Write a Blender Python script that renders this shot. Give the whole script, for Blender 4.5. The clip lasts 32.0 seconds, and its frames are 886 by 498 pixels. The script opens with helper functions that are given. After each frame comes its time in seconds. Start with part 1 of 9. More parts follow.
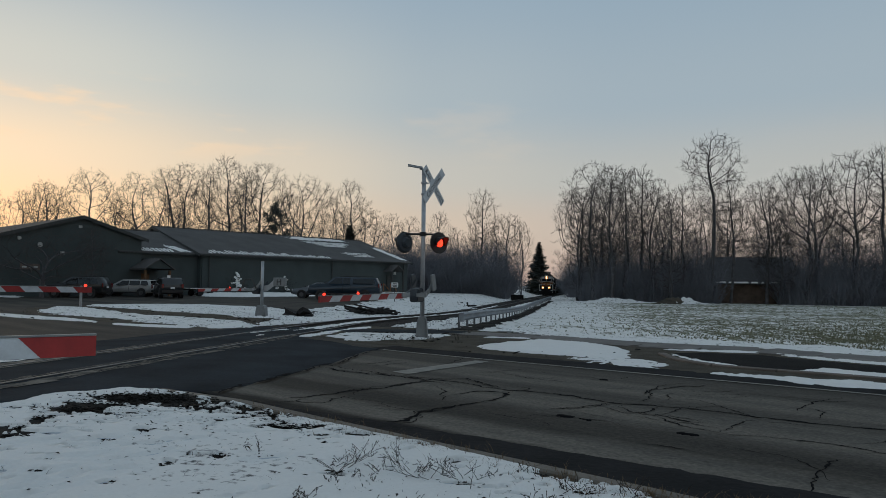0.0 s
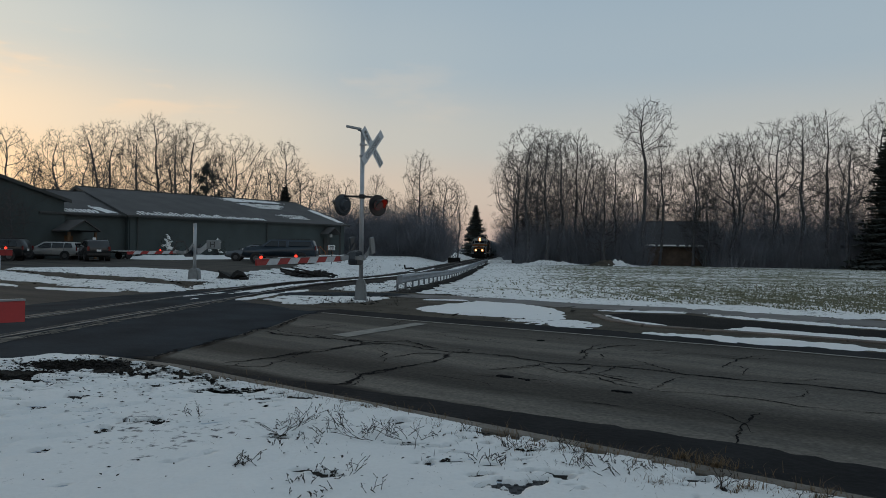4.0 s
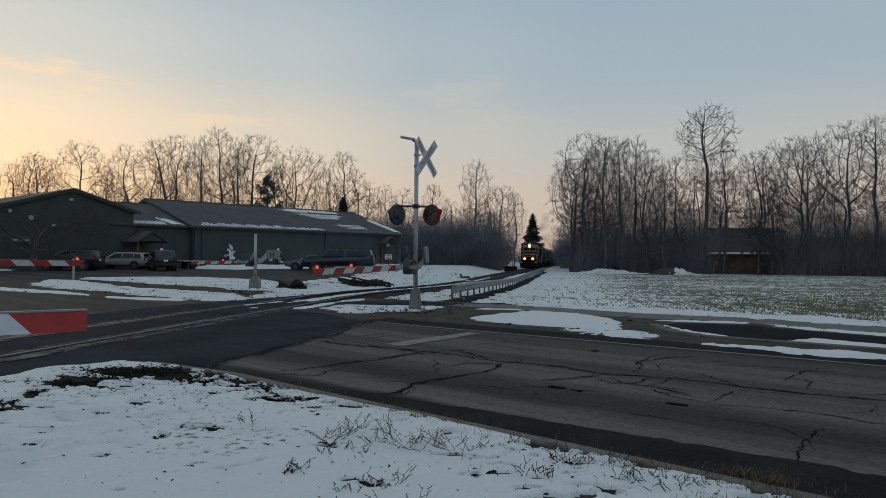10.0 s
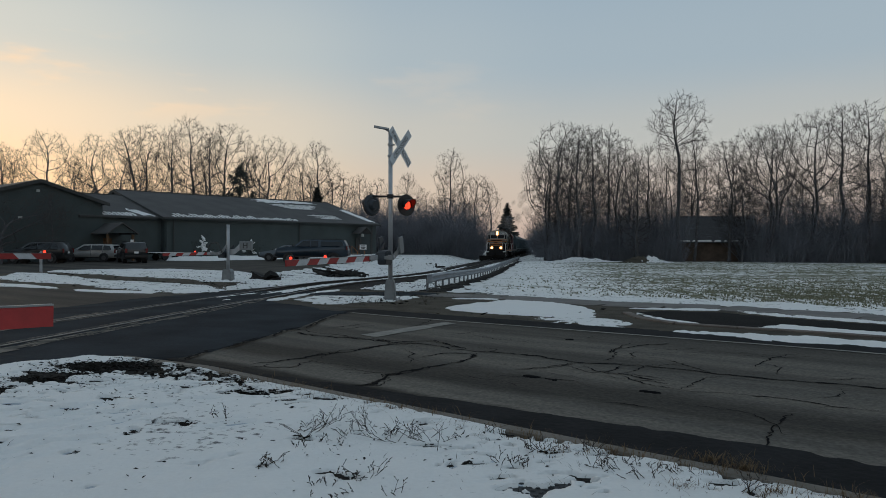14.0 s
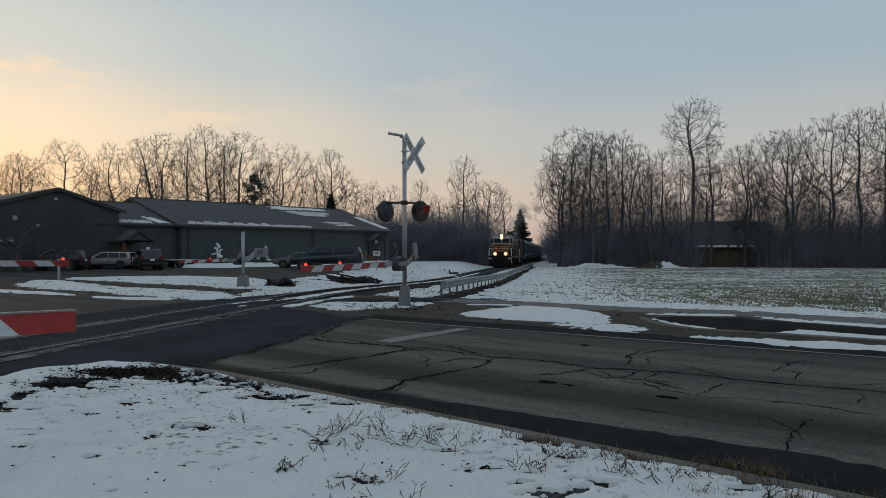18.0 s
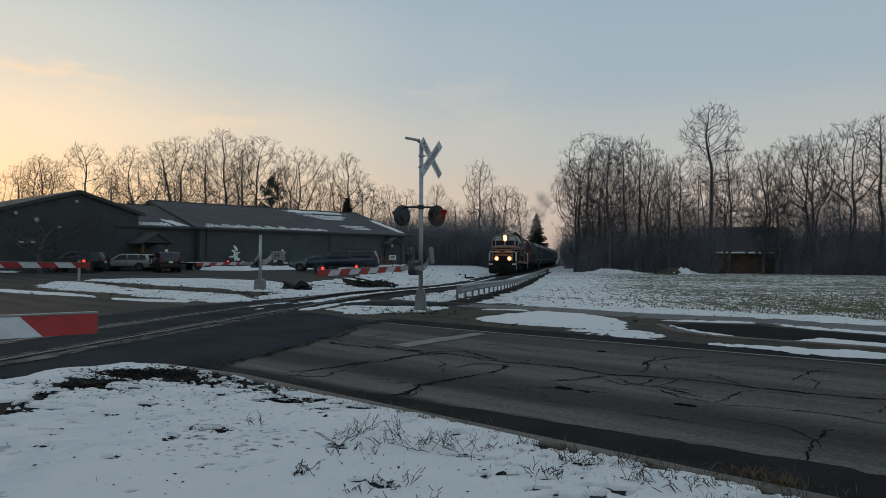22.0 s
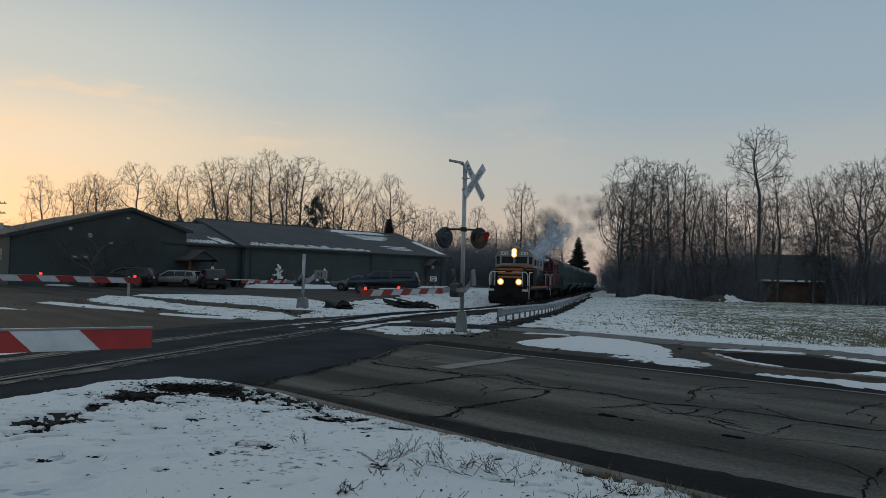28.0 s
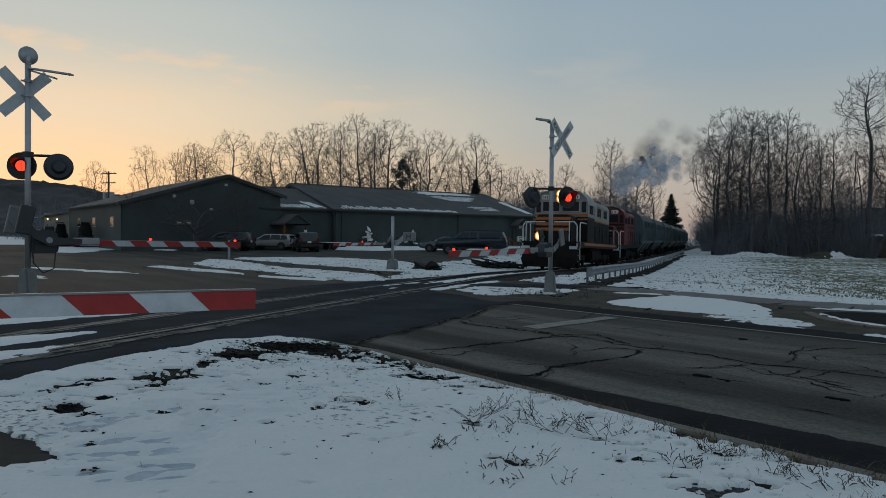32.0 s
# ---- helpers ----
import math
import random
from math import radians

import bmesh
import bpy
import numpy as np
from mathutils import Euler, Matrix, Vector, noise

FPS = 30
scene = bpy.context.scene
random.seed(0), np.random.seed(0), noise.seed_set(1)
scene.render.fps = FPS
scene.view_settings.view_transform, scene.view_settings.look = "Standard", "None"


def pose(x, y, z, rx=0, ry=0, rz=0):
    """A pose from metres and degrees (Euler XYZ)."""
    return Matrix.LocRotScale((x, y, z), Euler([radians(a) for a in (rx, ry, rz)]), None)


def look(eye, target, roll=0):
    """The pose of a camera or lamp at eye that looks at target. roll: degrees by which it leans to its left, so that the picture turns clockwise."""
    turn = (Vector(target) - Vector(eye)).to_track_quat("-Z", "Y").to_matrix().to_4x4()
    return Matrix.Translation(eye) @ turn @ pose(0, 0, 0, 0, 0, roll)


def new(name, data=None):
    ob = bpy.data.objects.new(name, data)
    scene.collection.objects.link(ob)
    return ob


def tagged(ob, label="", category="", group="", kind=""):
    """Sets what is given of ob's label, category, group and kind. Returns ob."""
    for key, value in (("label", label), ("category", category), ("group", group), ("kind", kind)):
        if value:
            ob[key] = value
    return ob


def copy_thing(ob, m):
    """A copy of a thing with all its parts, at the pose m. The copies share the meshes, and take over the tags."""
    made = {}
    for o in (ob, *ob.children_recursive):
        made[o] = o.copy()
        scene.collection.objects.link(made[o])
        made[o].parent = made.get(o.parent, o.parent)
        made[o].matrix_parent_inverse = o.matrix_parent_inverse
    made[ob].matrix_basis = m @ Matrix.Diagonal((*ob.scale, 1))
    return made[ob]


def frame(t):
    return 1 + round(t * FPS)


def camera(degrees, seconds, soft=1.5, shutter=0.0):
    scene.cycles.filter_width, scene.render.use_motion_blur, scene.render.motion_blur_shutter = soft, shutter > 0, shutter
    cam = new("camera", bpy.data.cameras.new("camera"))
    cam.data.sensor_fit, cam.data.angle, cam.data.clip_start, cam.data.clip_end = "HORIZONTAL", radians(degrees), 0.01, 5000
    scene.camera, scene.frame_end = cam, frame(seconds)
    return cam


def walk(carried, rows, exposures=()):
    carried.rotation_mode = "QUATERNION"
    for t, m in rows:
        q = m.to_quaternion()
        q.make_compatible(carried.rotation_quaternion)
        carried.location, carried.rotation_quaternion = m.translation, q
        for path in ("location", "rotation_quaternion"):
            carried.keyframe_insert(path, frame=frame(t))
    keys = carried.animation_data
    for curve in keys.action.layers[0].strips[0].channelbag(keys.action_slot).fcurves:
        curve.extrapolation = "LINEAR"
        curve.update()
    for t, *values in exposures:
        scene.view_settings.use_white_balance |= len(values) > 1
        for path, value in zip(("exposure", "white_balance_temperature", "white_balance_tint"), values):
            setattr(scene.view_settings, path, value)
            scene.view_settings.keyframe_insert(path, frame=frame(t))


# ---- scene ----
cam = camera(64.0, 32.0, 0.8)
PATH = [
    (0, (0.003, 0.002, 1.522), (-0.286, 1.978, 1.622), 0.7),
    (0.5, (0.028, 0.008, 1.521), (-0.286, 1.98, 1.626), -0.2),
    (1, (0.054, 0.014, 1.511), (-0.116, 2.007, 1.541), 0.7),
    (1.5, (0.077, 0.005, 1.51), (-0.129, 1.992, 1.617), 0.1),
    (2, (0.054, 0.07, 1.513), (-0.194, 2.053, 1.595), 0.3),
    (2.5, (0.036, 0.025, 1.525), (-0.228, 2.007, 1.568), -0.0),
    (3, (-0.02, -0.002, 1.529), (-0.184, 1.991, 1.543), 0.4),
    (3.5, (-0.069, -0.001, 1.526), (-0.168, 1.997, 1.518), 0.7),
    (5.5, (0.019, 0.009, 1.535), (-0.177, 1.999, 1.57), 0.5),
    (6, (0.021, 0.003, 1.542), (-0.181, 1.992, 1.582), -0.0),
    (6.5, (0.025, 0.009, 1.543), (-0.203, 1.995, 1.577), 0.4),
    (7, (0.035, -0.002, 1.544), (-0.193, 1.985, 1.583), -0.1),
    (7.5, (0.038, 0.001, 1.547), (-0.159, 1.991, 1.545), -0.4),
    (8, (0.051, -0.003, 1.546), (-0.181, 1.984, 1.548), -0.3),
    (8.5, (0.055, 0.003, 1.546), (-0.177, 1.99, 1.544), -0.6),
    (9, (0.043, 0.01, 1.539), (-0.207, 1.995, 1.559), -0.2),
    (9.5, (0.041, 0.004, 1.54), (-0.235, 1.985, 1.563), 0.5),
    (10, (0.023, 0.005, 1.54), (-0.248, 1.986, 1.56), 0.5),
    (10.5, (0.026, -0.013, 1.543), (-0.255, 1.967, 1.573), 0.5),
    (11, (0.023, -0.004, 1.547), (-0.239, 1.979, 1.568), -0.2),
    (11.5, (0.026, -0.009, 1.54), (-0.237, 1.973, 1.59), 0.3),
    (12, (0.03, 0.017, 1.542), (-0.164, 2.007, 1.584), -0.1),
    (12.5, (0.059, 0.037, 1.519), (-0.097, 2.031, 1.531), 0.1),
    (13, (0.071, 0.03, 1.544), (-0.153, 2.018, 1.535), -0.1),
    (13.5, (0.046, 0.031, 1.546), (-0.142, 2.022, 1.541), -0.4),
    (14, (0.027, 0.029, 1.551), (-0.174, 2.019, 1.542), 0.1),
    (14.5, (0.02, 0.029, 1.546), (-0.18, 2.019, 1.547), 0.3),
    (16.5, (0.01, 0.001, 1.542), (-0.242, 1.985, 1.524), 0.3),
    (17, (0.003, 0.001, 1.544), (-0.238, 1.987, 1.559), 0.3),
    (17.5, (0.006, 0.011, 1.544), (-0.245, 1.995, 1.552), 0.1),
    (18, (0.004, 0.005, 1.541), (-0.234, 1.991, 1.55), -0.1),
    (18.5, (0.004, 0.0, 1.548), (-0.247, 1.984, 1.568), -0.1),
    (19, (0.0, 0.01, 1.549), (-0.247, 1.995, 1.557), 0.0),
    (19.5, (0.001, 0.005, 1.545), (-0.249, 1.99, 1.554), 0.1),
    (20, (-0.004, 0.007, 1.541), (-0.256, 1.991, 1.555), 0.0),
    (20.5, (-0.002, 0.005, 1.544), (-0.256, 1.988, 1.568), 0.1),
    (21, (-0.011, 0.003, 1.543), (-0.272, 1.986, 1.553), 0.2),
    (21.5, (-0.008, 0.004, 1.544), (-0.272, 1.986, 1.551), 0.3),
    (22, (-0.009, -0.006, 1.548), (-0.291, 1.974, 1.569), 0.3),
    (22.5, (-0.006, -0.007, 1.546), (-0.321, 1.968, 1.564), 0.2),
    (23, (-0.009, 0.011, 1.547), (-0.272, 1.994, 1.574), 0.8),
    (23.5, (-0.012, 0.013, 1.561), (-0.357, 1.981, 1.644), 1.6),
    (24, (0.028, -0.01, 1.543), (-0.407, 1.941, 1.608), 1.0),
    (24.5, (0.027, -0.002, 1.548), (-0.444, 1.942, 1.568), 1.3),
    (25, (-0.039, 0.027, 1.547), (-0.456, 1.982, 1.608), 1.2),
    (25.5, (-0.045, -0.019, 1.549), (-0.448, 1.939, 1.636), 1.2),
    (26, (-0.044, -0.027, 1.547), (-0.433, 1.934, 1.619), 1.5),
    (26.5, (-0.048, -0.025, 1.552), (-0.437, 1.936, 1.622), 1.6),
    (28.5, (-0.049, -0.048, 1.554), (-0.445, 1.91, 1.637), 1.4),
    (29, (-0.048, -0.044, 1.549), (-0.449, 1.914, 1.618), 1.5),
    (29.5, (-0.058, -0.032, 1.55), (-0.463, 1.926, 1.603), 1.4),
    (30, (-0.067, -0.047, 1.555), (-0.551, 1.893, 1.582), 1.5),
    (30.5, (-0.107, -0.085, 1.545), (-0.615, 1.849, 1.577), 1.5),
    (31, (-0.142, -0.103, 1.545), (-0.648, 1.832, 1.573), 2.3),
    (31.5, (-0.086, -0.09, 1.56), (-0.668, 1.824, 1.566), 1.0),
    (32, (-0.049, -0.097, 1.561), (-0.679, 1.801, 1.526), 0.6),
]
EXPOSURES = [(0.0, -0.04, 6500, 10), (1.0, -0.07, 6500, 10), (3.0, -0.02, 6500, 10), (8.0, 0.04, 6500, 10), (11.0, 0.0, 6500, 10), (19.0, 0.04, 6500, 10), (23.0, 0.0, 6450, 10), (25.0, -0.12, 6400, 9), (26.0, -0.14, 6350, 9), (29.0, -0.14, 6300, 8), (31.0, -0.12, 6200, 7), (32.0, -0.26, 6150, 7)]
walk(cam, [(t, look(eye, target, roll)) for t, eye, target, roll in PATH], EXPOSURES)

# ---- light: clear sky just after sunset, the glow low on the left ----
GLOW_YAW = 48.0  # degrees left of +y, where the sun went down
world = bpy.data.worlds.new("dusk_sky")
scene.world = world
world.use_nodes = True
wt = world.node_tree
wt.nodes.clear()


def wnode(kind, **kw):
    n = wt.nodes.new(kind)
    for k, v in kw.items():
        n.inputs[k].default_value = v
    return n


def wmath(op, a, b=None):
    n = wt.nodes.new("ShaderNodeMath")
    n.operation = op
    for i, v in enumerate((a, b)):
        if v is None:
            continue
        if isinstance(v, (int, float)):
            n.inputs[i].default_value = v
        else:
            wt.links.new(v, n.inputs[i])
    return n.outputs[0]


def wramp(fac, stops):
    n = wt.nodes.new("ShaderNodeValToRGB")
    e = n.color_ramp.elements
    while len(e) < len(stops):
        e.new(0.5)
    for el, (p, c) in zip(e, stops):
        el.position, el.color = p, (*c, 1)
    n.color_ramp.interpolation = "EASE"
    wt.links.new(fac, n.inputs[0])
    return n.outputs[0]


def wmix(fac, a, b):
    n = wt.nodes.new("ShaderNodeMix")
    n.data_type = "RGBA"
    for sock, v in ((n.inputs[0], fac), (n.inputs[6], a), (n.inputs[7], b)):
        if isinstance(v, (int, float)):
            sock.default_value = v
        elif isinstance(v, tuple):
            sock.default_value = (*v, 1)
        else:
            wt.links.new(v, sock)
    return n.outputs[2]


coord = wt.nodes.new("ShaderNodeTexCoord").outputs["Generated"]
sep = wt.nodes.new("ShaderNodeSeparateXYZ")
wt.links.new(coord, sep.inputs[0])
up = wmath("MAXIMUM", sep.outputs[2], 0.0)
away = wramp(up, [(0.0, (0.475, 0.385, 0.35)), (0.08, (0.53, 0.465, 0.425)), (0.15, (0.455, 0.475, 0.47)), (0.25, (0.345, 0.428, 0.492)), (0.42, (0.285, 0.388, 0.480)), (1.0, (0.24, 0.30, 0.36))])
near = wramp(up, [(0.0, (0.88, 0.57, 0.33)), (0.08, (0.92, 0.69, 0.44)), (0.16, (0.88, 0.72, 0.52)), (0.26, (0.60, 0.62, 0.57)), (0.42, (0.34, 0.43, 0.51)), (1.0, (0.24, 0.30, 0.36))])
gx, gy = -math.sin(radians(GLOW_YAW)), math.cos(radians(GLOW_YAW))
flat = wmath("SQRT", wmath("MAXIMUM", wmath("SUBTRACT", 1.0, wmath("MULTIPLY", up, up)), 0.0001))
side = wmath("DIVIDE", wmath("ADD", wmath("MULTIPLY", sep.outputs[0], gx), wmath("MULTIPLY", sep.outputs[1], gy)), flat)
glow = wramp(wmath("ADD", wmath("MULTIPLY", side, 0.5), 0.5), [(0.0, (0, 0, 0)), (0.80, (0.02, 0.02, 0.02)), (0.885, (0.16, 0.16, 0.16)), (0.95, (0.52, 0.52, 0.52)), (1.0, (1, 1, 1))])
tone = wmix(glow, away, near)
# thin bright cloud streaks low over the glow
cmap = wt.nodes.new("ShaderNodeMapping")
cmap.inputs["Scale"].default_value = (6.0, 6.0, 24.0)
wt.links.new(coord, cmap.inputs[0])
cn = wnode("ShaderNodeTexNoise", Scale=1.0, Detail=4.0, Roughness=0.55)
wt.links.new(cmap.outputs[0], cn.inputs["Vector"])
streak = wramp(cn.outputs["Fac"], [(0.52, (0, 0, 0)), (0.70, (1, 1, 1))])
band = wramp(up, [(0.15, (0, 0, 0)), (0.19, (1, 1, 1)), (0.23, (1, 1, 1)), (0.28, (0, 0, 0))])
cf = wmath("MULTIPLY", wmath("MULTIPLY", streak, band), wmath("MULTIPLY", glow, 0.62))
tone = wmix(cf, tone, (1.0, 0.70, 0.44))
sky = wt.nodes.new("ShaderNodeTexSky")
sky.sky_type = "NISHITA"
sky.sun_disc = False
sky.sun_elevation = radians(1.0)
sky.sun_rotation = radians(-GLOW_YAW)
tone = wmix(0.03, tone, sky.outputs[0])
bg = wnode("ShaderNodeBackground", Strength=1.0)
wt.links.new(tone, bg.inputs[0])
wt.links.new(bg.outputs[0], wt.nodes.new("ShaderNodeOutputWorld").inputs[0])

sun = new("sun", bpy.data.lights.new("sun", "SUN"))
sun.data.energy, sun.data.angle, sun.data.color = 0.25, radians(25), (1.0, 0.72, 0.45)
sun.matrix_world = look((-60, 55, 8), (0, 0, 0))

# ---- helpers ----
U = Vector((0.831, -0.556, 0))  # along the road, towards the right
N = Vector((0.556, 0.831, 0))  # across the road, away from the viewer


def rn(u, n, z=0.0):
    """A place by its distances along and across the road."""
    return U * u + N * n + Vector((0, 0, z))


def ss(v):
    v = np.clip(v, 0.0, 1.0)
    return v * v * (3 - 2 * v)


def track_x(y):
    return -8.5 + 0.0515 * y


def gz(x, y):
    """The lie of the land."""
    x, y = np.asarray(x, float), np.asarray(y, float)
    c = track_x(y)
    right = -0.60 * ss((y - 18) / 40) - 0.003 * np.maximum(0, y - 80)
    left = 0.16 * ss((y - 36) / 30)
    s = ss((c - 3 - x) / 6)
    hump = 0.10 * np.exp(-(((x - c) / 2.8) ** 2)) * ss((34 - y) / 10)
    mound = 0.22 * np.exp(-(((x + 14.5) / 2.6) ** 2) - ((y - 10.5) / 2.4) ** 2)
    return right * (1 - s) + left * s + hump + mound


def g(x, y):
    return float(gz(x, y))


def mat(name, color, rough=0.8, metal=0.0, var=0.18, scale=6.0, fine=60.0, bump=0.25, depth=0.01, tint=None, coat=0.0, random=0.0, spec=0.5, streak=None):
    """A surface with variation at two scales and fine relief."""
    m = bpy.data.materials.new(name)
    m.use_nodes = True
    t = m.node_tree
    b = t.nodes["Principled BSDF"]
    b.inputs["Roughness"].default_value, b.inputs["Metallic"].default_value = rough, metal
    b.inputs["Specular IOR Level"].default_value = spec
    if coat:
        b.inputs["Coat Weight"].default_value = coat
    tc = t.nodes.new("ShaderNodeTexCoord").outputs["Object"]
    n1, n2 = t.nodes.new("ShaderNodeTexNoise"), t.nodes.new("ShaderNodeTexNoise")
    for n, s in ((n1, scale), (n2, fine)):
        n.inputs["Scale"].default_value, n.inputs["Detail"].default_value = s, 5.0
        t.links.new(tc, n.inputs["Vector"])
    if streak:  # variation drawn out along one direction: degrees, lengths along and across
        mp = t.nodes.new("ShaderNodeMapping")
        mp.vector_type = "TEXTURE"
        mp.inputs["Rotation"].default_value = (0, 0, radians(streak[0]))
        mp.inputs["Scale"].default_value = (streak[1], streak[2], 1)
        t.links.new(tc, mp.inputs[0])
        t.links.new(mp.outputs[0], n1.inputs["Vector"])
    tint = tint or tuple(c * 0.55 for c in color)
    mix = t.nodes.new("ShaderNodeMix")
    mix.data_type = "RGBA"
    mix.inputs[6].default_value, mix.inputs[7].default_value = (*color, 1), (*tint, 1)
    r = t.nodes.new("ShaderNodeMapRange")
    r.inputs["From Min"].default_value, r.inputs["From Max"].default_value = 0.35, 0.72
    r.inputs["To Max"].default_value = min(1.0, var * 4)
    t.links.new(n1.outputs["Fac"], r.inputs["Value"])
    t.links.new(r.outputs[0], mix.inputs[0])
    mix2 = t.nodes.new("ShaderNodeMix")
    mix2.data_type, mix2.blend_type = "RGBA", "MULTIPLY"
    mix2.inputs[0].default_value = 1.0
    r2 = t.nodes.new("ShaderNodeMapRange")
    r2.inputs["To Min"].default_value, r2.inputs["To Max"].default_value = 1 - var, 1 + var
    t.links.new(n2.outputs["Fac"], r2.inputs["Value"])
    t.links.new(mix.outputs[2], mix2.inputs[6])
    t.links.new(r2.outputs[0], mix2.inputs[7])
    out = mix2.outputs[2]
    if random:
        oi = t.nodes.new("ShaderNodeObjectInfo")
        r3 = t.nodes.new("ShaderNodeMapRange")
        r3.inputs["To Min"].default_value, r3.inputs["To Max"].default_value = 1 - random, 1 + random
        t.links.new(oi.outputs["Random"], r3.inputs["Value"])
        mix3 = t.nodes.new("ShaderNodeMix")
        mix3.data_type, mix3.blend_type = "RGBA", "MULTIPLY"
        mix3.inputs[0].default_value = 1.0
        t.links.new(out, mix3.inputs[6])
        t.links.new(r3.outputs[0], mix3.inputs[7])
        out = mix3.outputs[2]
    t.links.new(out, b.inputs["Base Color"])
    if bump:
        bp = t.nodes.new("ShaderNodeBump")
        bp.inputs["Strength"].default_value, bp.inputs["Distance"].default_value = bump, depth
        t.links.new(n2.outputs["Fac"], bp.inputs["Height"])
        t.links.new(bp.outputs[0], b.inputs["Normal"])
    return m


def lit(name, color, strength):
    m = bpy.data.materials.new(name)
    m.use_nodes = True
    b = m.node_tree.nodes["Principled BSDF"]
    b.inputs["Base Color"].default_value = (*[c * 0.5 for c in color], 1)
    b.inputs["Emission Color"].default_value = (*color, 1)
    b.inputs["Emission Strength"].default_value = strength
    return m


SNOW = mat("snow", (0.785, 0.78, 0.76), 0.75, var=0.06, scale=3.0, fine=28.0, bump=0.4, depth=0.02, tint=(0.69, 0.69, 0.68), spec=0.2)
# trodden slush, its blue-grey also carrying the shade of the footprints
SHADED_SLUSH = mat("trodden_slush", (0.53, 0.57, 0.62), 0.6, var=0.2, scale=6.0, fine=30.0, bump=0.5, depth=0.02, tint=(0.34, 0.37, 0.41), spec=0.2)
ASPHALT = mat("old_asphalt", (0.118, 0.106, 0.090), 0.85, var=0.36, scale=1.0, fine=16.0, bump=0.7, depth=0.010, tint=(0.071, 0.066, 0.058), spec=0.08, streak=(-33.8, 7.0, 0.40))
GUTTER = mat("wet_gutter", (0.026, 0.026, 0.027), 0.85, var=0.36, scale=1.5, fine=16.0, bump=0.6, depth=0.012, spec=0.04)
ASPHALT_NEW = mat("new_asphalt", (0.034, 0.042, 0.050), 0.9, var=0.26, scale=0.9, fine=18.0, bump=0.6, depth=0.008, spec=0.03)
ASPHALT_LOT = mat("lot_asphalt", (0.086, 0.077, 0.065), 0.85, var=0.42, scale=0.5, fine=7.0, bump=0.4, tint=(0.032, 0.031, 0.030), spec=0.08, streak=(-33.8, 4.0, 0.7))


def speckle(t, src, b, co, scale, lo, hi, dark, light):
    """Fine grain: chippings lighter and darker than the rest."""
    n = t.nodes.new("ShaderNodeTexNoise")
    n.inputs["Scale"].default_value, n.inputs["Detail"].default_value = scale, 3.0
    t.links.new(co, n.inputs["Vector"])
    r = t.nodes.new("ShaderNodeMapRange")
    for k, v in (("From Min", lo), ("From Max", hi), ("To Min", dark), ("To Max", light)):
        r.inputs[k].default_value = v
    t.links.new(n.outputs["Fac"], r.inputs["Value"])
    m = t.nodes.new("ShaderNodeMix")
    m.data_type, m.blend_type = "RGBA", "MULTIPLY"
    m.inputs[0].default_value = 1.0
    t.links.new(src, m.inputs[6])
    t.links.new(r.outputs[0], m.inputs[7])
    t.links.new(m.outputs[2], b.inputs["Base Color"])


def worn_in_tracks(m, stops):
    """Darkens and lightens a road surface in bands along the road, as traffic wears it."""
    t = m.node_tree
    b = t.nodes["Principled BSDF"]
    src = b.inputs["Base Color"].links[0].from_socket
    tc = t.nodes.new("ShaderNodeTexCoord")
    dot = t.nodes.new("ShaderNodeVectorMath")
    dot.operation = "DOT_PRODUCT"
    dot.inputs[1].default_value = N - U * 0.05
    wob = t.nodes.new("ShaderNodeTexNoise")
    wob.inputs["Scale"].default_value, wob.inputs["Detail"].default_value = 0.6, 7.0
    t.links.new(tc.outputs["Object"], dot.inputs[0])
    t.links.new(tc.outputs["Object"], wob.inputs["Vector"])
    add = t.nodes.new("ShaderNodeMath")
    add.operation = "MULTIPLY_ADD"
    add.inputs[1].default_value = 0.7
    t.links.new(wob.outputs["Fac"], add.inputs[0])
    t.links.new(dot.outputs["Value"], add.inputs[2])
    rng_ = t.nodes.new("ShaderNodeMapRange")
    rng_.inputs["From Min"].default_value, rng_.inputs["From Max"].default_value = 5.35, 12.35
    t.links.new(add.outputs[0], rng_.inputs["Value"])
    ramp = t.nodes.new("ShaderNodeValToRGB")
    els = ramp.color_ramp.elements
    els[0].position, els[0].color = (stops[0][0] - 5.0) / 7.0, (stops[0][1],) * 3 + (1,)
    els[1].position, els[1].color = (stops[-1][0] - 5.0) / 7.0, (stops[-1][1],) * 3 + (1,)
    for n, v in stops[1:-1]:
        e = els.new((n - 5.0) / 7.0)
        e.color = (v, v, v, 1)
    t.links.new(rng_.outputs[0], ramp.inputs[0])
    mix = t.nodes.new("ShaderNodeMix")
    mix.data_type, mix.blend_type = "RGBA", "MULTIPLY"
    mix.inputs[0].default_value = 1.0
    t.links.new(src, mix.inputs[6])
    t.links.new(ramp.outputs[0], mix.inputs[7])
    speckle(t, mix.outputs[2], b, tc.outputs["Object"], 26.0, 0.33, 0.67, 0.80, 1.20)


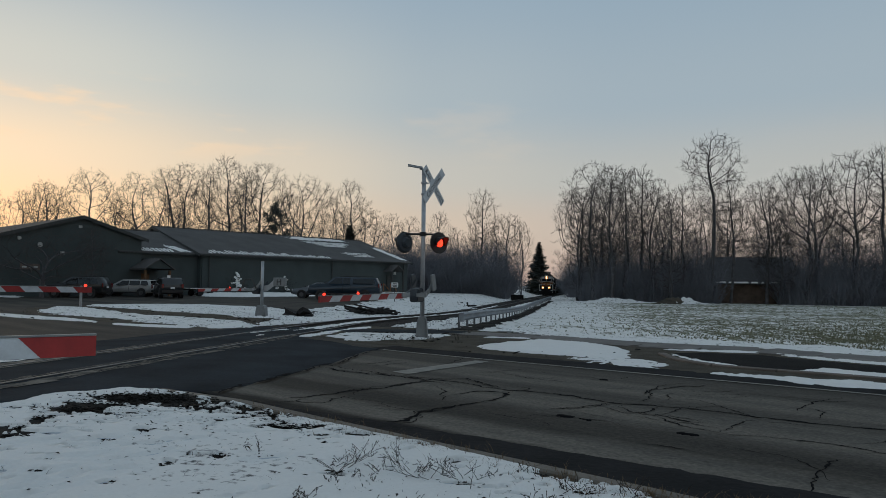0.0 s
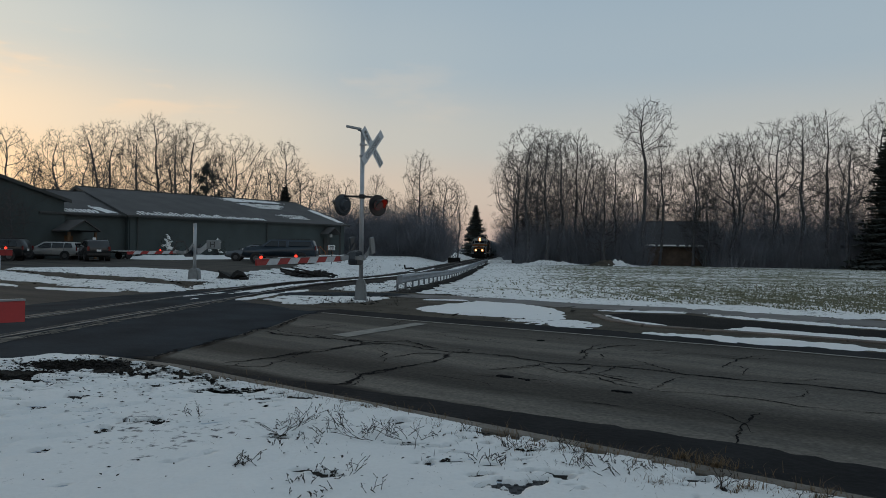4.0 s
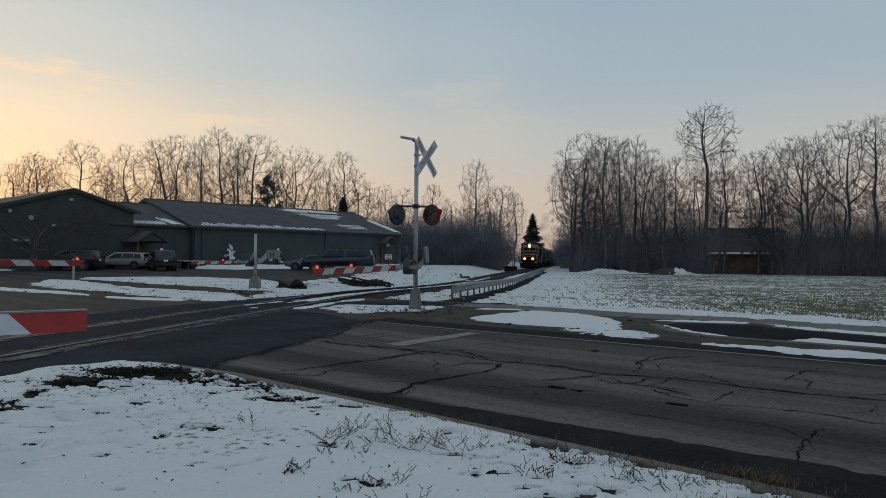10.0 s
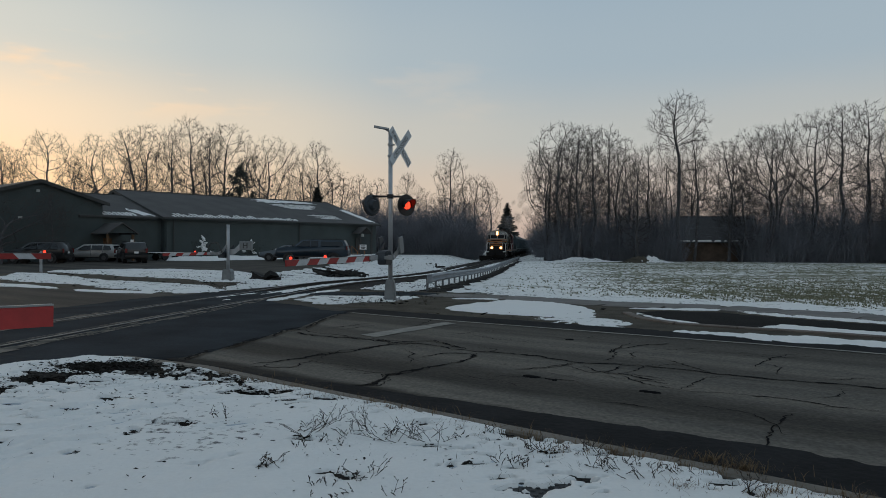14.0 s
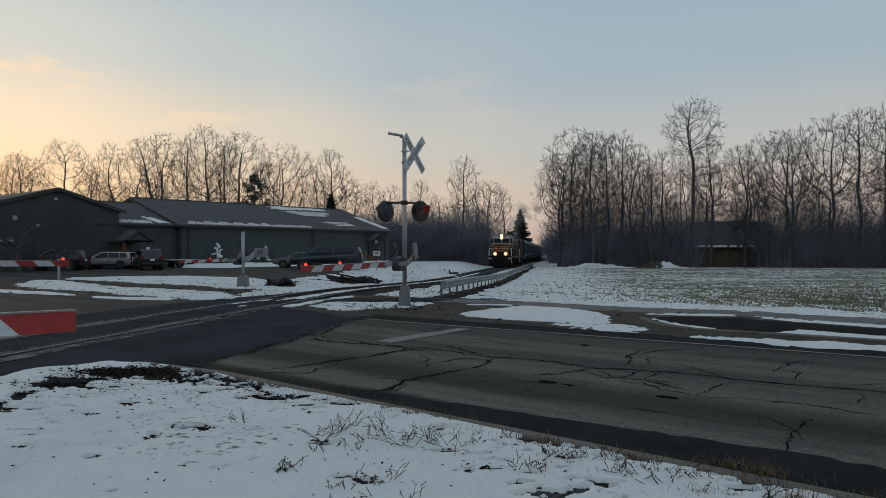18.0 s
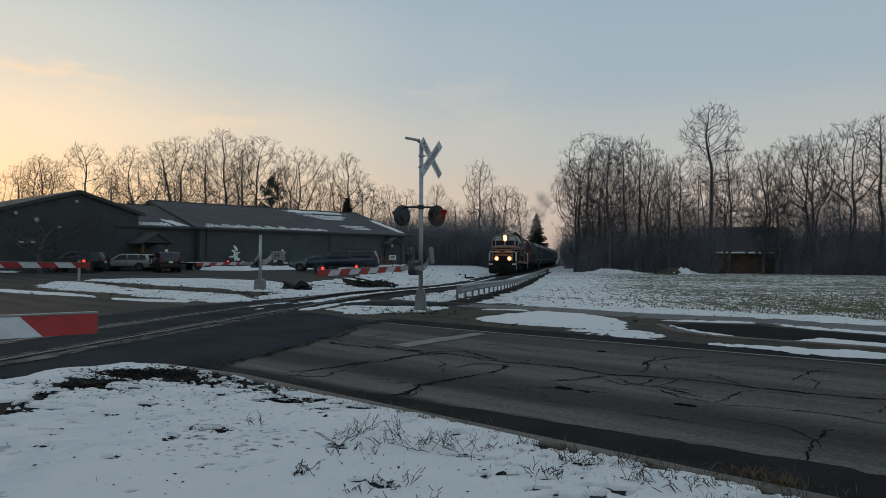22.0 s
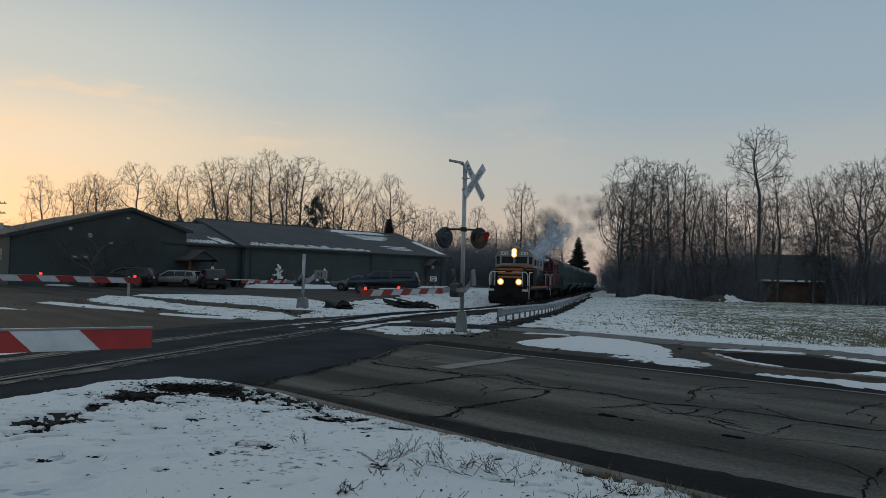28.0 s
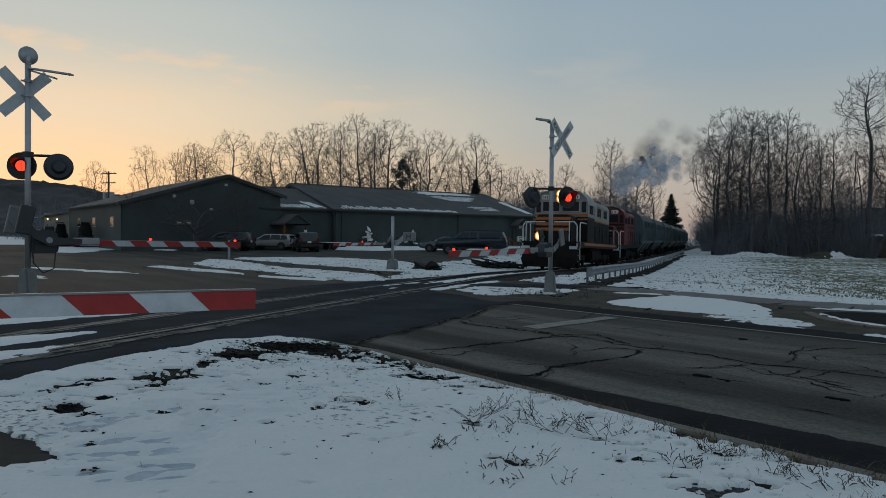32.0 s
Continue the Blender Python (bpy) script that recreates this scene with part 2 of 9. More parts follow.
worn_in_tracks(ASPHALT, ((5.4, 0.22), (5.74, 0.36), (5.92, 1.40), (6.40, 1.2), (6.72, 0.50), (7.3, 0.45), (7.7, 1.1), (8.6, 1.25), (9.0, 0.80), (9.5, 0.86), (9.8, 1.25), (10.5, 1.2), (10.9, 0.76), (11.5, 0.82), (12.0, 0.6)))
SEAL = mat("crack_seal", (0.009, 0.009, 0.010), 0.9, var=0.1, bump=0.1, spec=0.03)
CONCRETE = mat("kerb_concrete", (0.185, 0.162, 0.135), 0.9, var=0.2, scale=3.0, fine=50.0)
KERB_TAN = mat("stained_kerb", (0.155, 0.128, 0.108), 0.9, var=0.25, scale=2.0, fine=40.0)
SIDEWALK = mat("sidewalk_slab", (0.15, 0.14, 0.13), 0.85, var=0.2, scale=1.5, fine=30.0, random=0.12)
PAINT_ROAD = mat("worn_road_paint", (0.26, 0.245, 0.21), 0.8, var=0.5, scale=5.0, fine=40.0, tint=(0.13, 0.125, 0.115))
DIRT = mat("wet_dirt", (0.036, 0.034, 0.032), 0.9, var=0.3, scale=2.5, fine=30.0, bump=0.8, depth=0.04, tint=(0.018, 0.016, 0.013), spec=0.1)
VERGE = mat("brown_verge", (0.092, 0.080, 0.062), 0.9, var=0.3, scale=1.6, fine=22.0, bump=0.7, depth=0.03, tint=(0.048, 0.042, 0.034), spec=0.1)
MUD = mat("wet_mud", (0.020, 0.019, 0.018), 0.8, var=0.3, scale=1.0, fine=18.0, bump=0.5, depth=0.02, spec=0.03)
BALLAST = mat("ballast", (0.042, 0.038, 0.036), 0.9, var=0.5, scale=9.0, fine=30.0, bump=1.0, depth=0.05, spec=0.1)
STEEL_RAIL = mat("rail_steel", (0.040, 0.030, 0.025), 0.8, 0.2, var=0.2, scale=5.0)
RAIL_TOP = mat("rail_head", (0.17, 0.165, 0.16), 0.55, 0.5, var=0.2, scale=5.0)
DUST = mat("salt_dust", (0.225, 0.205, 0.175), 0.9, var=0.35, scale=3.0, fine=30.0, tint=(0.05, 0.05, 0.05), spec=0.1)
TIE = mat("timber_tie", (0.022, 0.020, 0.019), 0.9, var=0.3, scale=4.0, random=0.3)
GALV = mat("galvanised_steel", (0.36, 0.38, 0.40), 0.5, 0.55, var=0.12, scale=4.0, fine=40.0)
ALU = mat("aluminium_paint", (0.42, 0.44, 0.46), 0.45, 0.4, var=0.12, scale=5.0, fine=40.0, tint=(0.28, 0.29, 0.30))
GREY_BOX = mat("grey_enamel", (0.21, 0.225, 0.23), 0.5, 0.1, var=0.14, scale=5.0)
BLACK = mat("black_enamel", (0.012, 0.012, 0.013), 0.5, var=0.2, scale=6.0, bump=0.05)
RED_REFL = mat("red_sheeting", (0.33, 0.020, 0.020), 0.5, var=0.12, scale=9.0, bump=0.05)
WHITE_REFL = mat("white_sheeting", (0.53, 0.57, 0.60), 0.5, var=0.10, scale=9.0, bump=0.05)
WHITE_PAINT = mat("white_paint", (0.78, 0.78, 0.77), 0.5, var=0.1, scale=6.0, bump=0.05)
# colour of the added blink plate, looks like an unlit lens
BLINK_PLATE_RED = mat("dark_red_lens", (0.05, 0.012, 0.014), 0.2, var=0.1, bump=0.0)
LENS_BLUE = mat("hooded_lens", (0.05, 0.075, 0.10), 0.25, var=0.2, bump=0.0)
RED_GLOW = lit("red_lamp_glow", (1.0, 0.05, 0.02), 2.2)
RED_SMALL = lit("small_red_lamp", (1.0, 0.04, 0.02), 2.2)
HEADLAMP = lit("headlamp_glow", (1.0, 0.72, 0.38), 2.6)
# orange glare round the headlamps, put in as an emitting ring
GLARE_RIM = lit("headlamp_reflector_glow", (1.0, 0.36, 0.07), 1.1)
# blue-black, greyer than the plain black enamel
HOUSING = mat("faded_black_housing", (0.032, 0.042, 0.052), 0.45, var=0.15, scale=4.0, bump=0.05)
BARK = mat("bark", (0.098, 0.096, 0.100), 0.95, var=0.3, scale=2.0, fine=14.0, bump=0.6, depth=0.03)
TWIG = mat("twigs", (0.078, 0.071, 0.069), 0.95, var=0.2, scale=1.0, fine=4.0, bump=0.0, random=0.25)
NEEDLE = mat("needles", (0.050, 0.058, 0.052), 0.9, var=0.3, scale=1.0, fine=9.0, bump=0.0)
# lightened and blued: the distance haze is put into the brush colour
HAZY_BRUSH = mat("thicket", (0.195, 0.203, 0.228), 0.95, var=0.25, scale=0.3, fine=3.0, bump=0.0)
DRY_GRASS = mat("dry_grass", (0.16, 0.105, 0.055), 0.9, var=0.3, scale=2.0, fine=9.0, bump=0.0)
DARK_STEM = mat("dead_stem", (0.035, 0.028, 0.022), 0.9, var=0.3, scale=9.0, bump=0.0)
SIDING = mat("dark_green_siding", (0.050, 0.066, 0.066), 0.7, var=0.15, scale=0.5, fine=12.0, bump=0.1)
ROOF = mat("dark_shingle_roof", (0.082, 0.078, 0.076), 0.85, var=0.18, scale=0.5, fine=8.0, bump=0.3)
PALE_WALL = mat("pale_siding", (0.45, 0.42, 0.38), 0.8, var=0.1)
TRIM = mat("dark_trim", (0.05, 0.052, 0.05), 0.7)
GLASS = mat("dark_glass", (0.01, 0.012, 0.014), 0.08, var=0.05, bump=0.0)


# ---- mesh builders ----
def box(bm, c, s, m=None):
    """A box of size s at c, posed by m."""
    ret = bmesh.ops.create_cube(bm, size=1.0, matrix=(m or Matrix()) @ Matrix.Translation(c) @ Matrix.Diagonal((*s, 1)))
    return ret["verts"]


def tube(bm, p0, p1, r0, r1=None, seg=8, cap=True):
    p0, p1 = Vector(p0), Vector(p1)
    r1 = r0 if r1 is None else r1
    q = (p1 - p0).to_track_quat("Z", "Y")
    a = [bm.verts.new(p0 + q @ Vector((math.cos(k * math.tau / seg) * r0, math.sin(k * math.tau / seg) * r0, 0))) for k in range(seg)]
    b = [bm.verts.new(p1 + q @ Vector((math.cos(k * math.tau / seg) * r1, math.sin(k * math.tau / seg) * r1, 0))) for k in range(seg)]
    for k in range(seg):
        bm.faces.new((a[k], a[(k + 1) % seg], b[(k + 1) % seg], b[k]))
    if cap:
        bm.faces.new(a[::-1])
        bm.faces.new(b)
    return a + b


def pipe(bm, pts, r, seg=6):
    for a, b in zip(pts, pts[1:]):
        tube(bm, a, b, r, r, seg)


def prism(bm, outline, y0, y1):
    """An outline in x and z, drawn out from y0 to y1."""
    a = [bm.verts.new((x, y0, z)) for x, z in outline]
    b = [bm.verts.new((x, y1, z)) for x, z in outline]
    n = len(a)
    bm.faces.new(a)
    bm.faces.new(b[::-1])
    for k in range(n):
        bm.faces.new((a[k], b[k], b[(k + 1) % n], a[(k + 1) % n]))
    return a + b


def bevel(bm, w, seg=2):
    bmesh.ops.bevel(bm, geom=list(bm.edges), offset=w, segments=seg, affect="EDGES", clamp_overlap=True)


def place(verts, m):
    for v in verts:
        v.co = m @ v.co


def mesh_of(name, bm, material, smooth=False):
    bmesh.ops.recalc_face_normals(bm, faces=bm.faces)
    me = bpy.data.meshes.new(name)
    bm.to_mesh(me)
    bm.free()
    me.materials.append(material)
    if smooth:
        for p in me.polygons:
            p.use_smooth = True
    return me


def part(name, bm, material, parent=None, label="", smooth=False):
    ob = new(name, mesh_of(name, bm, material, smooth))
    if parent:
        ob.parent = parent
    if label:
        ob["label"] = label
    return ob


def thing(name, m, label, category, group="", kind=""):
    ob = new(name)
    ob.empty_display_size = 0.2
    ob.matrix_world = m
    return tagged(ob, label, category, group, kind)


def raw(name, verts, faces, material, smooth=True):
    me = bpy.data.meshes.new(name)
    me.from_pydata(verts, [], faces)
    me.materials.append(material)
    if smooth:
        me.polygons.foreach_set("use_smooth", [True] * len(me.polygons))
    return new(name, me)


def noise2(x, y, scale, seed=0.0):
    """Smooth noise over arrays, about -1 to 1."""
    rs = np.random.RandomState(int(seed * 10) + 7)
    tab = rs.rand(64, 64) * 2 - 1
    fx, fy = np.asarray(x) * scale + 1000, np.asarray(y) * scale + 1000
    ix, iy = np.floor(fx).astype(int), np.floor(fy).astype(int)
    tx, ty = ss(fx - ix), ss(fy - iy)
    a, b = tab[ix % 64, iy % 64], tab[(ix + 1) % 64, iy % 64]
    c, d = tab[ix % 64, (iy + 1) % 64], tab[(ix + 1) % 64, (iy + 1) % 64]
    return a * (1 - tx) * (1 - ty) + b * tx * (1 - ty) + c * (1 - tx) * ty + d * tx * ty


def inside(x, y, poly):
    """Distance inside (plus) or outside (minus) of an outline, over arrays."""
    best, odd = np.full(np.shape(x), 1e9), np.zeros(np.shape(x), bool)
    for (ax, ay), (bx, by) in zip(poly, poly[1:] + poly[:1]):
        dx, dy = bx - ax, by - ay
        t = np.clip(((x - ax) * dx + (y - ay) * dy) / (dx * dx + dy * dy + 1e-12), 0, 1)
        best = np.minimum(best, np.hypot(x - ax - t * dx, y - ay - t * dy))
        cross = ((ay > y) != (by > y)) & (x < (bx - ax) * (y - ay) / (by - ay + 1e-12) + ax)
        odd ^= cross
    return np.where(odd, best, -best)


def grid_mesh(name, xs, ys, height, material, keep=None):
    """A height field over a grid; keep tells which points matter."""
    X, Y = np.meshgrid(xs, ys, indexing="ij")
    Z = height(X, Y)
    ok = np.ones_like(X, bool) if keep is None else keep(X, Y, Z)
    a, b = X.shape
    cell = ok[:-1, :-1] | ok[1:, :-1] | ok[:-1, 1:] | ok[1:, 1:]
    idx = np.arange(a * b).reshape(a, b)
    q = np.stack([idx[:-1, :-1], idx[1:, :-1], idx[1:, 1:], idx[:-1, 1:]], -1)[cell]
    used = np.unique(q)
    back = np.full(a * b, -1)
    back[used] = np.arange(len(used))
    v = np.stack([X.ravel(), Y.ravel(), Z.ravel()], 1)[used]
    return raw(name, v.tolist(), back[q].tolist(), material)


def sheet(name, poly, lift, material, step=0.5, rough=0.0, rscale=1.0):
    """A thin layer with an uneven edge, laid over the land; outside of its outline it dips under."""
    px, py = [p[0] for p in poly], [p[1] for p in poly]
    xs, ys = np.arange(min(px) - step * 2, max(px) + step * 3, step), np.arange(min(py) - step * 2, max(py) + step * 3, step)
    seed = sum(map(ord, name)) % 50

    def height(X, Y):
        d = inside(X, Y, poly) + rough * (noise2(X, Y, rscale, seed) + 0.5 * noise2(X, Y, rscale * 2.7, seed + 1))
        return gz(X, Y) + np.clip(d / (step * 1.2), -1, 1) * lift * 1.0 - (np.clip(d / (step * 1.2), -1, 1) < 0) * 0.05

    ob = grid_mesh(name, xs, ys, height, material, lambda X, Y, Z: Z > gz(X, Y) - 0.045)
    if name == "crossing_pavement":
        ob.data.normals_split_custom_set_from_vertices([(0, 0, 1)] * len(ob.data.vertices))
    return ob


def thin_snow(name, broad, small, weight, lo, hi, dirt):
    """Thin snow with dead grass and clods showing through in specks."""
    m = mat(name, (0.785, 0.78, 0.76), 0.8, var=0.06, scale=3.0, fine=28.0, bump=0.4, depth=0.02, tint=(0.69, 0.69, 0.68), spec=0.2)
    t = m.node_tree
    b = t.nodes["Principled BSDF"]
    src = b.inputs["Base Color"].links[0].from_socket
    co = t.nodes.new("ShaderNodeTexCoord").outputs["Object"]
    facs = []
    for scale, detail in ((broad, 3.0), (small, 5.0)):
        n = t.nodes.new("ShaderNodeTexNoise")
        n.inputs["Scale"].default_value, n.inputs["Detail"].default_value = scale, detail
        t.links.new(co, n.inputs["Vector"])
        facs.append(n.outputs["Fac"])
    add = t.nodes.new("ShaderNodeMath")
    add.operation = "MULTIPLY_ADD"
    add.inputs[1].default_value = weight
    t.links.new(facs[0], add.inputs[0])
    t.links.new(facs[1], add.inputs[2])
    r = t.nodes.new("ShaderNodeMapRange")
    r.inputs["From Min"].default_value, r.inputs["From Max"].default_value = lo, hi
    t.links.new(add.outputs[0], r.inputs["Value"])
    mix = t.nodes.new("ShaderNodeMix")
    mix.data_type = "RGBA"
    mix.inputs[7].default_value = (*dirt, 1)
    t.links.new(r.outputs[0], mix.inputs[0])
    t.links.new(src, mix.inputs[6])
    t.links.new(mix.outputs[2], b.inputs["Base Color"])
    return m


SNOW_THIN = thin_snow("thin_snow", 0.9, 7.0, 0.6, 0.90, 1.02, (0.065, 0.060, 0.045))
SNOW_TRODDEN = thin_snow("trodden_snow", 0.45, 14.0, 1.2, 1.29, 1.43, (0.12, 0.12, 0.12))
HILL = mat("wooded_hill", (0.062, 0.058, 0.056), 0.95, var=0.3, scale=0.05, fine=0.5, bump=0.0)
STORE_WALL = mat("pale_store_wall", (0.42, 0.38, 0.33), 0.8, var=0.15, scale=1.0, fine=12.0, bump=0.1)

# ---- ground ----
def spaced(limit, first, grow):
    v, s = [0.0], first
    while v[-1] < limit:
        v.append(v[-1] + s)
        s *= grow
    return v


def field_material():
    """Thin snow over mown grass: mostly white, the grass showing through in tufts and faint rows."""
    m = bpy.data.materials.new("snowy_field")
    m.use_nodes = True
    t = m.node_tree
    b = t.nodes["Principled BSDF"]
    b.inputs["Roughness"].default_value = 0.85
    b.inputs["Specular IOR Level"].default_value = 0.1
    tc = t.nodes.new("ShaderNodeTexCoord").outputs["Object"]

    def noise_at(scale, stretch=(1, 1, 1), detail=4.0, turn=0.0):
        mp = t.nodes.new("ShaderNodeMapping")
        mp.inputs["Scale"].default_value = stretch
        mp.inputs["Rotation"].default_value = (0, 0, turn)
        t.links.new(tc, mp.inputs[0])
        n = t.nodes.new("ShaderNodeTexNoise")
        n.inputs["Scale"].default_value, n.inputs["Detail"].default_value = scale, detail
        t.links.new(mp.outputs[0], n.inputs["Vector"])
        return n.outputs["Fac"]

    def math_(op, a, c):
        n = t.nodes.new("ShaderNodeMath")
        n.operation = op
        for i, v in enumerate((a, c)):
            if isinstance(v, float):
                n.inputs[i].default_value = v
            else:
                t.links.new(v, n.inputs[i])
        return n.outputs[0]

    tufts = noise_at(3.0, (1.0, 0.16, 1.0), 4.0)
    rows = noise_at(0.5, (0.25, 0.5, 1.0), 4.0, 0.58)
    sp = t.nodes.new("ShaderNodeSeparateXYZ")
    t.links.new(tc, sp.inputs[0])
    dn = t.nodes.new("ShaderNodeVectorMath")
    dn.operation = "DOT_PRODUCT"
    dn.inputs[1].default_value = N
    t.links.new(tc, dn.inputs[0])

    def fade(src, lo, hi, top):
        n = t.nodes.new("ShaderNodeMapRange")
        n.interpolation_type = "SMOOTHSTEP"
        for k, v in (("From Min", lo), ("From Max", hi), ("To Min", top), ("To Max", 0.0)):
            n.inputs[k].default_value = v
        t.links.new(src, n.inputs["Value"])
        return n.outputs[0]
    # deeper snow drifted towards the track and along the sidewalk
    drift = math_("ADD", fade(math_("SUBTRACT", sp.outputs[0], math_("MULTIPLY", sp.outputs[1], 0.045)), -1.0, 7.0, 0.26), fade(dn.outputs["Value"], 18.0, 24.0, 0.30))
    patches = noise_at(0.05, (1, 1, 1), 3.0)
    s = math_("SUBTRACT", math_("ADD", math_("MULTIPLY", tufts, 1.5), math_("ADD", math_("MULTIPLY", rows, 0.7), math_("MULTIPLY", patches, 0.2))), drift)
    r = t.nodes.new("ShaderNodeMapRange")
    r.inputs["From Min"].default_value, r.inputs["From Max"].default_value = 1.00, 1.30
    t.links.new(s, r.inputs["Value"])
    grass = t.nodes.new("ShaderNodeMix")
    grass.data_type = "RGBA"
    grass.inputs[6].default_value, grass.inputs[7].default_value = (0.19, 0.175, 0.11, 1), (0.12, 0.13, 0.08, 1)
    t.links.new(noise_at(7.0), grass.inputs[0])
    mix = t.nodes.new("ShaderNodeMix")
    mix.data_type = "RGBA"
    t.links.new(r.outputs[0], mix.inputs[0])
    mix.inputs[6].default_value = (0.775, 0.765, 0.74, 1)
    t.links.new(grass.outputs[2], mix.inputs[7])
    t.links.new(mix.outputs[2], b.inputs["Base Color"])
    bp = t.nodes.new("ShaderNodeBump")
    bp.inputs["Strength"].default_value, bp.inputs["Distance"].default_value = 0.8, 0.06
    t.links.new(tufts, bp.inputs["Height"])
    t.links.new(bp.outputs[0], b.inputs["Normal"])
    return m


FIELD = field_material()
half = spaced(1500, 0.8, 1.045)
gxs = np.array([-v for v in half[:0:-1]] + half) - 4.0
fwd, back = spaced(1800, 0.8, 1.035), spaced(600, 1.0, 1.2)
gys = np.array([-v for v in back[:0:-1]] + fwd)
ground = grid_mesh("ground", gxs, gys, lambda X, Y: gz(X, Y) - 0.06 + 0.03 * noise2(X, Y, 0.15, 3), FIELD)
tagged(ground, "snow-dusted grass field and open land reaching the horizon", "ground", kind="structure")


def road_grid(name, us, ns, lift, material, label, edge=None):
    """A strip laid along the road, between two distances across it."""
    Ug, Ng = np.meshgrid(us, ns, indexing="ij")
    if edge is not None:
        Ug, Ng = edge(Ug, Ng)
    X, Y = Ug * U.x + Ng * N.x, Ug * U.y + Ng * N.y
    Z = gz(X, Y) + lift
    a, b = X.shape
    idx = np.arange(a * b).reshape(a, b)
    q = np.stack([idx[:-1, :-1], idx[1:, :-1], idx[1:, 1:], idx[:-1, 1:]], -1).reshape(-1, 4)
    ob = raw(name, np.stack([X.ravel(), Y.ravel(), Z.ravel()], 1).tolist(), q.tolist(), material)
    return tagged(ob, label, "road", kind="structure")


def line_n(u):
    """How far across the road its far edge line runs."""
    return 11.22 + 0.075 * np.clip(np.asarray(u, float) + 12.0, 0, 9.5)


road = road_grid("road", np.arange(-90, 90.1, 0.5), np.linspace(5.05, 12.7, 16), -0.01, ASPHALT, "worn grey asphalt road with sealed cracks and a level crossing")
gutter = road_grid("gutter", np.arange(-9, 40.1, 0.05), np.linspace(0, 1, 6), -0.004, GUTTER, "dark wet gutter strip along the kerb", lambda a, b: (a, 5.05 + b * (np.clip(0.15 + 0.11 * (a + 8), 0.12, 0.85) + 0.015 * noise2(a, b * 0, 0.4, 4) + 0.02 * noise2(a, b * 0, 2.1, 5) + 0.04 * noise2(a, b * 0, 7.0, 6))))
gutter_far = road_grid("gutter_far", np.arange(-12.5, 70.1, 0.25), np.linspace(0.10, 1.0, 5), -0.003, GUTTER, "dark wet gutter strip on the far side of the road", lambda a, b: (a, b + line_n(a) + (0.12 * noise2(a, b * 0, 0.5, 9) + 0.06 * noise2(a, b * 0, 2.1, 8)) * (b < 0.2)))

# the lot and the road beyond the track
lot = sheet("lot", [(-10.8, 4), (-10.3, 24), (-9.6, 40), (-9.0, 62), (-16, 72), (-30, 78), (-62, 66), (-95, 50), (-95, -10), (-40, -8)], 0.0, ASPHALT_LOT, 1.0, 0.3, 0.3)
tagged(lot, "grey asphalt lot and road beyond the track", "parking lot", kind="structure")

# new asphalt at the crossing, along the track
PATCH = [(-6.5, -9), (-6.35, 3.0), (-6.35, 6.8), (-5.9, 8.9), (-4.4, 9.2), (-4.4, 10.0), (-4.12, 11.4), (-4.0, 12.5), (-3.95, 14.4), (-3.8, 16.1), (-5.0, 17.2), (-6.6, 18.3), (-7.2, 22.5), (-9.5, 22.2), (-10.6, 20.0), (-11.4, 14.0), (-11.0, 6.0), (-10.9, -9)]
crossing = sheet("crossing_pavement", PATCH, 0.012, ASPHALT_NEW, 0.16, 0.10, 1.3)
tagged(crossing, "fresh dark asphalt laid round the rails at the crossing", "road", kind="structure")

# road markings
edge_line = road_grid("edge_line", np.arange(-12.0, 60, 0.4), np.linspace(0.0, 0.11, 2), 0.0, PAINT_ROAD, "worn white edge line", lambda a, b: (a, b + line_n(a) + 0.012 * noise2(a, b, 0.7, 2)))
stop_line = road_grid("stop_line", np.linspace(-8.92, -8.56, 5), np.linspace(8.6, 11.15, 24), 0.0, PAINT_ROAD, "worn white stop line across one lane", lambda a, b: (a - (b - 8.6) * 0.095 + 0.04 * noise2(a * 3, b, 1.6, 5), b + 0.06 * noise2(a * 5, b * 2, 1.0, 6)))

# kerb along the near side, in cast lengths, curving away at the track
def along(points, step):
    """Even stations along a broken line."""
    out, left = [Vector((*points[0], 0))], step
    for a, b in zip(points, points[1:]):
        a, b = Vector((*a, 0)), Vector((*b, 0))
        d = (b - a).length
        while left <= d:
            out.append(a.lerp(b, left / d))
            left += step
        left -= d
    return out


def bar_along(name, a, b, outline, material, parent, gap=0.006):
    """A length of kerb or strip between two places; outline runs across (to the right of the way) and up."""
    d = (b - a).normalized()
    q = Vector((d.y, -d.x, 0))
    bm = bmesh.new()
    ends = []
    for p in (a + d * gap, b - d * gap):
        ends.append([bm.verts.new((p.x + q.x * ox, p.y + q.y * ox, g(p.x, p.y) + oz)) for ox, oz in outline])
    n = len(outline)
    bm.faces.new(ends[0])
    bm.faces.new(ends[1][::-1])
    for k in range(n):
        bm.faces.new((ends[0][k], ends[1][k], ends[1][(k + 1) % n], ends[0][(k + 1) % n]))
    return part(name, bm, material, parent)


kerb = thing("kerb", Matrix(), "weathered concrete kerb along the road", "kerb", kind="structure")
kerb_way = [(-6.15, 8.1), (-5.95, 8.7), (-5.5, 9.03), (-4.95, 9.05), (-4.4, 8.82), tuple(rn(-7.9, 4.98)[:2])] + [tuple(rn(u, 4.98)[:2]) for u in (-6.0, 0.0, 30.0)]
KERB_CUT = [(0.08, -0.15), (0.08, 0.012), (0.06, 0.030), (-0.06, 0.030), (-0.06, -0.15)]
for a, b in zip(*(lambda p: (p, p[1:]))(along(kerb_way, 1.5))):
    bar_along("kerb_stone", a, b, KERB_CUT, CONCRETE, kerb)

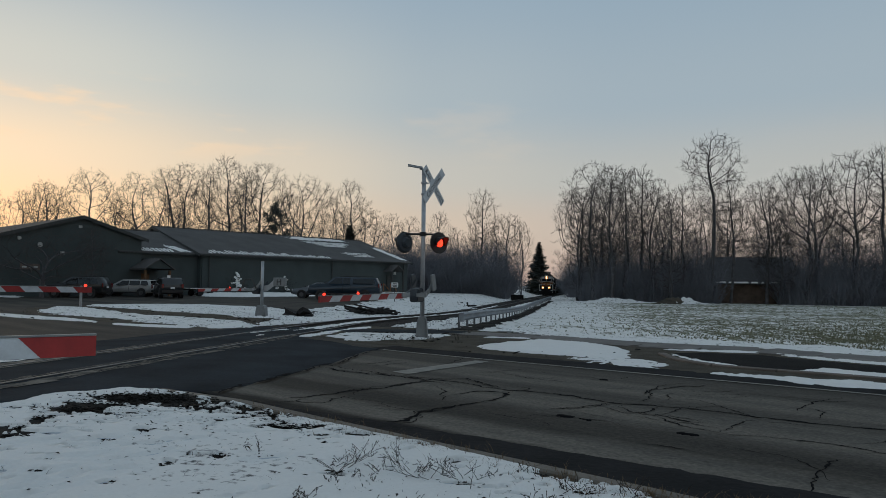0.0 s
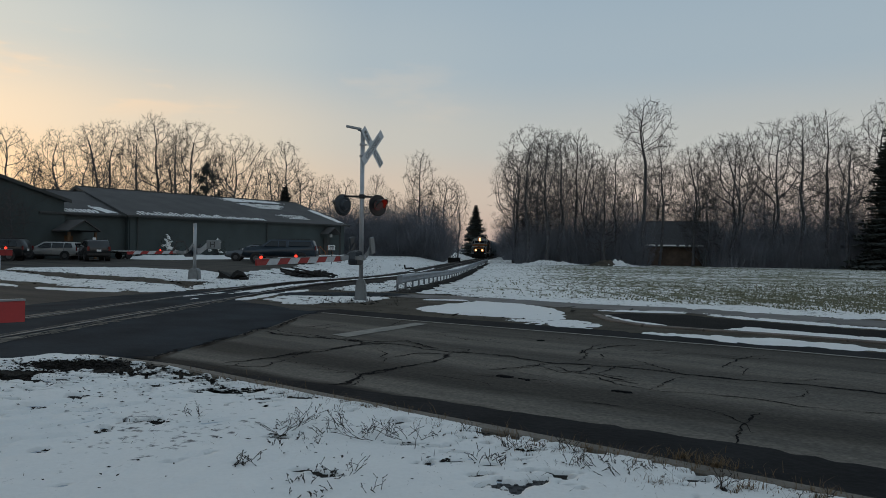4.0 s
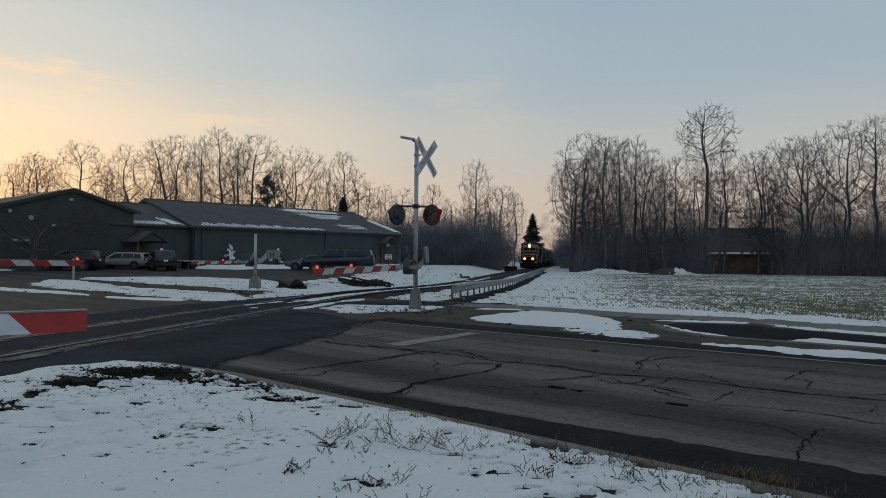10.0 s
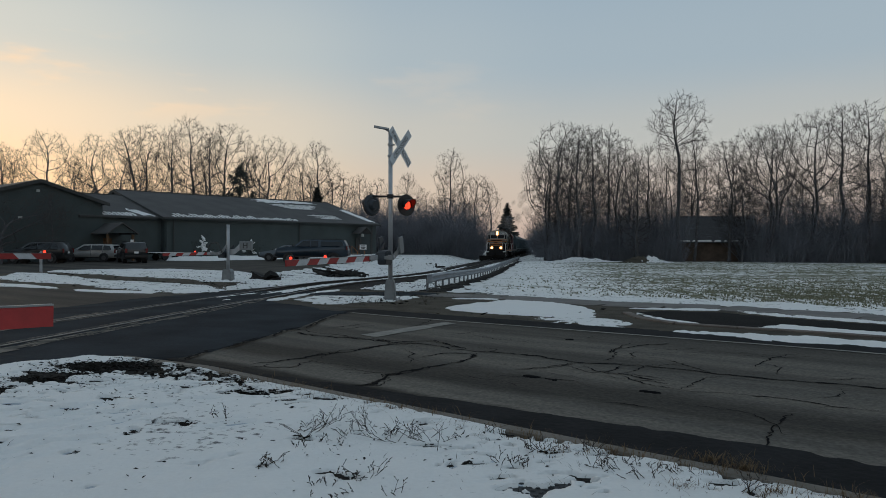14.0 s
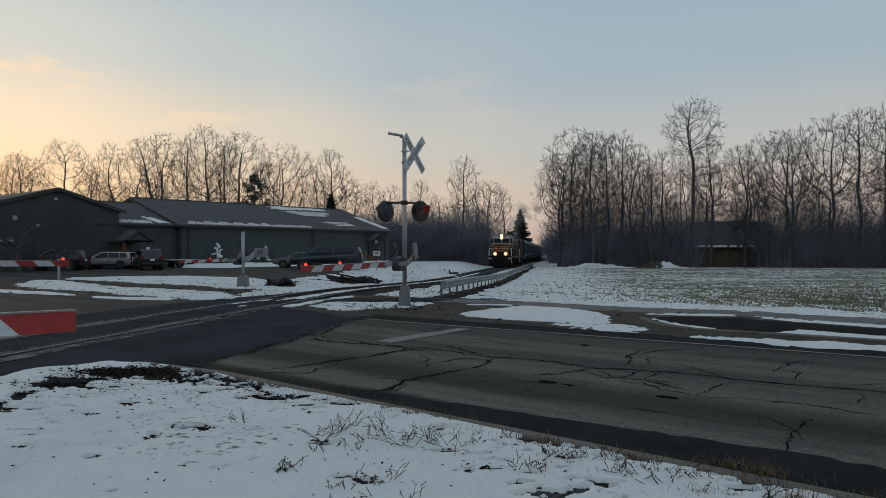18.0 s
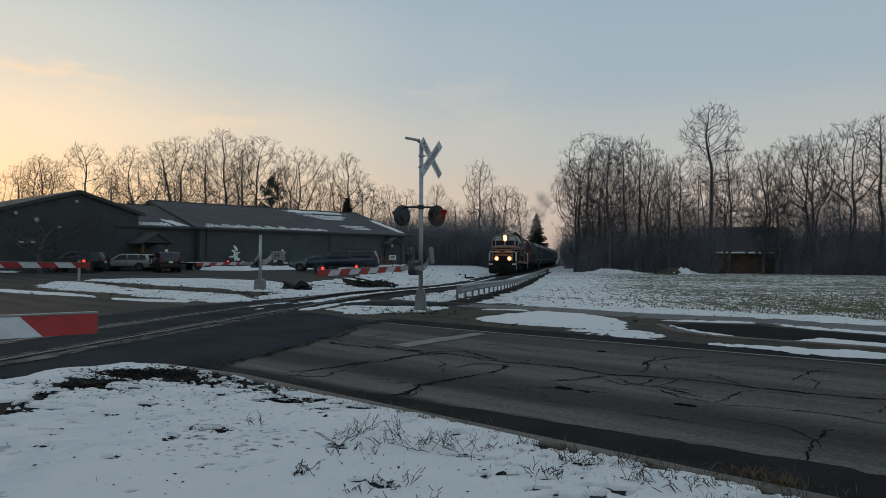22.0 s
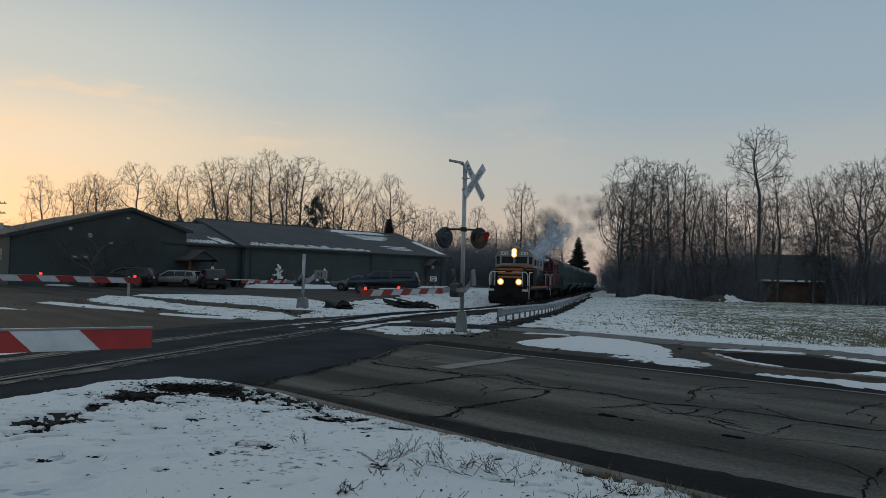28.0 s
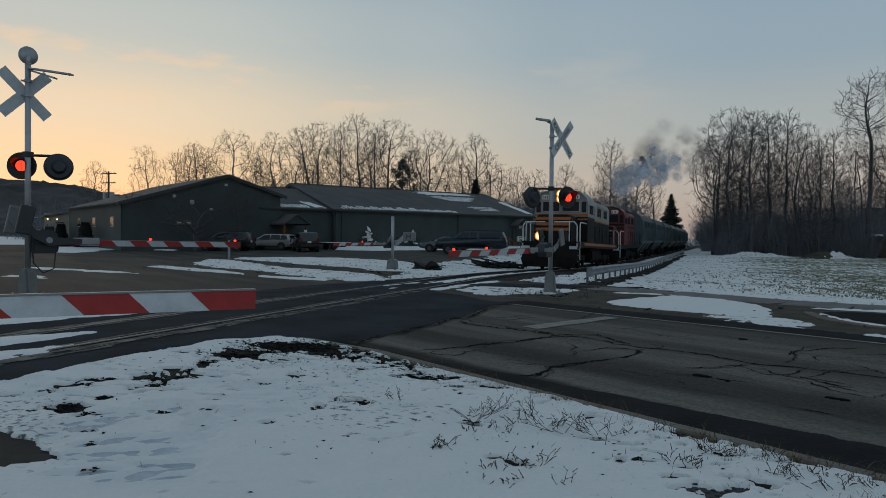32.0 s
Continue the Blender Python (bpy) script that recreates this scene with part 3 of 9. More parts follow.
# low kerb on the far side, between mud and road
far_kerb = thing("far_kerb", Matrix(), "low tan concrete kerb beside the muddy verge", "kerb", kind="structure")
far_way = [(2.6, 16.7), (2.66, 15.6), (2.87, 14.85), (3.49, 14.15), (4.45, 13.75), (5.13, 13.4), (5.97, 12.87), (12.0, 8.85), (26.0, -0.5)]
for a, b in zip(*(lambda p: (p, p[1:]))(along(far_way, 1.2))):
    bar_along("kerb_stone", a, b, [(0.10, -0.15), (0.10, 0.030), (0.07, 0.045), (-0.08, 0.042), (-0.08, -0.15)], KERB_TAN, far_kerb)

# verge under the snow, and the snow itself, at the viewer's corner
CORNER = [(-6.35, -4), (-6.35, 6.6), (-6.15, 8.2), (-5.6, 9.05), (-4.75, 8.95), (-4.0, 8.55)] + [tuple(rn(u, 4.93)[:2]) for u in (-6.8, -5.0, -3.0, -1.0, 1.0, 3.0, 6.0, 14.0, 30.0)] + [(30, -20), (0, -6)]
verge = sheet("verge", CORNER, 0.02, DIRT, 0.25, 0.04, 2.0)
tagged(verge, "dark wet soil and leaves under the snow", "ground", kind="structure")

DARK = [(-5.07, 5.82, 0.16, 0.17, 0.3), (-5.53, 5.39, 0.09, 0.05, 0.3), (-4.99, 5.04, 0.09, 0.09, 0.3), (-5.01, 4.65, 0.13, 0.13, 0.3), (-4.76, 5.32, 0.05, 0.08, 0.3), (-4.2, 5.75, 0.09, 0.05, 0.3), (-4.13, 5.35, 0.12, 0.04, 0.3), (-5.52, 5.66, 0.09, 0.06, 0.3), (-5.14, 6.4, 0.05, 0.06, 0.3), (-5.23, 6.88, 0.1, 0.14, 0.3), (-5.21, 7.36, 0.19, 0.16, 0.3), (-5.16, 8.26, 0.51, 0.36, 0.3), (-4.66, 8.34, 0.28, 0.23, 0.3), (-2.78, 5.79, 0.14, 0.06, 0.45), (-3.18, 5.13, 0.06, 0.05, 0.3), (-3.12, 4.89, 0.05, 0.04, 0.3), (-3.04, 4.41, 0.02, 0.04, 0.3), (-4.04, 3.92, 0.02, 0.04, 0.3), (-3.05, 5.45, 0.04, 0.05, 0.3), (-5.64, 5.0, 0.05, 0.05, 0.3), (-2.62, 7.06, 0.12, 0.07, 0.3), (-2.18, 6.72, 0.14, 0.08, 0.3), (-3.92, 7.82, 0.09, 0.08, 0.3), (-3.25, 7.39, 0.13, 0.07, 0.3), (-2.84, 7.06, 0.12, 0.06, 0.3), (-3.6, 3.54, 0.08, 0.06, 0.3), (-4.85, 5.65, 0.1, 0.06, 0.3), (0.35, 4.45, 0.5, 0.24, -0.3)]
_d = random.Random(41)
# thin bare slivers along the kerb, and bare spots under the weeds
DARK[-1:-1] = [(*(rn(_d.uniform(-8.0, -5.2), 4.72 - abs(_d.gauss(0, 0.34)))[:2]), _d.uniform(0.05, 0.13), _d.uniform(0.018, 0.035), _d.uniform(-0.2, 0.2)) for _ in range(30)]
DARK[-1:-1] = [(x, y, a * 0.62, a * 0.26, 0.1) for x, y, a in ((-2.36, 6.47, 0.13), (-2.12, 6.58, 0.15), (-1.95, 6.85, 0.16), (-1.47, 6.75, 0.12), (-1.67, 5.48, 0.13), (-1.16, 5.61, 0.14), (-0.64, 5.42, 0.14), (-0.30, 4.96, 0.08), (0.29, 5.25, 0.12), (-0.99, 4.53, 0.12), (-1.69, 4.70, 0.10))]
DARK[-1:-1] = [(_d.gauss(-4.75, 0.55), _d.gauss(5.9, 0.75), _d.uniform(0.04, 0.10), _d.uniform(0.015, 0.03), _d.uniform(0.0, 0.5)) for _ in range(30)]
TIP = [(-5.6, 7.15), (-5.05, 7.2), (-4.85, 7.6), (-4.45, 7.75), (-3.8, 7.55), (-3.3, 7.5), (-2.9, 7.35), (-2.75, 7.74), (-4.0, 8.6), (-4.7, 8.95), (-5.25, 8.65), (-5.7, 7.6)]
PATH_BARE = [(-5.6, 4.15), (-4.95, 3.98), (-4.45, 3.85), (-3.98, 3.6), (-4.15, 3.25), (-4.6, 2.9), (-5.6, 2.6)]
STEPS = [(-3.49, 4.03, 0.75), (-3.55, 4.44, 1.10), (-3.06, 3.55, 0.66), (-3.16, 3.78, 0.43), (-3.95, 4.10, 0.92), (-4.58, 4.63, 1.03), (-4.41, 4.46, 0.51), (-3.57, 4.84, 0.53), (-3.58, 4.75, 1.05), (-4.48, 3.95, 0.89), (-4.22, 4.82, 0.41), (-4.18, 5.02, 0.70), (-4.46, 4.21, 1.10), (-4.33, 4.36, 0.71), (-3.93, 5.01, 0.41), (-3.72, 5.07, 0.88), (-3.73, 5.64, 1.06), (-3.85, 5.51, 0.55), (-3.28, 6.36, 0.50), (-3.32, 5.78, 1.02), (-3.38, 5.64, 0.94), (-4.03, 6.08, 0.43), (-4.74, 6.28, 0.65), (-6.40, 5.40, 1.09), (-6.23, 5.31, 0.76), (-3.79, 3.79, 0.40), (-3.25, 3.53, 0.83), (-5.79, 4.74, 1.08), (-5.60, 4.79, 0.59), (-5.67, 5.16, 0.46), (-4.10, 6.17, 0.98), (-4.65, 6.21, 0.98), (-4.49, 7.38, 0.46), (-4.15, 7.10, 0.60), (-3.80, 7.15, 1.08), (-3.42, 7.21, 0.82), (-3.01, 6.72, 0.40), (-4.37, 4.20, 0.77), (-4.28, 4.65, 1.09), (-3.59, 4.94, 0.64), (-3.47, 4.20, 0.44), (-4.47, 4.52, 0.95), (-3.90, 4.01, 0.70), (-3.41, 3.96, 0.62), (-3.43, 4.28, 0.66), (-3.54, 4.70, 0.60), (-3.10, 3.72, 0.70), (-4.16, 4.76, 0.55), (-4.11, 4.96, 0.60), (-3.75, 4.96, 0.20), (-3.56, 3.46, 0.65), (-4.62, 4.25, 0.75), (-3.71, 3.67, 0.30), (-3.95, 5.92, 0.40), (-4.63, 6.17, 0.30), (-4.28, 5.13, 0.50), (-3.79, 5.45, 0.35), (-4.35, 4.16, 0.60)]


_r = random.Random(3)
for _ in range(14):  # more steps and scuffs, thickest towards the track
    _x, _y = _r.gauss(-4.4, 1.1), _r.gauss(5.6, 1.5)
    if -6.2 < _x < -1.8 and 2.5 < _y < 8.2 and _x * N.x + _y * N.y < 4.6:
        STEPS.append((_x, _y, _r.gauss(0.7, 0.4)))


def corner_bare(X, Y):
    """How far the snow has melted or been scuffed off, 0 to 1."""
    WX = X + 0.13 * noise2(X, Y, 3.1, 21) + 0.07 * noise2(X, Y, 8.0, 22)
    WY = Y + 0.10 * noise2(X, Y, 3.3, 23) + 0.06 * noise2(X, Y, 8.5, 24)
    n2, n3 = noise2(X, Y, 2.6, 12), noise2(X * 0.75 + Y * 0.2, Y * 1.5, 6.0, 13)
    n4, n5 = noise2(X * 0.8, Y * 1.3, 12.5, 14), noise2(X * 0.8, Y * 1.2, 22.0, 15)
    rag = 0.28 * n2 + 0.42 * n3 + 0.40 * n4 + 0.34 * n5
    across = X * N.x + Y * N.y
    bare = -0.04 + 0.18 * np.exp(-(((X + 4.9) / 1.3) ** 2) - ((Y - 6.2) / 1.6) ** 2) + 0.46 * ss(1 - (4.95 - across) / 0.55) + 0.14 * ss(1 - (4.95 - across) / 1.6)
    for cx, cy, a, b, w in ((-0.75, 5.55, 1.3, 0.75, 0.18), (0.95, 4.75, 1.3, 0.5, 0.12), (-4.3, 7.5, 1.7, 0.7, 0.34), (-5.6, 6.0, 0.9, 1.0, 0.34), (-5.1, 4.7, 0.7, 0.5, 0.30), (-1.6, 4.7, 0.5, 0.4, 0.30)):
        bare = bare + w * np.exp(-(((X - cx) / a) ** 2) - ((Y - cy) / b) ** 2)
    for cx, cy, a, b, w in DARK:
        ca, sa = math.cos(w), math.sin(w)
        ex, ey = (WX - cx) * ca + (WY - cy) * sa, -(WX - cx) * sa + (WY - cy) * ca
        bare = bare + (1.1 if a * b < 0.05 else 0.76) * np.exp(-((ex / a) ** 2 + (ey / b) ** 2) * 0.8)
    bare = bare + 0.50 * ss(inside(X, Y, TIP) / 0.36 + 0.30)
    off = ss((bare + 1.0 * rag - 0.68) / 0.26)
    return np.maximum(off, ss((inside(X, Y, PATH_BARE) + 0.05 * n4 + 0.03 * n3) / 0.05))


def corner_snow(X, Y):
    d = inside(X, Y, CORNER)
    h = 0.048 + 0.010 * noise2(X, Y, 0.8, 11) + 0.008 * noise2(X, Y, 2.6, 16) + 0.006 * noise2(X, Y, 7.0, 17) + 0.003 * noise2(X, Y, 16.0, 18)
    h += np.minimum(0, d - 0.06) * 0.5
    h -= 0.108 * corner_bare(X, Y)
    dent, rim = np.zeros_like(h), np.zeros_like(h)
    for cx, cy, w in STEPS:
        ca, sa = math.cos(w), math.sin(w)
        for fx, fl, fw in ((0.0, 0.150, 0.068), (-0.205, 0.075, 0.058)):
            ex, ey = (X - cx) * ca + (Y - cy) * sa - fx, -(X - cx) * sa + (Y - cy) * ca
            e = (ex / fl) ** 2 + (ey / fw) ** 2
            dent = np.maximum(dent, np.exp(-(e ** 2)))
            rim = np.maximum(rim, np.exp(-((np.sqrt(e) - 1.4) ** 2) * 8))
    h += 0.012 * rim * (1 - dent) - (0.030 + 0.012 * noise2(X, Y, 9.0, 27)) * dent
    return gz(X, Y) + h


slush = grid_mesh("slush", np.arange(-6.5, 4.4, 0.06), np.arange(2.4, 9.2, 0.06), lambda X, Y: gz(X, Y) + 0.0235 + 0.004 * noise2(X, Y, 11.0, 28) - 0.06 * corner_bare(X, Y) + np.minimum(0, inside(X, Y, CORNER) - 0.15) * 0.3, SHADED_SLUSH, lambda X, Y, Z: Z > gz(X, Y) + 0.005)
tagged(slush, "grey trodden slush in the footprints, its tone standing for their shade too", "snow", kind="structure")
snow_corner = grid_mesh("snow_cover", np.arange(-6.6, 4.4, 0.027), np.arange(2.4, 9.3, 0.027), corner_snow, SNOW_TRODDEN, lambda X, Y, Z: (Z > gz(X, Y) - 0.02) & (inside(X, Y, CORNER) > -0.02))
tagged(snow_corner, "trodden fresh snow with footprints and bare dark patches", "snow", kind="structure")
snow_behind = sheet("snow_behind", [(-6.2, 2.85), (4.75, 2.85), (4.75, 4.4)] + [tuple(rn(u, 4.8)[:2]) for u in (2.2, 6.0, 14.0, 30.0)] + [(30, -19), (0, -5.5), (-6.2, -3.8)], 0.042, SNOW, 0.4)
tagged(snow_behind, "snow on the verge", "snow", kind="structure")


def snow(name, poly, lift=0.05, step=0.12, rough=0.25, rscale=0.9, label="patch of snow with a ragged melting edge", material=None, holes=0.0, bed=0.0):
    """Snow left lying: an uneven blanket that thins out at its edge, with bare spots."""
    px, py = [p[0] for p in poly], [p[1] for p in poly]
    xs, ys = np.arange(min(px) - 0.6, max(px) + 0.6, step), np.arange(min(py) - 0.6, max(py) + 0.6, step)
    seed = sum(map(ord, name)) % 40 + len(bpy.data.objects) % 9

    def height(X, Y):
        d = inside(X, Y, poly) + rough * (noise2(X, Y, rscale, seed) + 0.6 * noise2(X, Y, rscale * 2.9, seed + 1) + 0.45 * noise2(X, Y, rscale * 7, seed + 2))
        h = (lift + 0.012) * ss(d / 0.28 + 0.10) - 0.012 + 0.25 * lift * noise2(X, Y, 1.7, seed + 3) * ss(d)
        if holes:
            h -= lift * 1.6 * ss((noise2(X, Y, 1.1, seed + 4) + 0.7 * noise2(X, Y, 3.3, seed + 5) + 0.4 * noise2(X, Y, 8.0, seed + 6) - 1.05 + holes) / 0.5)
        return gz(X, Y) + np.where(d > -0.25, h + bed * ss((Y - 20) / 14), -0.08)

    ob = grid_mesh(name, xs, ys, height, material or SNOW, lambda X, Y, Z: Z > gz(X, Y) - 0.0115 + bed * ss((Y - 20) / 14))
    return tagged(ob, label, "snow", kind="structure")


# far side of the road, on the viewer's side of the track
verge_far = sheet("verge_far", [(-5.0, 17.5), (-3.6, 17.15), (0, 15.0), (4, 12.65), (12, 7.2), (40, -11.4), (46, -4), (18, 12), (9, 17.5), (4, 19.8), (0, 22.5), (-2.2, 24.5), (-6.4, 24.5), (-6.8, 19.0)], 0.004, VERGE, 0.25, 0.10, 0.9)
tagged(verge_far, "brown trampled verge along the road", "ground", kind="structure")
SLAB = 1.5
sidewalk = thing("sidewalk", Matrix(), "grey concrete sidewalk slabs beside the road", "sidewalk", kind="structure")
walk_mid = [(-2.6, 22.3), (-1.5, 21.95), (-0.42, 21.55), (0.6, 20.7), (1.7, 19.8), (2.5, 19.2), (3.87, 18.7), (5.2, 18.4), (6.27, 17.3), (7.56, 16.27), (13.0, 12.6), (20.0, 7.9), (28.0, 2.6), (37.0, -3.4)]
seg_pts = []
for (ax, ay), (bx, by) in zip(walk_mid, walk_mid[1:]):
    n = max(1, round(math.hypot(bx - ax, by - ay) / SLAB))
    seg_pts += [Vector((ax + (bx - ax) * k / n, ay + (by - ay) * k / n, 0)) for k in range(n)]
for a, b in zip(seg_pts, seg_pts[1:]):
    d = (b - a).normalized()
    q = Vector((-d.y, d.x, 0))
    bm = bmesh.new()
    vs = []
    for z in (-0.1, 0.026):
        for p, s in ((a + d * 0.008, -1), (b - d * 0.008, -1), (b - d * 0.008, 1), (a + d * 0.008, 1)):
            w = p + q * s * 0.78
            vs.append(bm.verts.new((w.x, w.y, g(w.x, w.y) + z)))
    for f in ((0, 1, 2, 3), (4, 5, 6, 7), (0, 1, 5, 4), (1, 2, 6, 5), (2, 3, 7, 6), (3, 0, 4, 7)):
        bm.faces.new([vs[k] for k in f])
    part("slab", bm, SIDEWALK, sidewalk)
mud = sheet("mud", [(2.85, 17.1), (3.37, 17.5), (4.0, 17.45), (4.89, 17.26), (5.51, 16.4), (6.17, 15.85), (7.0, 15.05), (13.6, 10.6), (24, 3.6), (23, 2.4), (12.8, 9.1), (6.2, 13.3), (5.1, 13.9), (4.0, 14.05), (3.55, 14.6), (3.2, 15.2), (3.0, 15.9)], 0.012, MUD, 0.15, 0.10, 1.1)
tagged(mud, "wet dark mud beside the sidewalk", "ground", kind="structure")
snow("snow_lens", [(-1.85, 17.6), (-1.5, 17.03), (-0.93, 16.4), (-0.29, 16.15), (0.5, 15.75), (1.1, 15.3), (1.7, 15.4), (1.81, 16.5), (2.0, 18.0), (1.2, 19.2), (0.34, 20.1), (-0.56, 20.5), (-0.64, 19.5), (-1.33, 18.4)], 0.05, 0.07, 0.14, 1.0)
snow("snow_fringe", [(0.3, 15.7), (0.62, 14.95), (1.0, 14.5), (1.66, 14.05), (2.2, 14.1), (2.45, 14.75), (2.1, 15.35), (1.4, 15.55)], 0.03, 0.06, 0.22, 1.4, holes=0.5, material=SNOW_THIN)
snow("snow_path_edge", [(-1.85, 20.95), (-0.7, 21.0), (0.34, 20.45), (0.36, 20.1), (-0.6, 20.5), (-1.8, 20.62)], 0.03, 0.07, 0.10, 1.4)
snow("snow_strip", [(2.85, 13.42), (3.52, 13.22), (4.32, 12.84), (5.26, 12.42), (5.66, 12.2), (12, 8.0), (30, -4.0), (29.6, -4.5), (11.7, 7.5), (5.4, 11.7), (4.94, 11.75), (4.51, 11.9), (4.07, 12.2), (3.77, 12.6), (3.01, 13.15)], 0.06, 0.07, 0.12, 1.6, holes=0.22)
snow("snow_line", [(2.44, 18.23), (2.96, 18.13), (4.1, 17.89), (5.13, 17.87), (5.92, 16.83), (6.53, 16.17), (7.22, 15.6), (14, 11.0), (24, 4.3), (23.7, 3.9), (13.8, 10.6), (7.03, 15.2), (6.39, 15.78), (5.76, 16.37), (5.0, 17.5), (4.01, 17.6), (2.89, 17.75)], 0.05, 0.07, 0.10, 1.4, holes=0.10)
snow("snow_mud_edge", [(2.7, 16.9), (2.95, 16.9), (3.15, 16.0), (3.4, 15.35), (3.75, 14.75), (4.0, 14.35), (3.85, 14.2), (3.45, 14.65), (3.1, 15.25), (2.9, 15.9)], 0.03, 0.05, 0.10, 2.0, holes=0.25)
snow("snow_bank", [(4.56, 14.12), (5.09, 14.5), (5.43, 14.42), (5.8, 13.8), (6.3, 13.5), (12.6, 9.3), (20, 4.3), (19.7, 3.9), (12.2, 8.95), (6.04, 13.05), (5.63, 13.4), (5.23, 13.7), (4.68, 13.92)], 0.06, 0.07, 0.10, 1.6)
snow("snow_by_mast", [(-5.78, 18.42), (-5.9, 19.3), (-5.53, 20.4), (-4.73, 20.9), (-3.9, 20.9), (-3.2, 21.4), (-2.74, 20.9), (-3.1, 20.05), (-3.46, 19.13), (-4.28, 18.5), (-4.65, 17.85), (-5.1, 17.8)], 0.045, 0.06, 0.22, 1.5, holes=0.42, material=SNOW_THIN)
snow("snow_field_edge", [(-1.9, 24.9), (-0.6, 23.4), (0.4, 22.4), (2, 20.9), (4.0, 19.9), (5.6, 19.5), (7.0, 17.9), (13, 13.7), (24, 6.2), (25, 7.4), (13.5, 15.2), (7.6, 19.6), (6.2, 20.8), (3.6, 21.6), (1.2, 23.4), (-0.4, 25.6), (-1.4, 28)], 0.045, 0.10, 0.5, 1.1, holes=0.34, material=SNOW_THIN)
# between track and guard rail, and on the other side of the track
snow("snow_trackside", [(-5.4, 24.6), (-3.7, 24.4), (-3.3, 26.0), (-2.6, 45), (-0.9, 80), (0.3, 105), (-1.2, 105), (-2.9, 75), (-4.4, 45), (-5.1, 30)], 0.06, 0.14, 0.5, 1.5, holes=0.66, material=SNOW_THIN)
rail_grass = sheet("grass_strip", [(-3.2, 24.0), (-2.5, 24.0), (-1.95, 40), (-0.7, 70), (0.8, 105), (0.5, 105), (-1.2, 70), (-2.5, 40)], 0.03, DIRT, 0.12, 0.32, 2.2)
tagged(rail_grass, "dark dead grass under the guard rail", "grass", kind="structure")
path_over = sheet("path_over_track", [(-7.0, 20.5), (-5.6, 20.7), (-4.7, 21.3), (-3.9, 21.4), (-2.9, 22.0), (-2.2, 22.3), (-2.2, 23.2), (-3.2, 23.9), (-4.6, 23.2), (-5.8, 22.5), (-7.0, 22.4)], 0.014, ASPHALT_NEW, 0.16, 0.12, 1.2)
tagged(path_over, "dark asphalt footpath leading to the track", "path", kind="structure")
snow("snow_verge", [(-15.4, 23.5), (-14.0, 23.1), (-11.9, 22.75), (-11.5, 21.7), (-13.4, 22.0), (-14.7, 22.6)], 0.04, 0.07, 0.10, 1.4, holes=0.15, label="strip of snow along the far edge of the road")
snow("snow_verge", [(-24, 28.4), (-21.1, 27.0), (-18.7, 25.8), (-16.6, 24.5), (-15.9, 23.4), (-17.6, 24.2), (-19.5, 24.9), (-24, 27.2)], 0.04, 0.08, 0.12, 1.3, holes=0.2, label="strip of snow along the far edge of the road")
snow("snow_island", [(-27.5, 39.5), (-25.5, 42.0), (-21.2, 43.0), (-16, 40), (-13.2, 36), (-11.6, 31.5), (-13.2, 30.0), (-15.0, 31.2), (-18.3, 32.8), (-22.7, 36.0), (-26.1, 37.9)], 0.06, 0.09, 0.30, 1.1, holes=0.42, material=SNOW_THIN, label="snow lying along the edge of the lot")
snow("snow_island", [(-24.7, 31.7), (-27.1, 36.2), (-25.8, 36.3), (-22.1, 33.2), (-18.6, 29.9), (-16.1, 28.3), (-14.3, 27.8), (-12.2, 26.9), (-10.7, 25.2), (-10.0, 23.2), (-10.6, 21.8), (-11.5, 22.4), (-13.2, 23.6), (-15.1, 24.8), (-17.3, 26.4), (-19.3, 27.3), (-21.9, 28.8)], 0.06, 0.08, 0.24, 1.1, holes=0.34, material=SNOW_THIN, label="snow-covered island between the road and the lot")
island_soil = sheet("island_soil", [(-28, 35), (-28, 40), (-25, 42.5), (-20, 43), (-15, 39.5), (-11.2, 31), (-10.2, 24.4), (-10.4, 22.0), (-12, 21.8), (-17, 24.6), (-23, 28.4)], 0.004, VERGE, 0.25, 0.2, 0.9)
tagged(island_soil, "brown wet soil round the patches of snow", "ground", kind="structure")
snow("snow_farside", [(-9.9, 24.0), (-9.1, 27), (-9.0, 33), (-8.9, 43), (-8.1, 62), (-6.6, 95), (-9, 100), (-14, 66), (-13.3, 48), (-13.6, 40.2), (-12.3, 33)], 0.08, 0.10, 0.55, 1.4, holes=0.80, material=SNOW_THIN, label="snow bank beside the track")
snow("snow_hall", [(-32.4, 62.4), (-27.3, 61.8), (-24.2, 69), (-21, 76), (-18, 86), (-17, 89.5), (-17.9, 90.6), (-34.2, 66.2)], 0.30, 0.3, 0.5, 0.5, label="snow cleared against the building")
snow("snow_lot", [(-58, 53), (-47.5, 43.4), (-43.8, 42.3), (-45.8, 46.6), (-49.9, 52.4), (-55, 56)], 0.10, 0.3, 0.5, 0.5, label="snow lying along the lot")
snow("snow_lot", [(-57, 59), (-50.7, 54.4), (-44.9, 51.4), (-40.4, 50.3), (-45.8, 56.0), (-51.5, 59.0)], 0.10, 0.3, 0.5, 0.5, label="snow lying along the lot")
snow("snow_road_b", [(-23.5, 19.5), (-21.5, 19.2), (-20.2, 18.4), (-22.5, 18.6)], 0.03, 0.08, 0.2, 1.2, holes=0.3)
snow("snow_road_a", [(-11.3, 6.9), (-10.1, 8.2), (-9.3, 11.5), (-10.6, 9.6), (-13, 8.4), (-13.5, 7)], 0.04, 0.12, 0.3, 0.9, holes=0.3)
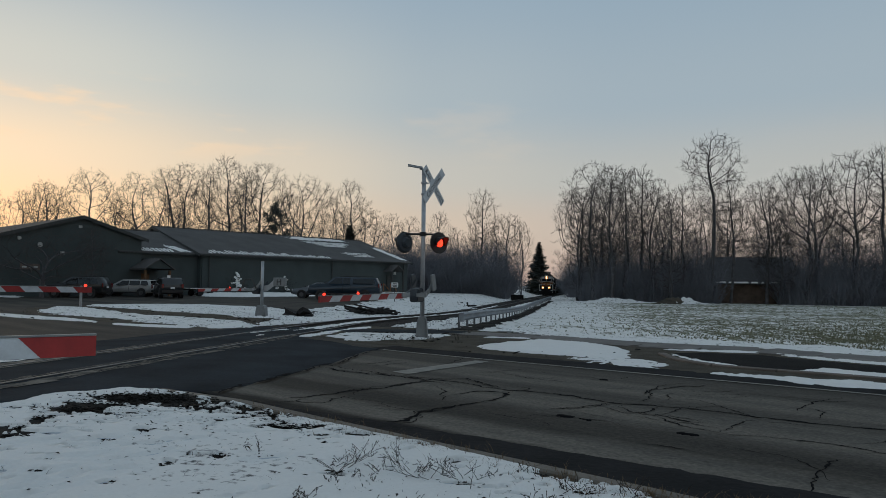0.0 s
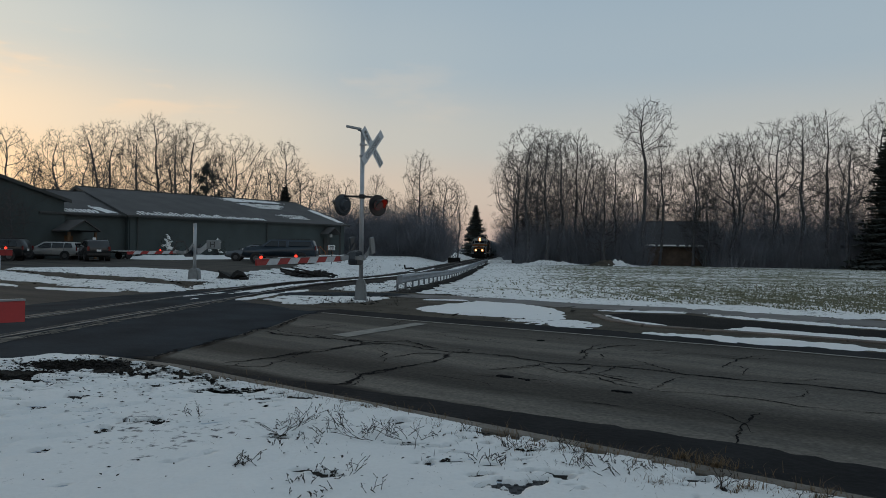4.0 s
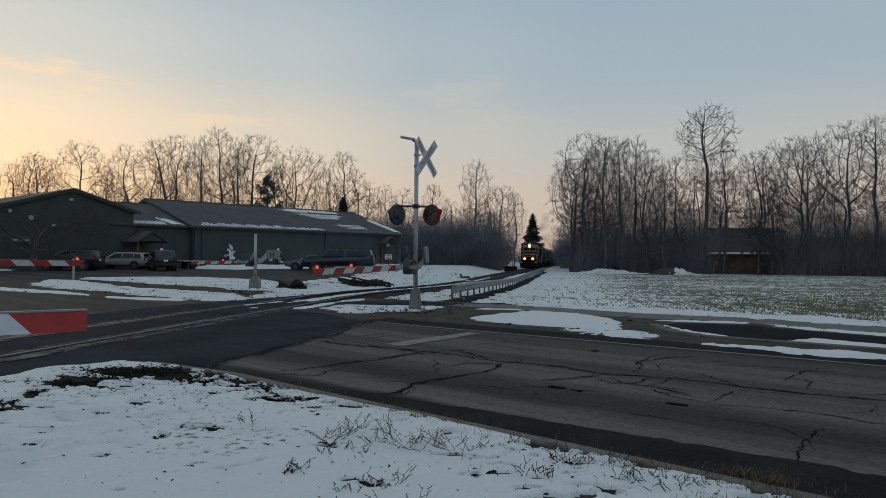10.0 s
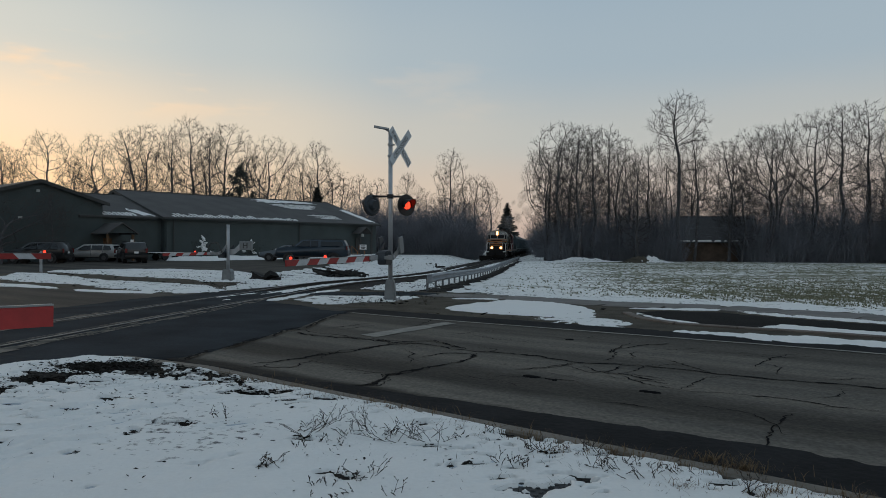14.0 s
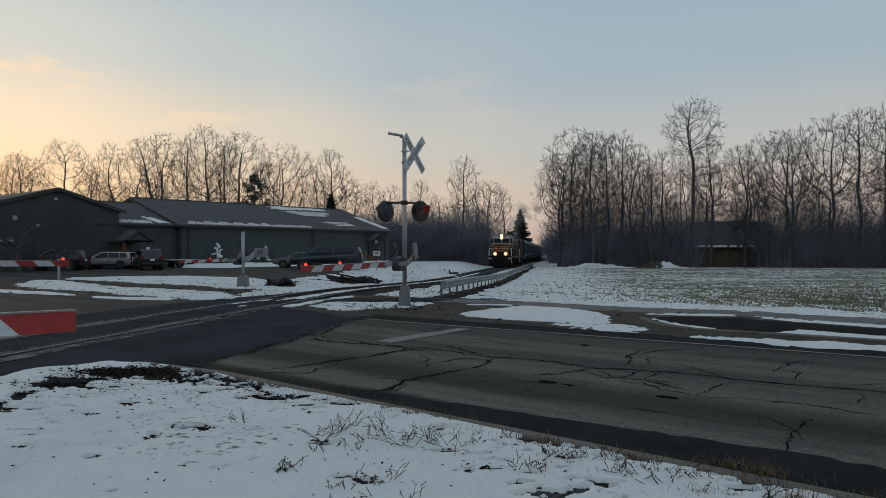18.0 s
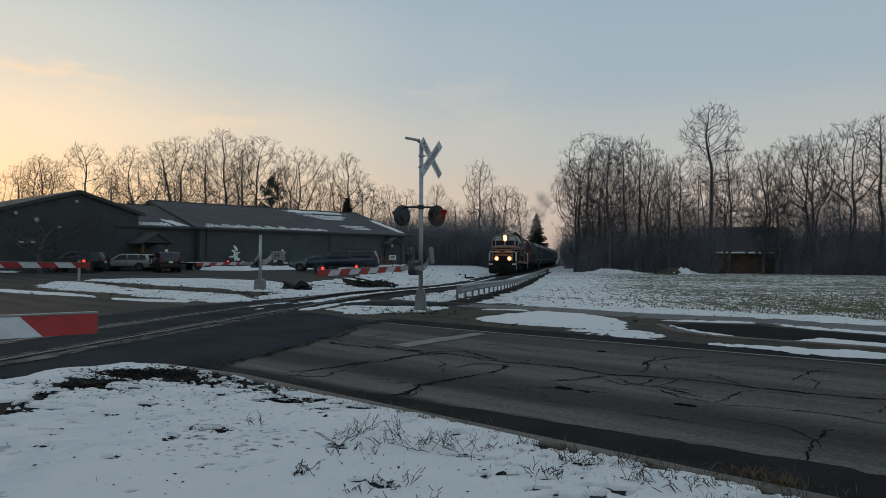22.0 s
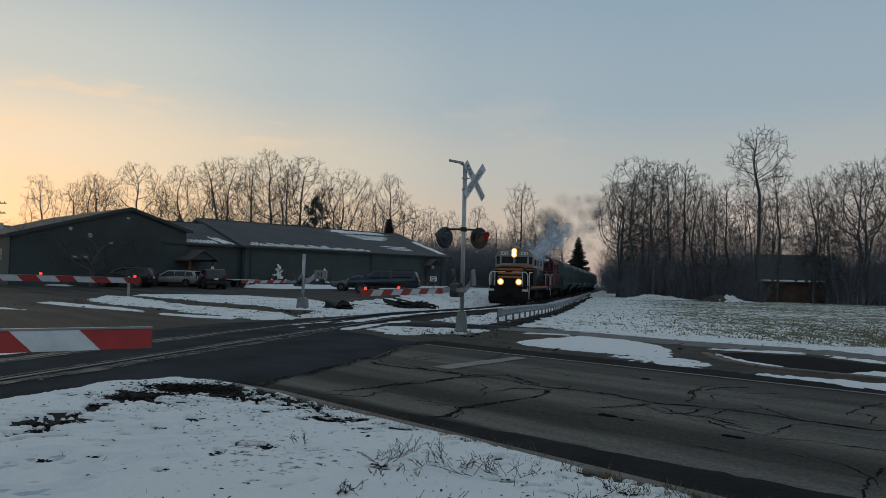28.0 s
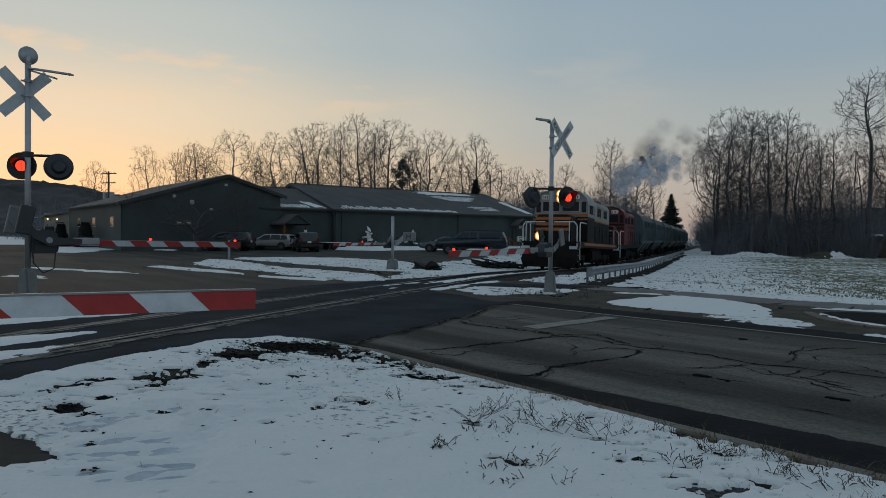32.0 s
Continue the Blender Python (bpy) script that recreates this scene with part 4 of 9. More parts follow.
snow("snow_rail_a", [(-9.5, 5.0), (-8.7, 4.6), (-8.2, 6.5), (-8.02, 7.4), (-7.92, 8.4), (-8.1, 8.5), (-8.45, 7.75), (-8.85, 7.2)], 0.05, 0.06, 0.10, 1.6)
snow("snow_rail_b", [(-8.6, 4.4), (-7.6, 4.2), (-7.25, 5.9), (-7.15, 6.5), (-7.45, 7.1), (-7.7, 6.7), (-8.0, 6.45)], 0.04, 0.06, 0.14, 1.6, holes=0.2)
snow("snow_rails_c", [(-6.70, 18.3), (-6.2, 18.6), (-5.95, 21), (-5.70, 23.6), (-6.05, 23.9), (-6.48, 21)], 0.03, 0.05, 0.10, 1.8, holes=0.2)
snow("snow_rails_e", [(-7.70, 17.8), (-7.5, 18.0), (-7.18, 22), (-6.88, 28), (-6.03, 44), (-4.7, 70), (-4.9, 70), (-6.28, 44), (-7.2, 27), (-7.55, 21)], 0.035, 0.07, 0.10, 1.6, holes=0.28, bed=0.11)
snow("snow_rails_d", [(-8.45, 18.9), (-8.0, 19.0), (-7.4, 21.8), (-7.75, 22.4)], 0.03, 0.05, 0.08, 1.8, holes=0.2)
snow("snow_far_kerb", [(-30, 24.4), (-25, 22.9), (-20, 22.3), (-24, 23.6)], 0.04, 0.12, 0.3, 0.8, holes=0.3)

# ---- track ----
track = thing("railway_track", Matrix(), "single railway track on dark ballast, set in asphalt at the crossing", "railway track", kind="structure")
def rail_z(y):
    return float(gz(track_x(y), y)) + 0.002 + 0.14 * float(ss((y - 19) / 14.0))


ty = list(np.arange(-12, 22, 1.0)) + list(np.arange(22, 60, 2.0)) + list(np.arange(60, 321, 10.0))
for s in (-0.752, 0.752):
    for nm, outline, material in (("rail", [(-0.06, -0.17), (0.06, -0.17), (0.02, -0.12), (0.035, -0.002), (-0.035, -0.002), (-0.02, -0.12)], STEEL_RAIL), ("rail_head", [(-0.036, -0.002), (0.036, -0.002), (0.030, 0.006), (-0.030, 0.006)], RAIL_TOP)):
        verts, faces, k = [], [], len(outline)
        for y in ty:
            verts += [(track_x(y) + s + ox, y, rail_z(y) + oz + 0.012) for ox, oz in outline]
        for i in range(len(ty) - 1):
            faces += [(i * k + j, i * k + (j + 1) % k, (i + 1) * k + (j + 1) % k, (i + 1) * k + j) for j in range(k)]
        ob = raw(nm, verts, faces, material, False)
        ob.parent = track
# ballast bed beyond the crossing
by = np.array(list(np.arange(21, 60, 0.5)) + list(np.arange(60, 320, 5.0)))
prof = [(-2.3, -0.12), (-1.7, 0.02), (-1.3, 0.10), (-0.75, 0.09), (0, 0.10), (0.75, 0.09), (1.3, 0.10), (1.7, 0.02), (2.3, -0.12)]
verts, faces, k = [], [], len(prof)
for y in by:
    lift = float(ss((y - 20) / 14))
    verts += [(track_x(y) + ox, y, float(gz(track_x(y), y)) + oz * lift - (1 - lift) * 0.04 + 0.015 * float(noise2(ox * 3, y, 2.0, 8))) for ox, oz in prof]
for i in range(len(by) - 1):
    faces += [(i * k + j, i * k + j + 1, (i + 1) * k + j + 1, (i + 1) * k + j) for j in range(k - 1)]
bed = raw("ballast_bed", verts, faces, BALLAST)
bed.parent = track
tie_bm = bmesh.new()
box(tie_bm, (0, 0, 0), (2.5, 0.22, 0.14))
tie_me = mesh_of("tie", tie_bm, TIE)
y = 22.5
while y < 110:
    ob = new("tie", tie_me)
    ob.location = (track_x(y), y, rail_z(y) - 0.205 + 0.012)
    ob.parent = track
    y += 0.55
# rubbed-down light strips of sand and salt beside the rails in the crossing
for s, w in ((-0.99, 0.30), (-0.60, 0.11), (0.60, 0.12), (1.00, 0.34)):
    pts, faces = [], []
    ys = np.arange(2.0, 19.0, 0.05)
    k = 13
    for y in ys:
        for j in range(k):
            x = track_x(y) + s + (j / (k - 1) - 0.5) * w * (1 + 0.5 * float(noise2(y, j * 0.3, 1.3, s * 10 + 12)))
            pts.append((x, y, g(x, y) + 0.0205))
    dots = np.repeat(np.random.RandomState(int(90 + 10 * s)).uniform(-0.7, 0.7, (len(ys) // 5 + 1, k)), 5, 0)
    for i in range(len(ys) - 1):
        for j in range(k - 1):
            e = abs(j / (k - 2) - 0.5)
            v = float(noise2(ys[i] * 0.5, j * 0.45 + s * 9, 0.9, 3) + 0.5 * noise2(ys[i] * 0.6, j * 0.8, 4.0, 4)) + dots[i, j]
            if v > -0.65 + 1.6 * e + 0.9 * float(ss((ys[i] - 13) / 6)):
                faces.append((i * k + j, i * k + j + 1, (i + 1) * k + j + 1, (i + 1) * k + j))
    ob = raw("salt_strip", pts, faces, DUST)
    ob.parent = track

# ---- cracks, sealed and open, in the old asphalt ----
CRACKS = [
    ((-4.33, 8.97), (-4.42, 9.87), (-4.21, 10.42), (-4.17, 11.28), (-4.06, 11.66), (-4.05, 12.56), (-3.85, 12.94), (-3.88, 14.47), (-3.81, 16.27)),
    ((-3.38, 8.96), (-2.94, 9.48), (-2.74, 9.92), (-2.40, 10.24), (-2.09, 10.81), (-1.91, 11.09), (-1.62, 11.26), (-1.24, 11.11), (-0.94, 10.71), (-0.58, 10.47), (-0.17, 10.41), (0.16, 10.23), (0.47, 10.06), (0.89, 9.63), (1.40, 9.55), (1.87, 9.39), (2.45, 8.98), (3.00, 8.68), (3.88, 8.36), (6.5, 6.6)),
    ((-3.94, 12.23), (-3.29, 11.91), (-2.75, 11.75), (-2.22, 11.53), (-1.90, 11.29), (-1.30, 11.64), (-0.68, 10.69)),
    ((-1.75, 7.75), (-1.53, 7.91), (-1.53, 8.48), (-1.36, 8.70), (-1.08, 9.03), (-0.82, 9.37), (-0.56, 9.78), (-0.49, 10.31)),
]
CRACKS_MORE = [
    ((0.07, 8.99), (0.47, 9.14), (0.84, 9.64)),
    ((0.74, 9.39), (0.95, 8.89), (1.31, 9.04), (1.45, 9.48)),
    ((1.3, 8.93), (1.51, 8.58), (1.8, 8.44)),
    ((-3.18, 12.88), (-2.97, 13.15), (-2.69, 13.69)),
    ((1.42, 10.47), (1.5, 10.91), (2.06, 11.45), (2.49, 11.67)),
    ((-4.11, 12.67), (-3.67, 12.47), (-2.98, 12.05), (-2.37, 11.58), (-1.78, 11.48)),
    ((-2.14, 8.81), (-1.84, 8.64), (-1.54, 8.58)),
    ((-1.28, 9.87), (-1.0, 10.31), (-0.49, 10.23)),
    ((-3.33, 8.85), (-2.82, 8.82), (-2.69, 9.42)),
]
CRACKS_THIN = [
    ((-2.08, 8.57), (-1.79, 8.53), (-1.51, 8.56)), ((0.07, 9.00), (0.43, 9.21), (0.73, 9.47), (0.89, 9.63)), ((0.89, 9.63), (1.04, 8.96), (1.29, 8.84), (1.54, 9.14), (1.84, 9.61)),
    ((1.29, 8.84), (1.51, 8.23), (1.81, 7.95), (2.02, 8.29), (2.30, 8.67), (2.61, 8.85)), ((3.09, 9.55), (3.40, 9.94), (3.63, 10.30), (4.13, 10.83)), ((-2.05, 12.47), (-1.81, 14.18), (-1.61, 14.99), (-1.06, 14.82)),
    ((1.22, 9.86), (1.43, 10.28), (1.50, 10.96), (1.88, 11.63), (2.36, 11.89)), ((1.88, 5.70), (2.02, 5.92), (2.27, 6.38), (2.60, 6.95)), ((0.0, 8.53), (0.27, 8.52), (0.52, 8.41)), ((0.70, 11.96), (1.02, 12.01)),
    ((1.80, 7.89), (2.13, 7.81), (2.66, 7.71), (3.05, 7.34), (3.30, 7.20)), ((-3.60, 8.54), (-3.38, 8.74), (-3.13, 9.12)), ((-3.58, 12.97), (-3.25, 13.39), (-2.83, 14.05)), ((3.14, 7.68), (3.41, 7.80), (3.60, 8.17)),
]


def crack(pts, width, seed):
    r = random.Random(seed)
    st = along(pts, 0.05)
    verts, faces = [], []
    drift, swell = 0.0, 1.0
    for i, p in enumerate(st):
        a, b = st[max(0, i - 1)], st[min(len(st) - 1, i + 1)]
        d = (b - a).normalized()
        q = Vector((-d.y, d.x, 0))
        drift = 0.7 * drift + r.gauss(0, 0.018)
        taper = min(1.0, 0.25 + i * 0.15, 0.25 + (len(st) - 1 - i) * 0.15)
        swell = 0.62 * swell + 0.38 * r.choice((0.1, 0.4, 0.8, 1.2, 2.6))
        w = width * taper * swell
        for s in (-0.5, 0.5):
            v = p + q * (drift + s * w)
            verts.append((v.x, v.y, g(v.x, v.y) + 0.0155 if s_new(v.x) else g(v.x, v.y) - 0.005))
    for i in range(len(st) - 1):
        faces.append((2 * i, 2 * i + 1, 2 * i + 3, 2 * i + 2))
    ob = raw("crack", verts, faces, SEAL, False)
    ob.parent = road
    return ob


def s_new(x):
    return x < -3.7


n = 0
rj = random.Random(9)
for group_, wd in ((CRACKS, 0.042), (CRACKS_MORE, 0.028), (CRACKS_THIN, 0.020)):
    for pts in group_:
        crack(pts, wd, n)
        n += 1
        for _ in range(2 if wd > 0.04 else 0):  # finer cracks that run beside the main one and join it again
            i0 = rj.randrange(max(1, len(pts) - 2))
            run = pts[i0:i0 + rj.randint(3, 6)]
            if len(run) > 2:
                ox, oy = rj.gauss(0, 0.10), rj.gauss(0, 0.14)
                crack([run[0]] + [(x + ox, y + oy) for x, y in run[1:-1]] + [run[-1]], wd * rj.uniform(0.25, 0.5), 300 + n * 5 + i0)
r = random.Random(77)
for k in range(70):  # short stray cracks, mostly along the road
    u0, n0 = r.uniform(-8.5, 14), r.uniform(6.2, 11.0)
    pts = [tuple(rn(u0, n0)[:2])]
    a = r.choice((0.0, 0.0, 0.25, 1.3)) + r.gauss(0, 0.25)
    for _ in range(r.randint(3, 8)):
        a += r.gauss(0, 0.35)
        u0, n0 = u0 + math.cos(a) * 0.2, n0 + math.sin(a) * 0.2
        pts.append(tuple(rn(u0, min(11.1, max(6.1, n0)))[:2]))
    crack(pts, r.uniform(0.008, 0.019), 100 + k)

# shallow dark potholes and patches
for x, y, q in ((0.93, 12.0, 0.16), (-2.17, 14.03, 0.2), (0.22, 8.57, 0.22), (0.47, 8.41, 0.14), (1.46, 7.79, 0.16)):
    q *= 0.7
    hole = sheet("pothole", [(x - q * 0.7, y + q * 0.4), (x, y + q * 0.3), (x + q * 0.7, y - q * 0.3), (x + q * 0.5, y - q * 0.6), (x - q * 0.3, y - q * 0.3), (x - q * 0.8, y + q * 0.1)], 0.004, SEAL, 0.04, 0.06, 4.0)
    hole.parent = road

# ---- level-crossing signals and gates ----
def text_mesh(body, size, material, name="lettering"):
    cu = bpy.data.curves.new(name, "FONT")
    cu.body, cu.size, cu.align_x, cu.align_y, cu.extrude = body, size, "CENTER", "CENTER", 0.002
    ob = bpy.data.objects.new(name, cu)
    scene.collection.objects.link(ob)
    bpy.context.view_layer.update()
    me = bpy.data.meshes.new_from_object(ob.evaluated_get(bpy.context.evaluated_depsgraph_get()))
    bpy.data.objects.remove(ob)
    me.materials.clear()
    me.materials.append(material)
    me.name = name
    return me


def facing(v):
    """Turn about z that brings -y to face along v."""
    return math.degrees(math.atan2(v[1], v[0])) + 90


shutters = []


def lamp_head(parent, m, on, view=0.0):
    """A round black backboard with a hooded lens, facing -y."""
    bm = bmesh.new()
    tube(bm, (0, 0.02, 0), (0, 0.05, 0), 0.30, 0.30, 28)
    board = part("backboard", bm, BLACK, parent)
    board.matrix_basis = m
    bm = bmesh.new()
    tube(bm, (0, 0.05, 0), (0, 0.09, 0), 0.285, 0.24, 28)
    tube(bm, (0, 0.09, 0), (0, 0.20, 0), 0.16, 0.11, 18)
    part("lamp_body", bm, HOUSING, board)
    bm = bmesh.new()
    tube(bm, (0, -0.012, 0), (0, 0.018, 0), 0.118, 0.118, 24)
    bevel(bm, 0.008, 2)
    part("lens", bm, RED_GLOW if on else LENS_BLUE, board, "lit red lens" if on else "dark lens", True)
    bm = bmesh.new()
    k, r0, r1 = 14, 0.165, 0.155
    for rr, flip in ((r0, 0), (r1, 1)):
        row = []
        for i in range(k + 1):
            a = radians(-25 + 230 * i / k)
            depth = 0.10 + 0.22 * max(0.0, math.sin(a)) ** 0.7
            row.append((bm.verts.new((math.cos(a) * rr, 0.02, math.sin(a) * rr)), bm.verts.new((math.cos(a) * rr, -depth, math.sin(a) * rr))))
        for a, b in zip(row, row[1:]):
            f = (a[0], a[1], b[1], b[0])
            bm.faces.new(f if flip else f[::-1])
    part("hood", bm, BLACK, board)
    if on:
        # added plate, not part of the signal: hides the lens to make it blink
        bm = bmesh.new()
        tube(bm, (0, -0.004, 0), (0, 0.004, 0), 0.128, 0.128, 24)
        plate_ = part("flasher_shutter", bm, BLINK_PLATE_RED, board, "added dark plate that covers the lens for the blink")
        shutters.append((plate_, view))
    return board


def crossbuck(parent, m, lettered):
    for tilt, word in ((45, "CROSSING"), (-45, "RAILROAD")):
        bm = bmesh.new()
        box(bm, (0, 0, 0), (1.32, 0.004, 0.245))
        blade = part("blade", bm, WHITE_REFL, parent)
        blade.matrix_basis = m @ pose(0, -0.010 if tilt > 0 else 0, 0, 0, -tilt, 0)
        if lettered:
            for text, dx in ((("CROSSING", 0.0),) if tilt > 0 else (("RAIL", -0.37), ("ROAD", 0.37))):
                ob = new("lettering", text_mesh(text, 0.195, BLACK))
                ob.parent = blade
                ob.matrix_basis = pose(dx, -0.0045, -0.01, 90, 0, 0)


def mechanism(th, m, weights=True):
    """Gate machine: cast box on the mast, side plates and counterweights; the arm leaves along +x."""
    bm = bmesh.new()
    prism(bm, [(-0.20, -0.20), (0.18, -0.20), (0.20, -0.05), (0.16, 0.16), (-0.10, 0.20), (-0.20, 0.06)], -0.13, 0.13)
    bevel(bm, 0.025, 2)
    b = part("machine_box", bm, HOUSING, th, "dark grey cast gate machine")
    b.matrix_basis = m
    bm = bmesh.new()
    tube(bm, (0, -0.30, 0.02), (0, 0.30, 0.02), 0.05, 0.05, 10)
    part("shaft", bm, GALV, b)
    for s in (-0.27, 0.27):
        bm = bmesh.new()
        prism(bm, [(0.50, -0.04), (0.50, 0.04), (0.05, 0.07), (-0.18, 0.18), (-0.40, 0.42), (-0.46, 0.36), (-0.24, 0.06), (0.0, -0.07)], s - 0.012, s + 0.012)
        part("side_arm", bm, GREY_BOX if s > 0 else HOUSING, b)
        if weights:
            bm = bmesh.new()
            box(bm, (-0.42, s + (0.05 if s > 0 else -0.05), 0.26), (0.22, 0.06, 0.46), pose(0, 0, 0, 0, 12, 0))
            bevel(bm, 0.015, 1)
            part("counterweight", bm, GREY_BOX if s > 0 else HOUSING, b)
    bm = bmesh.new()
    box(bm, (0.66, 0, 0.0), (0.40, 0.12, 0.12))
    bevel(bm, 0.01, 1)
    part("arm_clamp", bm, GALV, b)
    return b


def gate_arm(th, root, tip, height, lamps=(), first_red=True):
    """A tapering barrier in slanted red and white fields, 16 inches each, counted from the tip."""
    a, b = Vector((*root, height[0])), Vector((*tip, height[1]))
    L = (b - a).length
    x = (a - b).normalized()
    side_ = x.cross(Vector((0, 0, 1))).normalized()
    upv = side_.cross(x)
    m = Matrix((Vector((*x, 0)), Vector((*side_, 0)), Vector((*upv, 0)), Vector((0, 0, 0, 1)))).transposed()
    m.translation = b
    arm = new("gate_arm")
    arm.parent = th
    arm.matrix_basis = th.matrix_world.inverted() @ m
    n, pos, k = 0.4064, 0.0, 0
    h = 0.068
    while pos < L - 0.05:
        e = min(pos + n, L)
        bm = bmesh.new()
        prism(bm, [(pos - (0 if pos == 0 else h), -h), (e - (h if e < L else 0), -h), (e + (h if e < L else 0), h), (pos + (0 if pos == 0 else h), h)], -0.020, 0.020)
        red = (k % 2 == 0) == first_red
        part("red_field" if red else "white_field", bm, RED_REFL if red else WHITE_REFL, arm)
        pos, k = e, k + 1
    bm = bmesh.new()
    box(bm, (L / 2, 0, h + 0.008), (L, 0.055, 0.012))
    part("top_strip", bm, GREY_BOX, arm)
    for d in lamps:
        bm = bmesh.new()
        box(bm, (d, 0, h + 0.09), (0.08, 0.07, 0.03))
        bevel(bm, 0.01, 1)
        part("lamp_housing", bm, BLACK, arm)
        bm = bmesh.new()
        bmesh.ops.create_icosphere(bm, subdivisions=2, radius=0.036, matrix=Matrix.Translation((d, 0, h + 0.04)))
        part("lamp_lens", bm, RED_SMALL, arm, "glowing red lens", True)
    return arm


def mast(x, y, h, face, lamps, label, lettered=True, bell=False, flood=0.0, base="pedestal"):
    z = g(x, y)
    th = thing("crossing_signal", pose(x, y, z), label, "railroad signal", "level crossing signals")
    bm = bmesh.new()
    prism(bm, [(-0.16, 0), (0.16, 0), (0.13, 0.46), (0.09, 0.62), (-0.09, 0.62), (-0.13, 0.46)], -0.14, 0.14)
    bevel(bm, 0.03, 2)
    b = part("pedestal", bm, GREY_BOX, th, "grey cast pedestal")
    for sx in (-0.22, 0.22):
        for sy in (-0.19, 0.19):
            bm = bmesh.new()
            tube(bm, (sx, sy, 0.0), (sx, sy, 0.10), 0.022, 0.022, 6)
            part("bolt", bm, GALV, b)
    bm = bmesh.new()
    box(bm, (0, 0, -0.11), (0.62, 0.56, 0.25))
    bevel(bm, 0.02, 1)
    part("foundation", bm, CONCRETE, th, "concrete foundation")
    bm = bmesh.new()
    tube(bm, (0, 0, 0.4), (0, 0, h), 0.064, 0.060, 16)
    tube(bm, (0, 0, h), (0, 0, h + 0.03), 0.068, 0.05, 16)
    part("pole", bm, ALU, th, "aluminium pole", True)
    cb = pose(0.0, -0.04, h - 0.64, 0, 0, facing(face)) @ pose(0.0, -0.08, 0)
    if lettered:
        cb = pose(0, 0, h - 0.40, 0, 0, facing(face)) @ pose(0.34, -0.10, 0)
    crossbuck(th, cb, lettered)
    for dz in (0.16, -0.16):
        bm = bmesh.new()
        tube(bm, (0, 0, h - 0.52 + dz - 0.025), (0, 0, h - 0.52 + dz + 0.025), 0.085, 0.085, 14)
        box(bm, (0.06, -0.05, h - 0.52 + dz), (0.12, 0.06, 0.03), pose(0, 0, 0, 0, 0, facing(face)))
        part("clamp", bm, GALV, th)
    lz = h * 0.56 + 0.03
    bm = bmesh.new()
    dirs = [Vector(l[0]) for l in lamps]
    tube(bm, (dirs[0].x, dirs[0].y, lz + 0.24), (dirs[1].x, dirs[1].y, lz + 0.24), 0.030, 0.030, 10)
    for d in dirs:
        tube(bm, (d.x, d.y, lz + 0.24), (d.x, d.y, lz + 0.06), 0.026, 0.026, 8)
    box(bm, (0, 0, lz + 0.24), (0.16, 0.16, 0.12))
    part("crossarm", bm, BLACK, th)
    for off, f, on in lamps:
        lamp_head(th, pose(off[0] + f[0] * 0.06, off[1] + f[1] * 0.06, lz, 0, 0, facing(f)), on, facing((-x, -y)) - facing(f))
    if flood:
        bm = bmesh.new()
        d = Vector((math.cos(flood), math.sin(flood), 0))
        tube(bm, (0, 0, h), d * 0.12 + Vector((0, 0, h + 0.05)), 0.03, 0.03, 8)
        q = pose(0, 0, h + 0.06, 0, -10, math.degrees(flood))
        box(bm, (0.25, 0, 0), (0.42, 0.16, 0.05), q)
        part("flood_lamp", bm, GALV, th, "flat flood lamp, unlit")
    if bell:
        bm = bmesh.new()
        f = Vector((face[0], face[1], 0))
        tube(bm, Vector((0, 0, h + 0.19)) - f * 0.02, Vector((0, 0, h + 0.19)) + f * 0.07, 0.20, 0.17, 18)
        tube(bm, Vector((0, 0, h + 0.19)) + f * 0.07, Vector((0, 0, h + 0.19)) + f * 0.13, 0.17, 0.07, 18)
        tube(bm, (0, 0, h), (0, 0, h + 0.19), 0.05, 0.05, 8)
        part("bell", bm, ALU, th, "round crossing bell", True)
        bm = bmesh.new()
        for k, (dz, ln, drop) in enumerate(((0.0, 0.95, 8), (-0.03, 0.58, 17))):
            box(bm, (ln / 2 + 0.03, 0.05 * k, 0), (ln, 0.14, 0.035), pose(0, 0, h - 0.08 + dz, 0, drop, 18))
        part("flood_lamp", bm, GALV, th, "flat flood lamp, unlit")
    return th


MAST_A = (-3.42, 19.55)
far_mast = mast(*MAST_A, 4.72, (0.90, -0.43), [((-0.50, -0.09), (-0.80, 0.60), False), ((0.42, 0.07), (0.72, -0.69), True)], "aluminium crossing signal with lettered crossbuck and a lit red flasher", True, flood=radians(187))
arm_dir = (Vector((-4.95, 15.1)) - Vector(MAST_A)).normalized()
mechanism(far_mast, pose(arm_dir.x * 0.32, arm_dir.y * 0.32, 1.22, 0, 0, math.degrees(math.atan2(arm_dir.y, arm_dir.x))))
gate_arm(far_mast, tuple(Vector(MAST_A) + arm_dir * 0.9), (-4.95, 15.1), (1.20 + g(*MAST_A), 1.16), (0.18, 1.52))

MAST_B = (-13.6, 11.8)
left_mast = mast(*MAST_B, 5.08, (-0.92, 0.39), [((-0.22, 0.05), (0.5, -0.86), True), ((0.42, 0.42), (-0.75, 0.65), False)], "aluminium crossing signal seen from behind, bell on top", False, bell=True)
b_dir = (Vector((-11.4, 16.2)) - Vector(MAST_B)).normalized()
mechanism(left_mast, pose(b_dir.x * 0.32, b_dir.y * 0.32, 1.22, 0, 0, math.degrees(math.atan2(b_dir.y, b_dir.x))) @ Matrix.Scale(1.35, 4))
bm = bmesh.new()
